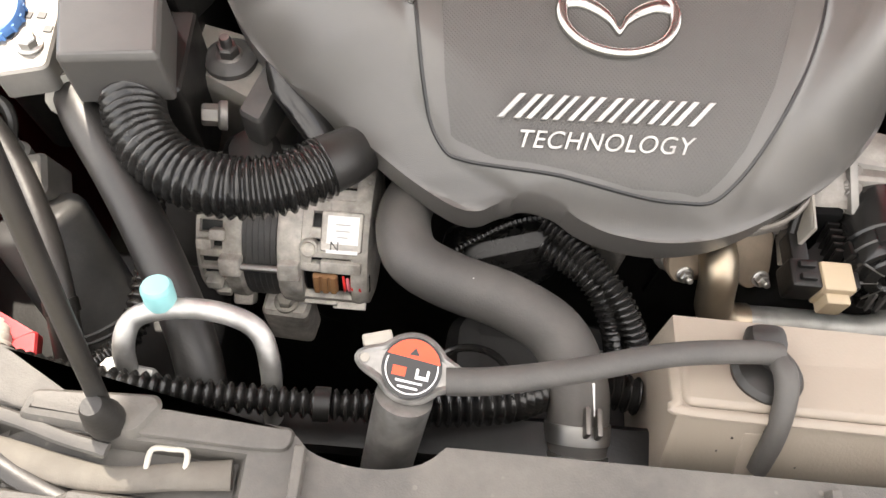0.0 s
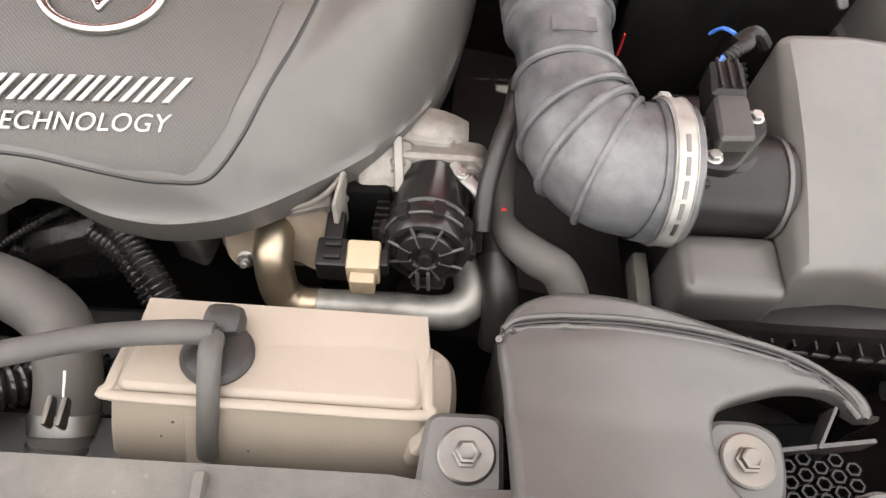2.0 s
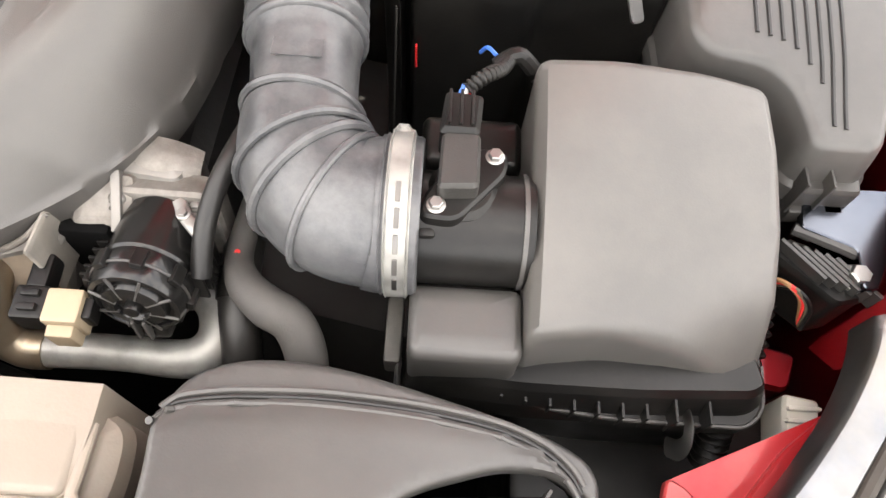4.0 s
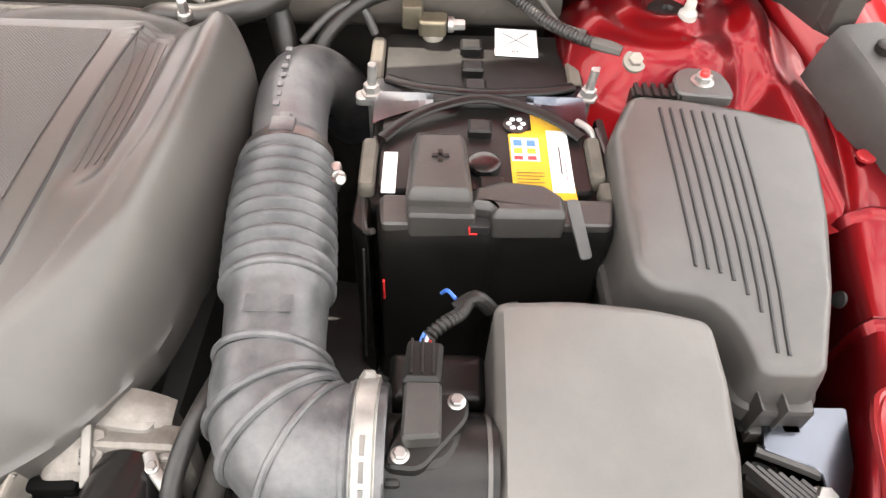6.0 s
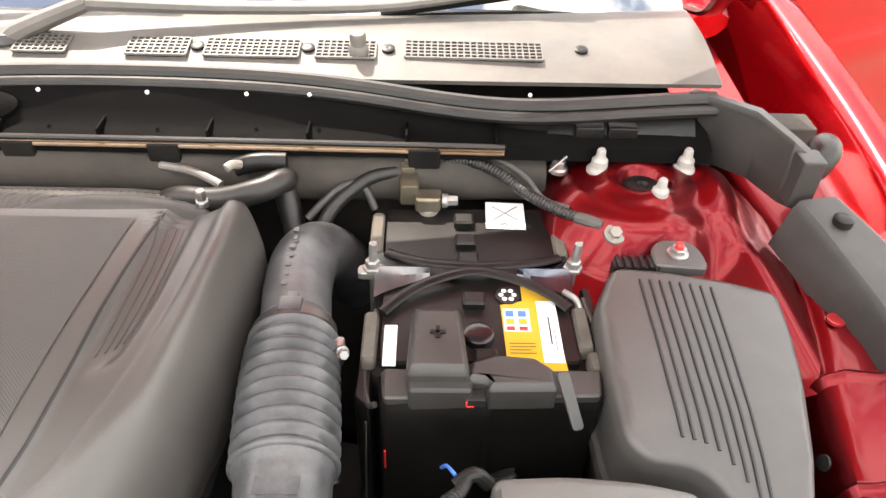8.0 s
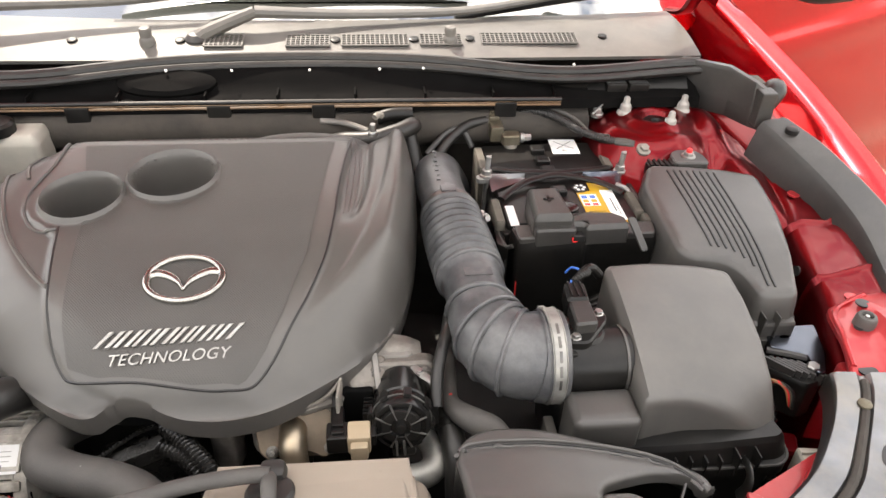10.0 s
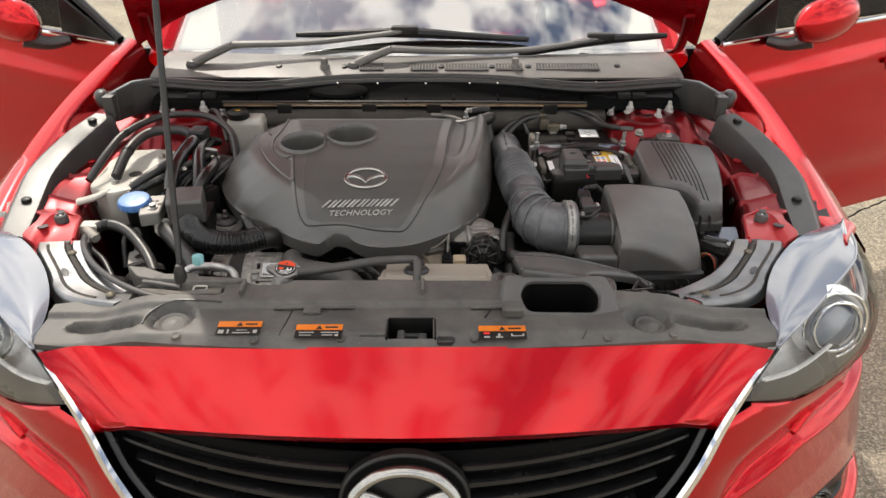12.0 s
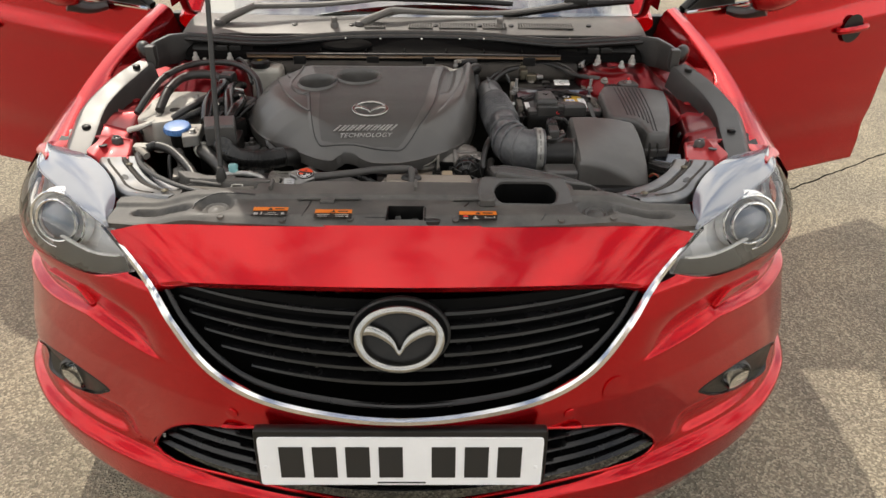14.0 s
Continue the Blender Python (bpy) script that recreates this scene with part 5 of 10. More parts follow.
def tower(s):
    """The strut tower and the inner wing, both in body colour darkened for shade."""
    c = Vector((s * 0.572, 1.070, 0.928))
    studs = ((0.527, 1.096), (0.626, 1.100), (0.582, 1.040))

    def top(x, y):
        r = math.hypot((x - 0.574) / 1.06, (y - 1.074) / 0.95)
        shelf = table(y, [0.84, 0.90, 0.95, 0.99, 1.05, 1.18], [0.838, 0.856, 0.872, 0.882, 0.890, 0.896]) - 0.05 * max(0, 0.56 - x)
        z = shelf + (0.926 - shelf) * (1 - smoothstep((r - 0.066) / 0.060))
        z += 0.008 * (1 - smoothstep((r - 0.036) / 0.022)) - 0.014 * (1 - smoothstep((r - 0.020) / 0.008))
        # broad shoulder that sweeps from the tower down to the wing, and a valley inside it
        z += 0.016 * math.exp(-((x - table(y, [0.86, 0.95, 1.02, 1.12], [0.712, 0.690, 0.672, 0.664])) / 0.026) ** 2) * smoothstep((1.15 - y) / 0.06)
        z -= 0.006 * math.exp(-((x - table(y, [0.86, 0.95, 1.02, 1.12], [0.668, 0.646, 0.632, 0.628])) / 0.016) ** 2) * smoothstep((1.06 - y) / 0.05)
        # teardrop pressed round the front stud
        z += 0.005 * math.exp(-((x - 0.580 - 0.25 * (1.03 - y)) / 0.024) ** 2) * smoothstep((1.06 - y) / 0.03) * smoothstep((y - 0.965) / 0.03)
        for a, b in studs:
            z += 0.002 * (1 - smoothstep((math.hypot(x - a, y - b) - 0.012) / 0.010))
        return z

    rows = []
    for k in range(85):
        y = 0.842 + 0.004 * k
        x0 = table(y, [0.88, 0.93, 0.98, 1.02, 1.165], [0.50, 0.482, 0.470, 0.466, 0.47])
        row = [Vector((s * (x0 - 0.006), y, top(x0, y) - 0.14)), Vector((s * (x0 - 0.002), y, top(x0, y) - 0.012)), Vector((s * (x0 + 0.002), y, top(x0 + 0.002, y) - 0.004))]
        row += [Vector((s * x, y, top(x, y))) for x in np.linspace(x0 + 0.006, 0.715, 60)]
        rows.append(row + [Vector((s * 0.732, y, top(0.715, y) - 0.010)), Vector((s * 0.760, y, top(0.715, y) - 0.04))])
    t = part("strut_tower", sheet(rows), RED_SHADED, car, "red painted strut tower with three studs", smooth=60)
    part("tower_cap", lathe([(0.022, -0.002), (0.020, 0.007), (0.008, 0.008), (0.006, 0.004), (0, 0.004)], c + Vector((0, 0, -0.008)), (0, 0, 1), 20), PLASTIC_DARK, t)
    for x, y in studs:
        part("tower_stud", lathe([(0.0135, -0.002), (0.0135, 0.003), (0.0115, 0.005), (0.0095, 0.007), (0.009, 0.015), (0.0065, 0.0175), (0.0055, 0.020), (0.005, 0.027), (0.0035, 0.029), (0, 0.029)], (s * x, y, c.z), (0, 0, 1), 16), CAP_GREY, t, "pale plated stud and nut")
    rows = []
    for y, x0, x1, z in ((0.52, 0.640, 0.705, 0.800), (0.60, 0.650, 0.722, 0.832), (0.66, 0.664, 0.735, 0.846), (0.70, 0.678, 0.745, 0.852), (0.735, 0.6865, 0.752, 0.856), (0.742, 0.683, 0.754, 0.8625), (0.749, 0.6885, 0.755, 0.857), (0.80, 0.695, 0.764, 0.860),
                         (0.843, 0.7015, 0.770, 0.863), (0.850, 0.698, 0.771, 0.8705), (0.857, 0.704, 0.772, 0.865), (0.90, 0.716, 0.780, 0.870), (0.95, 0.722, 0.786, 0.878), (1.04, 0.712, 0.782, 0.888), (1.14, 0.69, 0.775, 0.905), (1.22, 0.66, 0.765, 0.915)):
        dent = 0.004 * math.sin(y * 31)
        rows.append([Vector((s * (x0 - 0.02), y, 0.38)), Vector((s * (x0 - 0.010), y, z - 0.12)), Vector((s * (x0 - 0.002), y, z - 0.026)), Vector((s * (x0 + 0.001), y, z - 0.010)), Vector((s * (x0 + 0.008), y, z - 0.001)), Vector((s * (x0 + 0.024), y, z + 0.003 + dent)),
                     Vector((s * (x1 - 0.012), y, z + 0.006 - dent)), Vector((s * (x1 + 0.002), y, z + 0.014)), Vector((s * (x1 + 0.03), y, z + 0.012)), Vector((s * (x1 + 0.09), y, z - 0.03))])
    iw = part("inner_wing", sheet(rows, 0.004), RED_SHADED, car, "red inner wing with two pressed cross seams", smooth=50)
    part("tower_bolt", bolt((s * 0.484, 1.106, 0.922), 0.008, 0.010), STEEL, iw)
    # Black disc on the wall, for the shade in a hole.
    part("wing_hole", lathe([(0.0075, -0.001), (0.0075, 0.0015), (0, 0.002)], (s * 0.6845, 0.775, 0.842), (-s, 0, 0.3), 16), PLAIN_BLACK, iw)
    for y, x in ((0.70, 0.715), (0.915, 0.742), (1.0, 0.742)):
        part("hole_plug", lathe([(0.009, -0.001), (0.009, 0.002), (0.006, 0.003), (0, 0.002)], (s * x, y, table(y, [0.66, 0.74, 0.84, 0.94, 1.04], [0.851, 0.860, 0.868, 0.880, 0.894])), (0, 0, 1), 16), RED_DUSTY, iw)
    # closing panel at the end of the cowl
    top = [(0.632, 1.160, 0.996), (0.640, 1.154, 0.998), (0.689, 1.102, 1.004), (0.712, 1.050, 0.998), (0.722, 1.040, 0.992)]
    low = [(0.634, 1.150, 0.948), (0.642, 1.145, 0.948), (0.694, 1.092, 0.952), (0.709, 1.042, 0.956), (0.724, 1.030, 0.954)]
    rows = []
    for p, q in zip(top, low):
        p, q = Vector(p), Vector(q)
        rows.append([Vector((s * v.x, v.y, v.z)) for v in (p + Vector((0.012, 0.014, -0.012)), p + Vector((0.007, 0.008, 0.0)), p, p.lerp(q, 0.12) - Vector((0.001, 0.001, 0)), q, q + Vector((0.004, 0.004, -0.03)))])
    part("cowl_end", sheet(rows, 0.004), PLASTIC, car, "dusty black plastic end piece of the cowl", smooth=25)
    part("end_block", box(min(s * 0.712, s * 0.738), max(s * 0.712, s * 0.738), 1.022, 1.050, 0.935, 0.992, 0.004), PLASTIC, car)
    part("cowl_corner", tube([(s * 0.742, 1.046, 0.960), (s * 0.750, 1.056, 0.978), (s * 0.760, 1.075, 0.975), (s * 0.766, 1.09, 0.95)], [0.010, 0.017, 0.018, 0.014], 6, 14), RUBBER_DARK, car)
    part("fixing_plate", sheet([[Vector((s * x, y, z)) for x in (0.47, 0.53, 0.58, 0.64)] for y, z in ((1.118, 0.945), (1.132, 0.955), (1.148, 0.972))], 0.004), PLASTIC_DARK, car)
    for x in (0.500, 0.538):
        part("fixing_block", box(min(s * x, s * (x + 0.034)), max(s * x, s * (x + 0.034)), 1.122, 1.146, 0.95, 0.968, 0.003), PLASTIC_DARK, car)
    if s > 0:
        part("thin_stay", tube([(0.470, 1.09, 0.93), (0.51, 1.118, 0.945), (0.56, 1.122, 0.950), (0.62, 1.120, 0.948)], 0.0016, 6, 6), STEEL, car)


for _s in (-1, 1):
    tower(_s)


def front_bracket(s):
    """The red wing support and the plated bracket behind the headlight."""
    b = new("wing_support")
    b.parent = car
    b["label"] = "red painted wing support with cut-outs"
    o = rounded([(0.630, 0.552), (0.644, 0.60), (0.655, 0.652), (0.672, 0.682), (0.710, 0.694), (0.762, 0.700), (0.772, 0.680), (0.735, 0.655), (0.724, 0.615), (0.738, 0.575), (0.695, 0.545)], 0.012)
    z = lambda x, y: 0.853 + 0.016 * math.sin((y - 0.55) * 22) + 0.012 * smoothstep((x - 0.69) / 0.02)
    p = slab(o, [(0, lambda x, y: z(x, y) - 0.007), (0, lambda x, y: z(x, y) - 0.001), (0.0025, lambda x, y: z(x, y) + 0.0015)], grid=0.012)
    plate = part("support_plate", p if s > 0 else flip(p), RED_DUSTY, b)
    for x, y, r in ((0.655, 0.569, 0.011), (0.677, 0.629, 0.006), (0.705, 0.668, 0.009), (0.705, 0.598, 0.010)):
        # Cut-outs are black discs on the plate; their depth is only colour.
        part("cut_out", lathe([(r, 0), (r, 0.0016), (r * 0.8, 0.002), (0, 0.002)], (s * x, y, z(x, y) + 0.0012), (0, 0.1, 1), 20), PLAIN_BLACK, plate)
    part("edge_rib", tube([(s * 0.641, 0.575, z(0.641, 0.575) + 0.002), (s * 0.650, 0.62, z(0.650, 0.62) + 0.003), (s * 0.662, 0.655, z(0.662, 0.655) + 0.003), (s * 0.685, 0.678, z(0.685, 0.678) + 0.003), (s * 0.72, 0.688, z(0.72, 0.688) + 0.003)], 0.0035, 6, 8), RED_DUSTY, plate)
    part("bump_stop", lathe([(0.0130, 0), (0.0125, 0.012), (0.0105, 0.016), (0.007, 0.017), (0.005, 0.012), (0, 0.012)], (s * 0.686, 0.634, z(0.686, 0.634)), (0, 0, 1), 20), RUBBER, b, "black rubber stop")
    part("stop_screw", bolt((s * 0.686, 0.634, z(0.686, 0.634) + 0.012), 0.003, 0.003), STEEL, b)
    part("support_leg", box(min(s * 0.640, s * 0.70), max(s * 0.640, s * 0.70), 0.56, 0.60, 0.55, 0.848, 0.006), RED_DUSTY, b)
    o = rounded([(0.470, 0.415), (0.484, 0.470), (0.498, 0.462), (0.508, 0.446), (0.532, 0.456), (0.562, 0.490), (0.600, 0.520), (0.600, 0.478), (0.545, 0.435)], 0.006)
    z2 = lambda x, y: 0.800 + 0.10 * max(0, x - 0.52)
    p = slab(o, [(0, lambda x, y: z2(x, y) - 0.008), (0, z2), (0.0015, lambda x, y: z2(x, y) + 0.0015)])
    arm = part("lower_arm", p if s > 0 else flip(p), RED_DUSTY, b, "red lower arm with a hole")
    # The hole's dark inside is a black disc laid on the arm.
    part("arm_hole", lathe([(0.006, 0), (0.006, 0.0012), (0, 0.0012)], (s * 0.492, 0.444, 0.8018), (0, 0, 1), 16), PLAIN_BLACK, arm)
    k = new("bonnet_stay_bracket")
    k.parent = car
    k["label"] = "bright plated steel bracket"
    pts = [((0.604, 0.566), (0.706, 0.556)), ((0.597, 0.545), (0.690, 0.524)), ((0.582, 0.518), (0.662, 0.486)), ((0.560, 0.488), (0.632, 0.444)), ((0.522, 0.447), (0.600, 0.394)), ((0.476, 0.414), (0.545, 0.354)), ((0.431, 0.387), (0.478, 0.336))]
    left, right = curve([Vector((*a, 0)) for a, _ in pts], 4), curve([Vector((*q, 0)) for _, q in pts], 4)
    rows = []
    for a, q in zip(left, right):
        row = []
        for t, dz in ((0, -0.03), (0.01, -0.003), (0.05, 0.002), (0.10, 0.003), (0.30, 0.003), (0.33, -0.001), (0.36, -0.003), (0.40, -0.003), (0.43, -0.001), (0.46, 0.003), (0.70, 0.0035), (0.88, 0.003), (0.93, -0.001), (0.97, -0.008), (1.0, -0.02)):
            v = a.lerp(q, t)
            row.append(Vector((s * v.x, v.y, 0.864 + dz + 0.010 * smoothstep((v.y - 0.40) / -0.06))))
        rows.append(row)
    plate = part("bracket_plate", sheet(rows, 0.003), PLATED, k, "bright plated steel, dark brown in its channel", smooth=40)
    groove = [l.lerp(r, 0.38) for l, r in zip(left, right)][2:-2]
    # Dark brown lines along the two pressed grooves.
    part("dark_groove", tube([Vector((s * v.x, v.y, 0.8628 + 0.010 * smoothstep((v.y - 0.40) / -0.06))) for v in groove], 0.0050, 1, 8), FOAM, plate, "dark brown line in the pressed groove")
    part("dark_groove", tube([Vector((s * v.x, v.y, 0.866 + 0.010 * smoothstep((v.y - 0.40) / -0.06))) for v in [l.lerp(r, 0.74) for l, r in zip(left, right)][2:-3]], 0.0034, 1, 8), FOAM, plate)
    # Oval black disc painting the shade in the slot.
    part("slot", moved(lathe([(0.010, 0), (0.010, 0.0012), (0.008, 0.0016), (0, 0.0016)], (0, 0, 0), (0, 0, 1), 24), pose(s * 0.602, 0.452, 0.8668, 0, 0, 55 * s) @ Matrix.Diagonal((1.5, 0.6, 1, 1))), PLAIN_BLACK, plate)
    for x, y, zz in ((0.617, 0.517, 0.867), (0.488, 0.366, 0.877)):
        part("rivet", lathe([(0.0075, 0), (0.0075, 0.002), (0.004, 0.004), (0, 0.004)], (s * x, y, zz), (0, 0, 1), 16), BRASS, plate)
    part("lamp_carrier", sheet([[Vector((s * x, y, z)) for x, y, z in r] for r in (((0.735, 0.600, 0.860), (0.79, 0.62, 0.862), (0.85, 0.655, 0.858)), ((0.725, 0.66, 0.845), (0.785, 0.68, 0.85), (0.85, 0.70, 0.866)), ((0.74, 0.72, 0.86), (0.79, 0.73, 0.865), (0.83, 0.74, 0.868)))], 0.006), PLASTIC_DARK, car)


for _s in (-1, 1):
    front_bracket(_s)


# ---- radiator cover panel ----
def radiator_cover():
    t = thing("radiator_cover", "dusty black plastic cover panel over the radiator", "panel")
    lock = (-0.030, 0.040, 0.244, 0.288)

    def top(x, y):
        f = smoothstep((y - 0.226) / 0.034)
        r = smoothstep((y - 0.318) / 0.012)
        z = 0.869 + 0.014 * f + 0.007 * r
        ax = abs(x)
        z -= 0.020 * smoothstep((ax - 0.40) / 0.10)
        # long trench beside the round dimple
        u = max(0.0, min(1.0, (ax - 0.425) / 0.09))
        z -= 0.017 * smoothstep((0.016 - math.hypot(ax - 0.425 - 0.09 * u, y - 0.288 - 0.010 * u)) / 0.007)
        if -0.446 < x < -0.300 and 0.350 < y < table(x, [-0.44, -0.37, -0.30], [0.386, 0.376, 0.373]):
            z -= 0.012
        for cx, cy in ((-0.366, 0.296), (0.373, 0.286)):
            d = math.hypot((x - cx) / 1.1, y - cy)
            z -= 0.013 * smoothstep((0.034 - d) / 0.008)
        return z

    def rear(x):
        ax = abs(x)
        base = table(x, [-0.60, -0.50, -0.43, -0.35, -0.27, -0.20, 0.12, 0.30, 0.42, 0.52, 0.60], [0.345, 0.365, 0.398, 0.394, 0.391, 0.389, 0.386, 0.36, 0.345, 0.335, 0.33])
        # scoop for the filler neck
        d = (x + 0.234) / 0.040
        if abs(d) < 1:
            base -= 0.016 * math.sqrt(1 - d * d)
        return base

    def front(x):
        return 0.230 + 0.026 * (x / 0.563) ** 2

    bm = bmesh.new()
    rows = []
    for i in range(181):
        x = -0.572 + 1.144 * i / 180
        a, b = front(x), rear(x)
        row = []
        for k in range(41):
            y = a + (b - a) * k / 40
            row.append(Vector((x, y, top(x, y))))
        row.append(Vector((x, b + 0.001, top(x, b) - 0.035)))
        row.insert(0, Vector((x, a + 0.002, top(x, a) - 0.012)))
        rows.append(row)
    bm = sheet(rows)
    gone = [f for f in bm.faces if lock[0] < f.calc_center_median().x < lock[1] and lock[2] < f.calc_center_median().y < lock[3]]
    bmesh.ops.delete(bm, geom=gone, context="FACES")
    mouth = [(0.182, 0.302), (0.300, 0.302), (0.308, 0.342), (0.294, 0.40), (0.186, 0.40), (0.172, 0.342)]
    bmesh.ops.delete(bm, geom=[f for f in bm.faces if inside(f.calc_center_median().x, f.calc_center_median().y, mouth)], context="FACES")
    panel = part("panel", bm, TRIM, t, smooth=50)
    # lock well and latch
    well = new("lock_well")
    well.parent = t
    cx, cy = (lock[0] + lock[1]) / 2, (lock[2] + lock[3]) / 2
    for x0, x1, y0, y1, z0, z1 in ((lock[0] - 0.003, lock[0], lock[2], lock[3], 0.80, 0.884), (lock[1], lock[1] + 0.003, lock[2], lock[3], 0.80, 0.884), (lock[0], lock[1], lock[3], lock[3] + 0.003, 0.80, 0.885),
                                   (lock[0], lock[1], lock[2], lock[3], 0.795, 0.80)):
        part("well_wall", box(x0, x1, y0, y1, z0, z1, 0.001), PLASTIC_DARK, well)
    part("latch", merge(box(cx - 0.022, cx - 0.010, cy - 0.022, cy + 0.016, 0.80, 0.868, 0.003), box(cx + 0.010, cx + 0.024, cy - 0.024, cy + 0.014, 0.80, 0.864, 0.003), box(cx - 0.022, cx + 0.02, cy + 0.012, cy + 0.022, 0.80, 0.858, 0.003)), CANISTER, well, "grimy bonnet latch")
    part("latch_spring", tube([(cx + 0.03, cy - 0.018, 0.852), (cx + 0.045, cy - 0.010, 0.858), (cx + 0.062, cy - 0.016, 0.854)], 0.003, 5, 8), STEEL, well)
    # Black raised pad in place of the slot's shaded depth.
    part("release_slot", slab(rounded([(0.043, 0.236), (0.068, 0.236), (0.072, 0.246), (0.062, 0.256), (0.046, 0.254)], 0.006), [(0, 0.868), (0, 0.8785), (0.002, 0.8795)]), PLAIN_BLACK, well)
    # raised steps, seams, clips
    for pts in ([(-0.21, 0.3145), (-0.14, 0.3160), (-0.085, 0.3165)], [(0.097, 0.3140), (0.12, 0.3145), (0.150, 0.3150)]):
        part("step_edge", tube([(x, y, top(x, y) + 0.004) for x, y in pts], 0.0035, 5, 8), TRIM, panel)
    arc = [(-0.404, 0.278), (-0.405, 0.300), (-0.392, 0.322), (-0.366, 0.331), (-0.33, 0.330), (-0.295, 0.327)]
    part("seam", tube([(x, y, top(x, y) + 0.0004) for x, y in arc], 0.0016, 8, 6), PLAIN_BLACK, panel)
    part("seam", tube([(x, 0.250, top(x, 0.250) + 0.0004) for x in (-0.072, -0.05, -0.032)], 0.0012, 4, 6), PLAIN_BLACK, panel)
    for x, y0, y1 in ((-0.192, 0.252, 0.314), (0.262, 0.245, 0.262), (0.118, 0.292, 0.312)):
        part("seam", tube([(x, y0, top(x, y0) + 0.0004), (x + 0.006, (y0 + y1) / 2, top(x, (y0 + y1) / 2) + 0.0004), (x + 0.010, y1, top(x, y1) + 0.0004)], 0.0012, 4, 6), PLAIN_BLACK, panel)
    for cx, cy in ((-0.366, 0.296), (0.373, 0.286)):
        part("dimple_ring", lathe([(0.024, -0.002), (0.024, 0.002), (0.020, 0.004), (0.016, 0.001), (0.008, 0.004), (0, 0.005)], (cx, cy, top(cx, cy)), (0, -0.1, 1), 28), COWL if cx < 0 else TRIM, panel)
    for x, y in ((-0.150, 0.306), (-0.228, 0.244), (-0.10, 0.2465), (0.10, 0.245), (0.30, 0.246), (-0.345, 0.250), (0.40, 0.25), (-0.46, 0.30), (0.455, 0.30)):
        part("push_clip", lathe([(0.007, -0.001), (0.007, 0.0025), (0.006, 0.0035), (0.004, 0.0025), (0, 0.0025)], (x, y, top(x, y)), (0, -0.15, 1), 18), TRIM, panel)
    part("tab", merge(box(-0.164, -0.136, 0.300, 0.320, 0.882, 0.8895, 0.003)), TRIM, panel)
    for x in (0.0215, -0.2695):
        part("upright_tab", box(x - 0.003, x + 0.003, 0.345, 0.382, 0.885, 0.899, 0.0015), TRIM, panel, "worn plastic locating tab")
    # raised tray on the propped side
    o = rounded([(-0.482, 0.432), (-0.452, 0.397), (-0.425, 0.390), (-0.372, 0.382), (-0.300, 0.3785), (-0.276, 0.379), (-0.274, 0.392), (-0.345, 0.398), (-0.40, 0.402), (-0.445, 0.426)], 0.006)
    part("rod_tray", slab(o, [(0, 0.86), (0, 0.891), (0.001, 0.893), (0.002, 0.8935)]), TRIM, t, "raised tray with the hole for the prop rod")
    part("rod_block", slab(rounded([(-0.428, 0.384), (-0.358, 0.378), (-0.346, 0.398), (-0.352, 0.406), (-0.424, 0.404)], 0.008), [(0, 0.886), (0.001, 0.892), (0.004, 0.896), (0.008, 0.897)]), TRIM, t, "grey block round the rod's foot")
    # Black disc that stands for the dark of the rod's hole.
    part("rod_hole", lathe([(0.0095, 0), (0.0095, 0.0012), (0.008, 0.0016), (0, 0.0016)], (-0.376, 0.387, 0.8965), (0, 0, 1), 20), PLAIN_BLACK, t)
    part("recess_lip", tube([(-0.440, 0.388, 0.889), (-0.421, 0.3835, 0.890), (-0.398, 0.377, 0.890), (-0.374, 0.3725, 0.889)], 0.0042, 6, 8, flat=0.7), RUBBER, t)
    part("wire_loop", tube([(-0.352, 0.364, 0.880), (-0.352, 0.366, 0.886), (-0.351, 0.3755, 0.887), (-0.341, 0.3765, 0.887), (-0.332, 0.3755, 0.887), (-0.331, 0.365, 0.886), (-0.331, 0.363, 0.880)], 0.0017, 4, 8), PALE, t, "small square loop")
    strip = [(-0.442, 0.370, 0.8815), (-0.421, 0.3655, 0.883), (-0.395, 0.361, 0.884), (-0.370, 0.3585, 0.884), (-0.335, 0.3625, 0.885), (-0.306, 0.366, 0.884)]
    part("dirty_strip", tube(strip, [0.008, 0.0085, 0.008, 0.007, 0.0075, 0.0085], 7, 12, flat=0.45), FELT, t, "pale dirty sealing strip")
    # curved rubber lip along the tray and dusty plate outside it
    lip = [(-0.640, 0.640, 0.850), (-0.615, 0.560, 0.866), (-0.560, 0.470, 0.876), (-0.480, 0.392, 0.882), (-0.400, 0.348, 0.884), (-0.322, 0.334, 0.884)]
    part("rubber_lip", tube(lip, [0.006, 0.006, 0.006, 0.006, 0.006, 0.006], 8, 10, flat=0.8), RUBBER_DARK, t, "rubber strip along the tray")
    return t


radiator_cover()


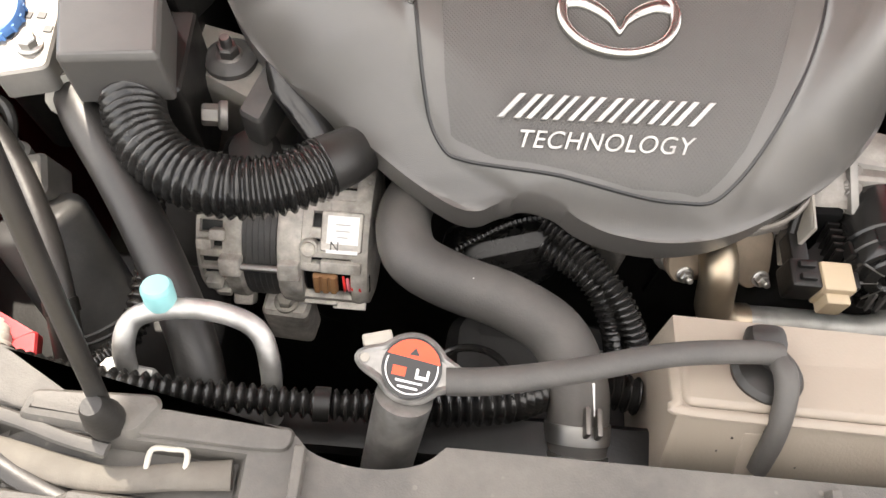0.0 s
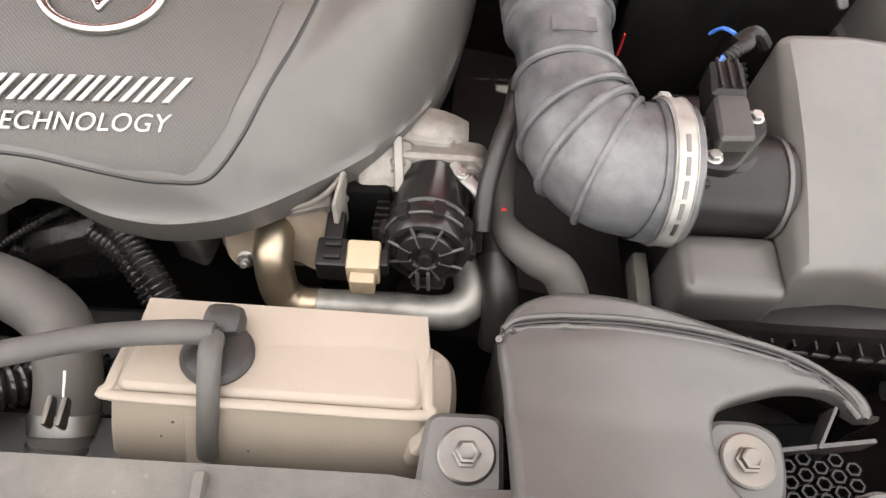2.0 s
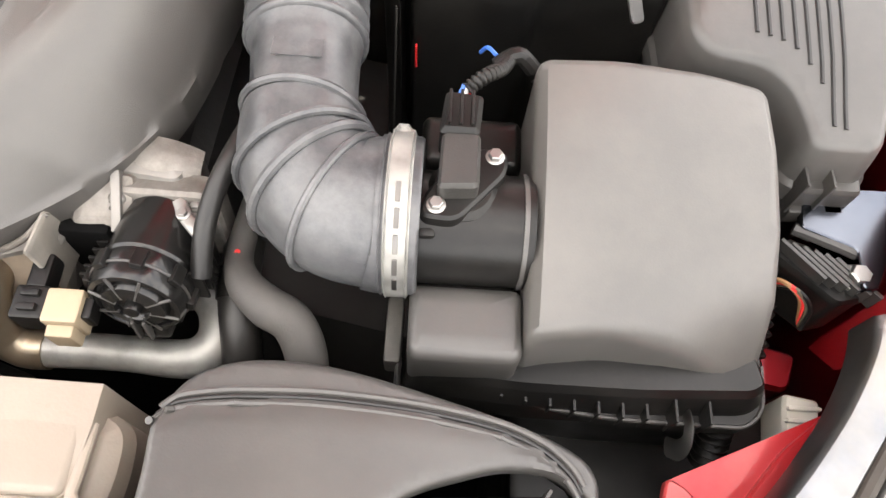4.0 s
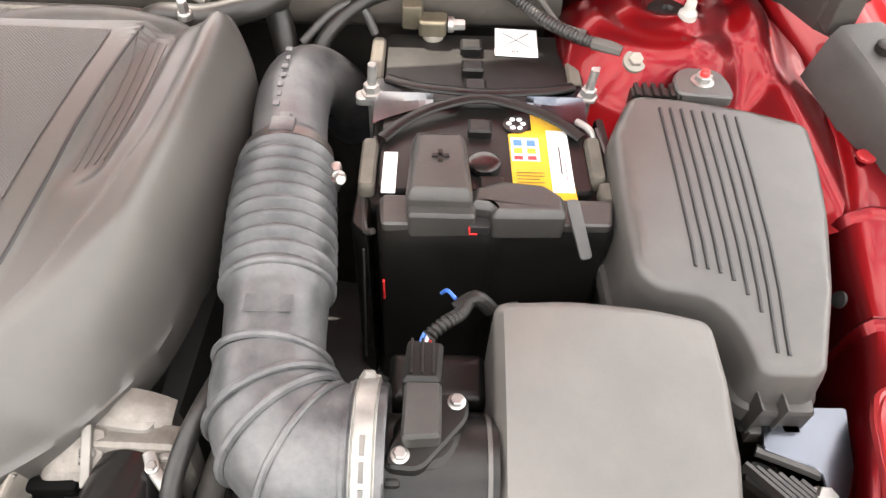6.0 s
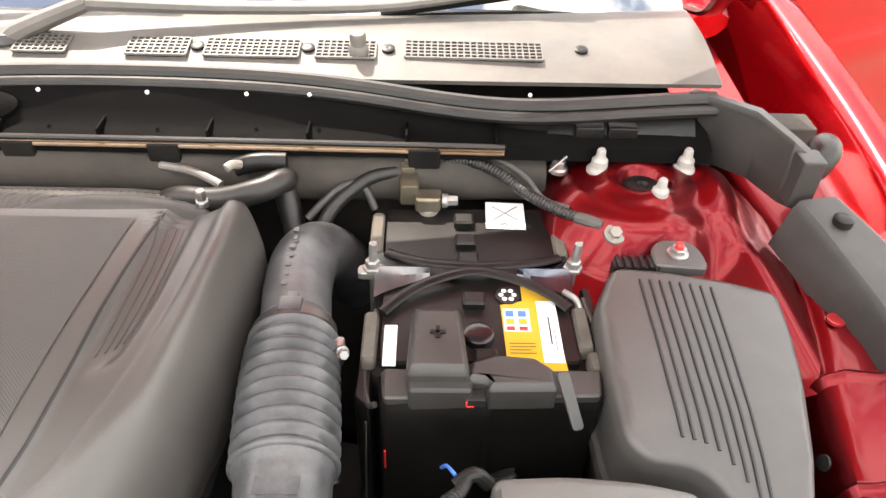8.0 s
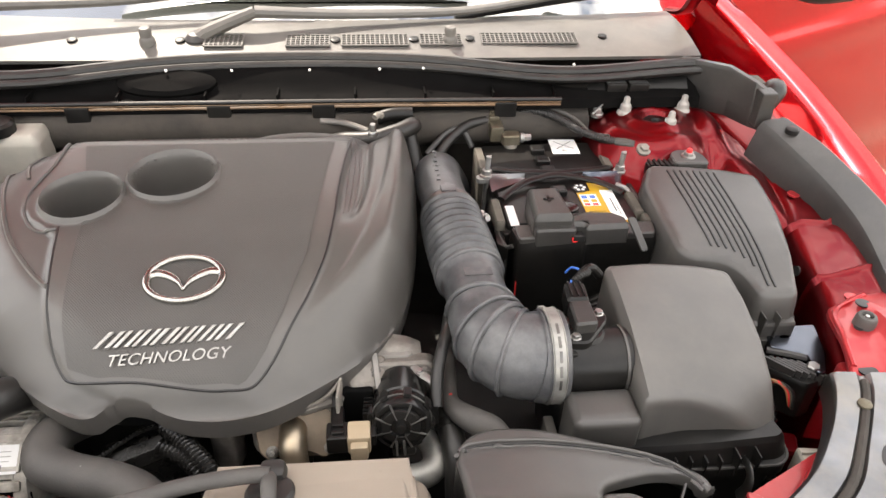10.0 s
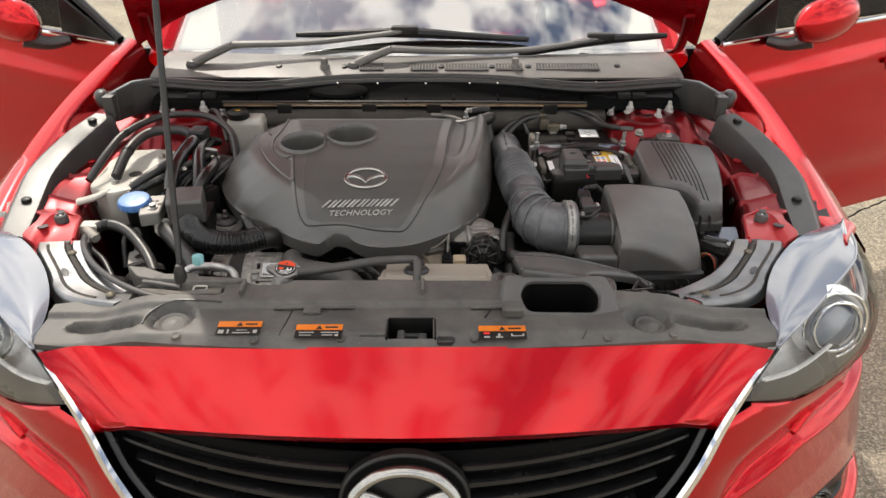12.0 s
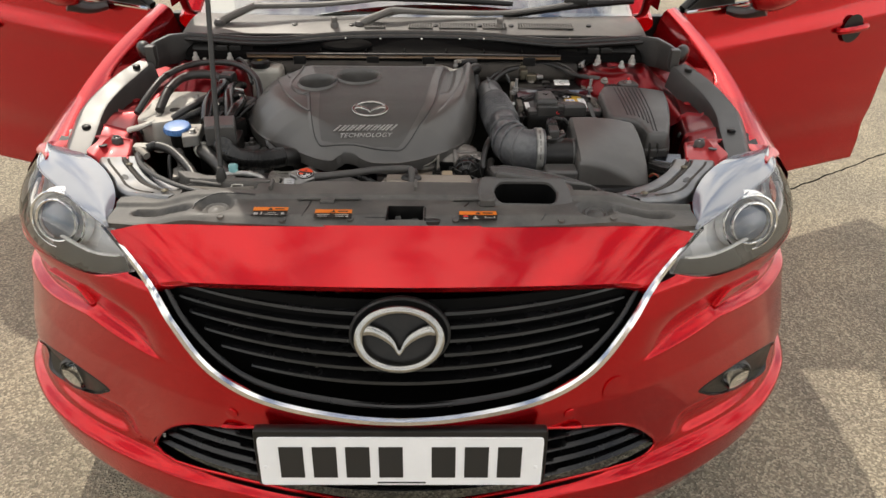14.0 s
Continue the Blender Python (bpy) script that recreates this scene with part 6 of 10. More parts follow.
def warning_label(name, x0, x1, y0, y1, z, tilt, label, marks):
    """A printed label: orange head, black field, plain marks."""
    t = thing(name, label, "label", "warning labels", at=((x0 + x1) / 2, (y0 + y1) / 2, z))
    m = pose((x0 + x1) / 2, (y0 + y1) / 2, z, tilt, 0, 0)
    w, h = (x1 - x0) / 2, (y1 - y0) / 2
    part("backing", moved(box(-w, w, -h, h, 0, 0.0006, 0), m), PLASTIC_DARK, t)
    part("orange_head", moved(box(-w, w, h * 0.15, h, 0.0006, 0.0010, 0), m), ORANGE, t)
    part("warning_triangle", moved(slab([(-0.005, h * 0.25), (0.005, h * 0.25), (0, h * 0.9)], [(0, 0.0010), (0, 0.0013)]), m), PLAIN_BLACK, t)
    part("head_bar", moved(box(w * 0.25, w * 0.8, h * 0.42, h * 0.66, 0.0010, 0.0013, 0), m), PLAIN_BLACK, t)
    for a, b, c, d, mat in marks:
        part("mark", moved(box(a * w, b * w, c * h, (c + (d - c) * 0.7) * h, 0.0006, 0.0010, 0), m), CAP_GREY if mat is LABEL_WHITE else mat, t)


warning_label("warning_label", -0.287, -0.221, 0.250, 0.280, 0.8842, 3, "orange and black warning label with pictograms on the panel",
              [(-0.9, -0.65, -0.85, -0.1, LABEL_WHITE), (-0.5, -0.42, -0.85, 0.0, LABEL_WHITE), (-0.25, 0.55, -0.82, -0.66, LABEL_WHITE), (-0.1, 0.4, -0.4, -0.28, LABEL_WHITE), (0.68, 0.85, -0.8, -0.15, LABEL_WHITE)])
warning_label("warning_label", -0.168, -0.098, 0.242, 0.272, 0.8838, 3, "orange and black warning label with rows of print on the panel",
              [(-0.85, -0.2, -0.3, -0.1, LABEL_WHITE), (-0.8, -0.3, -0.7, -0.52, LABEL_WHITE), (0.1, 0.85, -0.3, -0.1, LABEL_WHITE), (0.15, 0.6, -0.7, -0.52, LABEL_WHITE), (0.7, 0.85, -0.8, -0.4, LABEL_WHITE)])
warning_label("warning_label", 0.107, 0.178, 0.238, 0.268, 0.8834, 3, "orange and black warning label with red and white pictograms",
              [(-0.8, -0.55, -0.3, 0.05, LABEL_RED), (-0.8, -0.55, -0.85, -0.5, LABEL_WHITE), (-0.2, -0.1, -0.8, 0.0, LABEL_WHITE), (-0.3, 0.0, -0.85, -0.6, LABEL_WHITE), (0.35, 0.9, -0.62, -0.5, LABEL_WHITE), (0.35, 0.42, -0.62, -0.1, LABEL_WHITE), (0.83, 0.9, -0.62, -0.1, LABEL_WHITE)])


def air_scoop():
    """The intake snorkel that sits on the radiator cover, with its wide mouth."""
    t = thing("intake_snorkel", "black plastic intake snorkel with a wide dark mouth", "air duct")
    rear = [(0.183, 0.368), (0.183, 0.40), (0.181, 0.44), (0.179, 0.470), (0.188, 0.492), (0.206, 0.505), (0.232, 0.511), (0.266, 0.511), (0.300, 0.506), (0.336, 0.499), (0.372, 0.491), (0.405, 0.481), (0.424, 0.470), (0.431, 0.456), (0.428, 0.444)]
    hollow = [(0.418, 0.450), (0.400, 0.459), (0.372, 0.459), (0.345, 0.451), (0.324, 0.443), (0.311, 0.434), (0.305, 0.417), (0.306, 0.392), (0.320, 0.368)]
    o = curve([Vector((a, b, 0)) for a, b in rear + hollow], 5)
    ridge = [(0.1785, 0.468), (0.186, 0.475), (0.20, 0.479), (0.22, 0.482), (0.26, 0.485), (0.30, 0.485), (0.335, 0.483), (0.37, 0.478), (0.395, 0.469), (0.411, 0.457), (0.418, 0.446)]
    rx, ry = [p[0] for p in ridge], [p[1] for p in ridge]

    def z(x, y):
        base = table(x, [0.18, 0.22, 0.26, 0.30, 0.335, 0.37, 0.41], [0.885, 0.880, 0.874, 0.866, 0.858, 0.850, 0.842])
        past = y - table(x, rx, ry)
        if past > 0:
            return base - 0.002 - 0.10 * past
        return base + table(y, [0.36, 0.37, 0.395, 0.42, 0.45, 0.485], [0.038, 0.036, 0.024, 0.013, 0.006, 0.0]) + 0.0015 * smoothstep(-past / 0.006)

    body = slab(o, [(0, lambda x, y: z(x, y) - 0.016), (0, lambda x, y: z(x, y) - 0.006), (0.0016, lambda x, y: z(x, y) - 0.0018), (0.005, z)], grid=0.007)
    part("body", body, PLASTIC_SMOOTH, t, "smooth dusty top of the duct", smooth=50)
    # moulded bead and shadow gap where the two halves of the duct meet
    line = curve([Vector((x, y, 0)) for x, y in ridge], 6)
    for off, r, mat, name in ((0.0, 0.0022, PLASTIC_SMOOTH, "bead"), (0.0042, 0.0013, PLAIN_BLACK, "seam"), (0.0085, 0.0022, PLASTIC_SMOOTH, "bead")):
        part(name, tube([Vector((p.x + off * 0.35, p.y + off, z(p.x, p.y + off) + 0.0004)) for p in line], r, 1, 8), mat, t)
    edge = inset(o, 0.0015)
    # Darker than the duct's top: the rim's shade is in the wall's colour.
    part("rear_wall", sheet([[Vector((p.x, p.y, z(p.x, p.y) - 0.012)), Vector((p.x, p.y + 0.001, z(p.x, p.y) - 0.04)), Vector((p.x, p.y - 0.004, 0.76))] for p in edge[8:72]], 0.002), PLASTIC_DARK, t, "wall under the rim, coloured dark for shade", smooth=60)
    # hood round the mouth, which opens forwards and up
    outer = rounded([(0.142, 0.292), (0.338, 0.292), (0.334, 0.345), (0.322, 0.378), (0.152, 0.378), (0.146, 0.345)], 0.012)
    inner = rounded([(0.186, 0.306), (0.296, 0.305), (0.304, 0.340), (0.290, 0.362), (0.190, 0.362), (0.176, 0.340)], 0.014)
    hz = lambda x, y: table(y, [0.29, 0.305, 0.34, 0.38], [0.880, 0.884, 0.896, 0.912]) - 0.05 * max(0, x - 0.27)
    rings = [[Vector((p.x, p.y, 0.860)) for p in outer], [Vector((p.x, p.y, hz(p.x, p.y) - 0.006)) for p in outer], [Vector((p.x, p.y, hz(p.x, p.y))) for p in inset(outer, 0.005)],
             [Vector((p.x, p.y, hz(p.x, p.y) + 0.002)) for p in inset(inner, -0.004)], [Vector((p.x, p.y, hz(p.x, p.y) - 0.001)) for p in inner], [Vector((p.x, p.y, hz(p.x, p.y) - 0.006)) for p in inner]]
    # The mouth's inner shade is put into the liner's black colour.
    part("mouth_liner", loft([[Vector((p.x, p.y, hz(p.x, p.y) - 0.004)) for p in inner], [Vector((p.x, p.y + 0.012, 0.845)) for p in inset(inner, 0.003)], [Vector((p.x, p.y + 0.02, 0.79)) for p in inset(inner, 0.006)], [Vector((p.x, p.y + 0.02, 0.788)) for p in inset(inner, 0.02)]], cap=False), VOID, t, "inside of the mouth, coloured black for its shade")
    part("mouth_hood", loft(rings, cap=False), PLASTIC_SMOOTH, t, "hood round the dark open mouth", smooth=40)
    part("plug", slab(rounded([(0.146, 0.289), (0.178, 0.289), (0.178, 0.314), (0.146, 0.314)], 0.007), [(0, 0.885), (0, 0.897), (0.003, 0.900)]), RUBBER, t, "rubber plug at the snorkel's foot")
    part("ear", slab(rounded([(0.132, 0.374), (0.182, 0.374), (0.182, 0.424), (0.138, 0.424)], 0.010), [(0, 0.862), (0, 0.880), (0.003, 0.883)]), PLASTIC_SMOOTH, t, "flat ear round the bolt")
    part("ear", slab(rounded([(0.296, 0.384), (0.345, 0.382), (0.350, 0.404), (0.350, 0.424), (0.336, 0.432), (0.306, 0.432)], 0.010), [(0, 0.84), (0, 0.866), (0.003, 0.869)]), PLASTIC_SMOOTH, t, "flat ear round the bolt")
    for x, y, zz in ((0.161, 0.400, 0.883), (0.326, 0.408, 0.869)):
        bolt_ = part("washer_bolt", merge(lathe([(0.0165, -0.001), (0.0165, 0.0018), (0.0150, 0.0028), (0.0085, 0.0022)], (x, y, zz), (0, 0, 1), 32), lathe([(0.0082, 0), (0.0082, 0.0018), (0.0066, 0.0026), (0.0066, 0.0066), (0.0052, 0.0072), (0.0036, 0.0064)], (x, y, zz + 0.002), (0, 0, 1), 6)), ZINC, t, "plated bolt on a broad washer")
    # Black slab added for the shade below the snorkel's end.
    part("throat_shade", slab(rounded([(0.308, 0.412), (0.360, 0.404), (0.412, 0.418), (0.410, 0.452), (0.33, 0.448)], 0.006), [(0, 0.76), (0, 0.806), (0.002, 0.808)]), VOID, t)
    part("blade", moved(box(-0.042, 0.040, -0.0016, 0.0016, -0.02, 0.0, 0.0008), pose(0.383, 0.425, 0.846, 0, 0, 8)), PLASTIC, t)
    part("blade", moved(box(-0.016, 0.016, -0.0012, 0.0012, -0.02, 0.0, 0.0006), pose(0.392, 0.437, 0.848, 0, 0, 58)), PLASTIC, t)
    # open mesh of six-sided cells below the snorkel's end
    cell = [(0.0052 * math.cos(k * math.pi / 3), 0.0046 * math.sin(k * math.pi / 3)) for k in range(6)]
    for k in range(7):
        for j in range(3):
            x, y = 0.345 + 0.0105 * k, 0.394 + 0.0100 * j + 0.005 * (k % 2)
            ring = [[Vector((x + a * f, y + b * f, zz)) for a, b in cell] for f, zz in ((1.0, 0.828), (1.0, 0.838), (0.72, 0.838), (0.72, 0.828))]
            part("mesh_cell", loft(ring, cap=False), PLASTIC_DARK, t)
    part("side_shelf", slab(rounded([(0.344, 0.352), (0.420, 0.356), (0.428, 0.392), (0.408, 0.398), (0.380, 0.388), (0.346, 0.386)], 0.006), [(0, 0.83), (0, 0.856), (0.002, 0.858)]), PLASTIC_SMOOTH, t, "grey shelf beside the bolt")
    part("shelf_clip", merge(box(0.378, 0.402, 0.368, 0.388, 0.856, 0.868, 0.003), box(0.384, 0.396, 0.372, 0.384, 0.866, 0.873, 0.002)), PLASTIC, t)


air_scoop()


def prop_rod():
    t = thing("bonnet_prop_rod", "black steel rod propping the bonnet open", "prop rod", at=(-0.379, 0.386, 0.888))
    # leans outwards and back as it rises
    part("rod", tube([(-0.3760, 0.383, 0.880), (-0.3780, 0.402, 0.93), (-0.383, 0.458, 1.08), (-0.392, 0.60, 1.47), (-0.404, 0.785, 1.975)], 0.0052, 6, 12), RUBBER_DARK, t)
    part("grommet", lathe([(0.0105, -0.004), (0.0105, 0.006), (0.0075, 0.020), (0.0055, 0.024)], (-0.376, 0.387, 0.896), (0, 0.05, 1), 18), RUBBER_DARK, t)


prop_rod()


# ---- engine and its cover ----
COVER_EDGE = [(-0.375, 0.955), (-0.420, 0.900), (-0.425, 0.83), (-0.405, 0.765), (-0.372, 0.708), (-0.335, 0.668), (-0.298, 0.643), (-0.262, 0.612), (-0.225, 0.583), (-0.190, 0.564), (-0.163, 0.568), (-0.145, 0.5695), (-0.124, 0.5665), (-0.105, 0.560),
              (-0.080, 0.554), (-0.045, 0.551), (0.0, 0.561), (0.05, 0.590), (0.098, 0.628), (0.135, 0.678), (0.154, 0.74), (0.167, 0.82), (0.173, 0.92), (0.172, 0.971), (0.155, 0.987), (0.118, 0.974), (0.0, 0.966), (-0.15, 0.966), (-0.30, 0.968)]
PANEL = [(-0.250, 0.774), (-0.246, 0.75), (-0.238, 0.70), (-0.225, 0.635), (-0.211, 0.603), (-0.187, 0.587), (-0.125, 0.577), (-0.040, 0.570), (-0.004, 0.585), (0.030, 0.640), (0.052, 0.70), (0.062, 0.76), (0.069, 0.85), (0.076, 0.91), (0.085, 0.962)]
CUPS = ((-0.238, 0.829, 0.044, 0.046), (-0.139, 0.873, 0.051, 0.052))


def cover_top(y):
    heights = [table(y + d, [0.550, 0.558, 0.567, 0.585, 0.607, 0.64, 0.675, 0.74, 0.82, 0.96, 0.99], [0.858, 0.870, 0.885, 0.901, 0.913, 0.927, 0.937, 0.948, 0.955, 0.961, 0.955]) for d in (-0.012, -0.008, -0.004, 0, 0.004, 0.008, 0.012)]
    return sum(heights) / len(heights)


COVER_C = Vector((-0.125, 0.775))
COVER_LINE = [Vector((p.x, p.y)) for p in curve([(x, y, 0) for x, y in COVER_EDGE], 9, True)]
LEFT_Y = [0.553, 0.566, 0.583, 0.612, 0.643, 0.668, 0.708, 0.765, 0.83, 0.90, 0.955, 0.985]
LEFT_X = [-0.120, -0.187, -0.225, -0.262, -0.298, -0.335, -0.372, -0.405, -0.425, -0.420, -0.385, -0.36]
FRONT_X = [-0.298, -0.262, -0.225, -0.187, -0.160, -0.145, -0.120, -0.105, -0.080, -0.040, 0.0, 0.05, 0.098, 0.138]
FRONT_Y = [0.643, 0.612, 0.583, 0.567, 0.562, 0.559, 0.556, 0.555, 0.554, 0.553, 0.561, 0.590, 0.628, 0.678]
STEP_Y = [0.571, 0.59, 0.63, 0.70, 0.76, 0.79, 0.81, 0.85, 0.885, 0.91, 0.965]
STEP_L = [-0.150, -0.194, -0.225, -0.239, -0.249, -0.285, -0.298, -0.303, -0.299, -0.294, -0.292]
STEP_R = [-0.004, 0.003, 0.025, 0.052, 0.062, 0.0645, 0.066, 0.069, 0.073, 0.077, 0.086]
RIGHT_Y = [0.551, 0.561, 0.590, 0.628, 0.68, 0.75, 0.83, 0.93, 0.985]
RIGHT_X = [-0.045, 0.0, 0.05, 0.098, 0.136, 0.157, 0.168, 0.174, 0.174]


def cover_z(x, y):
    """Height of the cover over a place."""
    top = cover_top(y)
    rim = min(top - 0.002, table(y, [0.55, 0.65, 0.80, 0.97], [0.858, 0.862, 0.870, 0.890]))
    dl, dr = x - table(y, LEFT_Y, LEFT_X), table(y, RIGHT_Y, RIGHT_X) - x
    wl = math.sqrt(smoothstep(dl / 0.10)) if dl > 0 else 0.0
    wr = math.sqrt(smoothstep(dr / table(y, [0.6, 0.75, 0.95], [0.08, 0.036, 0.022]))) if dr > 0 else 0.0
    df = y - table(x, FRONT_X, FRONT_Y)
    wf = math.sqrt(smoothstep(df / 0.024)) if df > 0 else 0.0
    z = rim + (top - rim) * min(wl, wr, wf)
    # the middle panel stands proud of the shoulders
    z -= 0.0048 * smoothstep((table(y, STEP_Y, STEP_L) - x) / 0.007) * min(wl, wf)
    z -= 0.0040 * smoothstep((x - table(y, STEP_Y, STEP_R)) / 0.007) * min(wr, wf)
    # rounded ridge along the intake side, highest at the back
    if dr > 0:
        z += 0.012 * math.exp(-((dr - 0.024) / 0.016) ** 2) * smoothstep((y - 0.66) / 0.26)
        z -= 0.010 * smoothstep((y - 0.966) / 0.02) ** 2 * smoothstep((x - 0.10) / 0.03)
    # swept hollow beside the middle panel
    if x > 0.03:
        z -= 0.007 * math.exp(-((x - 0.092 - 0.12 * (y - 0.85)) / 0.013) ** 2) * smoothstep((y - 0.76) / 0.06)
    # creased wing beside the panel and the low shoulder step outside it
    if x > 0.05:
        wing = table(y, [0.768, 0.80, 0.855, 0.90, 0.962], [0.070, 0.091, 0.103, 0.107, 0.110])
        z -= 0.0045 * (1 - smoothstep((x - wing) / 0.006)) * smoothstep((x - table(y, STEP_Y, STEP_R)) / 0.006) * smoothstep((y - 0.765) / 0.05)
        bead = table(y, [0.668, 0.702, 0.758, 0.834, 0.90, 0.968], [0.056, 0.076, 0.098, 0.119, 0.130, 0.137])
        z += 0.0040 * smoothstep((x - bead) / 0.007) * smoothstep((y - 0.66) / 0.05) * min(1.0, max(0.0, dr / 0.03))
    for cx, cy, a, b in CUPS:
        r = math.hypot((x - cx) / a, (y - cy) / b)
        z += 0.0035 * math.exp(-((r - 1.08) / 0.05) ** 2)
    return z


def engine_cover():
    t = thing("engine_cover", "grey-black plastic engine cover with chrome badge and two round cups", "engine cover", at=(-0.125, 0.775, 0.86))
    bm = bmesh.new()
    n, rings = len(COVER_LINE), 110
    rows = []
    for k in range(rings + 1):
        s = 1 - (k / rings) * 0.995
        row = []
        for o in COVER_LINE:
            q = COVER_C + (o - COVER_C) * s
            row.append(bm.verts.new((q.x, q.y, cover_z(q.x, q.y))))
        rows.append(row)
    skirt = [bm.verts.new((v.co.x * 0.995, v.co.y + 0.003, v.co.z - 0.028)) for v in rows[0]]
    rows.insert(0, skirt)
    for a, b in zip(rows, rows[1:]):
        for i in range(n):
            j = (i + 1) % n
            c = (a[i].co + b[j].co) / 2
            if any(math.hypot((c.x - p) / u, (c.y - q) / v) < 1.02 for p, q, u, v in CUPS):
                continue
            f = bm.faces.new((a[i], a[j], b[j], b[i]))
    bm.faces.new(rows[-1])
    bmesh.ops.delete(bm, geom=[q for q in bm.verts if not q.link_faces], context="VERTS")
    shell = part("shell", bm, COVER, t, smooth=40)
    # inlaid twill panel with straight edges
    rows = []
    for k in range(121):
        y = 0.573 + (0.952 - 0.573) * k / 120
        x0 = table(y, [0.573, 0.580, 0.586, 0.60, 0.632, 0.68, 0.74, 0.80, 0.952], [-0.075, -0.130, -0.172, -0.202, -0.210, -0.216, -0.222, -0.227, -0.268])
        x1 = table(y, [0.568, 0.575, 0.585, 0.60, 0.64, 0.72, 0.80, 0.90, 0.952], [-0.045, -0.025, -0.014, -0.003, 0.014, 0.036, 0.044, 0.055, 0.062])
        rows.append([Vector((x0 + (x1 - x0) * i / 60, y, cover_z(x0 + (x1 - x0) * i / 60, y) + 0.0010)) for i in range(61)])
    inlay = sheet(rows)
    bmesh.ops.delete(inlay, geom=[f for f in inlay.faces if any(math.hypot((f.calc_center_median().x - p) / u, (f.calc_center_median().y - q) / v) < 1.06 for p, q, u, v in CUPS)], context="FACES")
    part("twill_panel", inlay, TWILL, shell, "darker panel with fine twill relief", smooth=40)

    def on(x, y, up=0.0):
        return Vector((x, y, cover_z(x, y) + up))

    def line(pts, r, mat, name, up, label=""):
        c = [on(p.x, p.y, up) for p in curve([(x, y, 0) for x, y in pts], 8)]
        part(name, tube(c, r, 1, 6), mat, shell, label)

    line(PANEL, 0.0017, PLAIN_BLACK, "seam", -0.0008)
    line([(-0.251, 0.770), (-0.262, 0.768), (-0.282, 0.778), (-0.298, 0.805), (-0.304, 0.840), (-0.299, 0.878), (-0.294, 0.91), (-0.292, 0.962)], 0.0022, COVER, "ridge", 0.0006)
    line([(-0.358, 0.962), (-0.352, 0.90), (-0.335, 0.84), (-0.303, 0.765), (-0.266, 0.712), (-0.236, 0.680)], 0.0028, COVER, "ridge", 0.0008)
    line([(-0.325, 0.966), (-0.330, 0.92), (-0.318, 0.88)], 0.0024, COVER, "ridge", 0.0006)
    for k in range(4):
        line([(0.103 - 0.006 * k, 0.955), (0.101 - 0.006 * k, 0.90), (0.097 - 0.006 * k, 0.850), (0.090 - 0.005 * k, 0.815 - 0.006 * k)], 0.0007, COVER, "groove", 0.0003)
    part("rear_bolt", bolt((0.115, 0.985, 0.955), 0.005, 0.012), STEEL, shell)
    for cx, cy, a, b in CUPS:
        rings = []
        for g, dz in ((1.17, -0.0015), (1.13, 0.0016), (1.07, 0.0038), (1.02, 0.0030), (0.985, -0.001), (0.95, -0.010), (0.90, -0.046), (0.84, -0.054), (0.02, -0.055)):
            rings.append([on(cx + a * g * math.cos(k * math.pi / 24), cy + b * g * math.sin(k * math.pi / 24)) + Vector((0, 0, dz)) for k in range(48)])
        part("cup", loft(rings, cap=False), COVER, shell, "round cup sunk into the cover", smooth=50)
    # badge and lettering lie in the slope of the panel
    slope = math.degrees(math.atan2(cover_top(0.71) - cover_top(0.65), 0.06))
    oval_badge(t, pose(-0.094, 0.682, cover_top(0.682) + 0.001, slope, 0, 1.5), 0.044, 0.034, bar=0.125)
    s2 = math.degrees(math.atan2(cover_top(0.625) - cover_top(0.59), 0.035))
    m = pose(-0.095, 0.6145, cover_top(0.6145) + 0.0025, s2, 0, 2.6)
    word = new("maker_word")
    word.parent = t
    word["label"] = "raised silver maker's word as slanted plain strokes"
    x = -0.072
    for k, w in enumerate((0.018, 0.017, 0.016, 0.018, 0.016, 0.016, 0.008, 0.018)):
        h, sh = 0.0085, 0.0075
        c = x + w / 2
        bars = []
        for a, b in (((-0.46, -0.20), (0.16, 0.42)) if w > 0.01 else ((-0.25, 0.25),)):
            bars.append(slab([(c + w * a - sh, -h), (c + w * b - sh, -h), (c + w * b + sh, h), (c + w * a + sh, h)], [(0, 0), (0, 0.0016), (0.0005, 0.0021)]))
        bm = merge(*bars)
        part("letter_block", moved(bm, m), ALU, word)
        x += w + 0.0012
    part("lettering", letters("TECHNOLOGY", 0.0168, pose(-0.100, 0.5945, cover_top(0.5945) + 0.0022, s2 + 4, 0, 2.6), 0.0009, 0.28, 1.06), ALU, t, "raised silver lettering")


engine_cover()


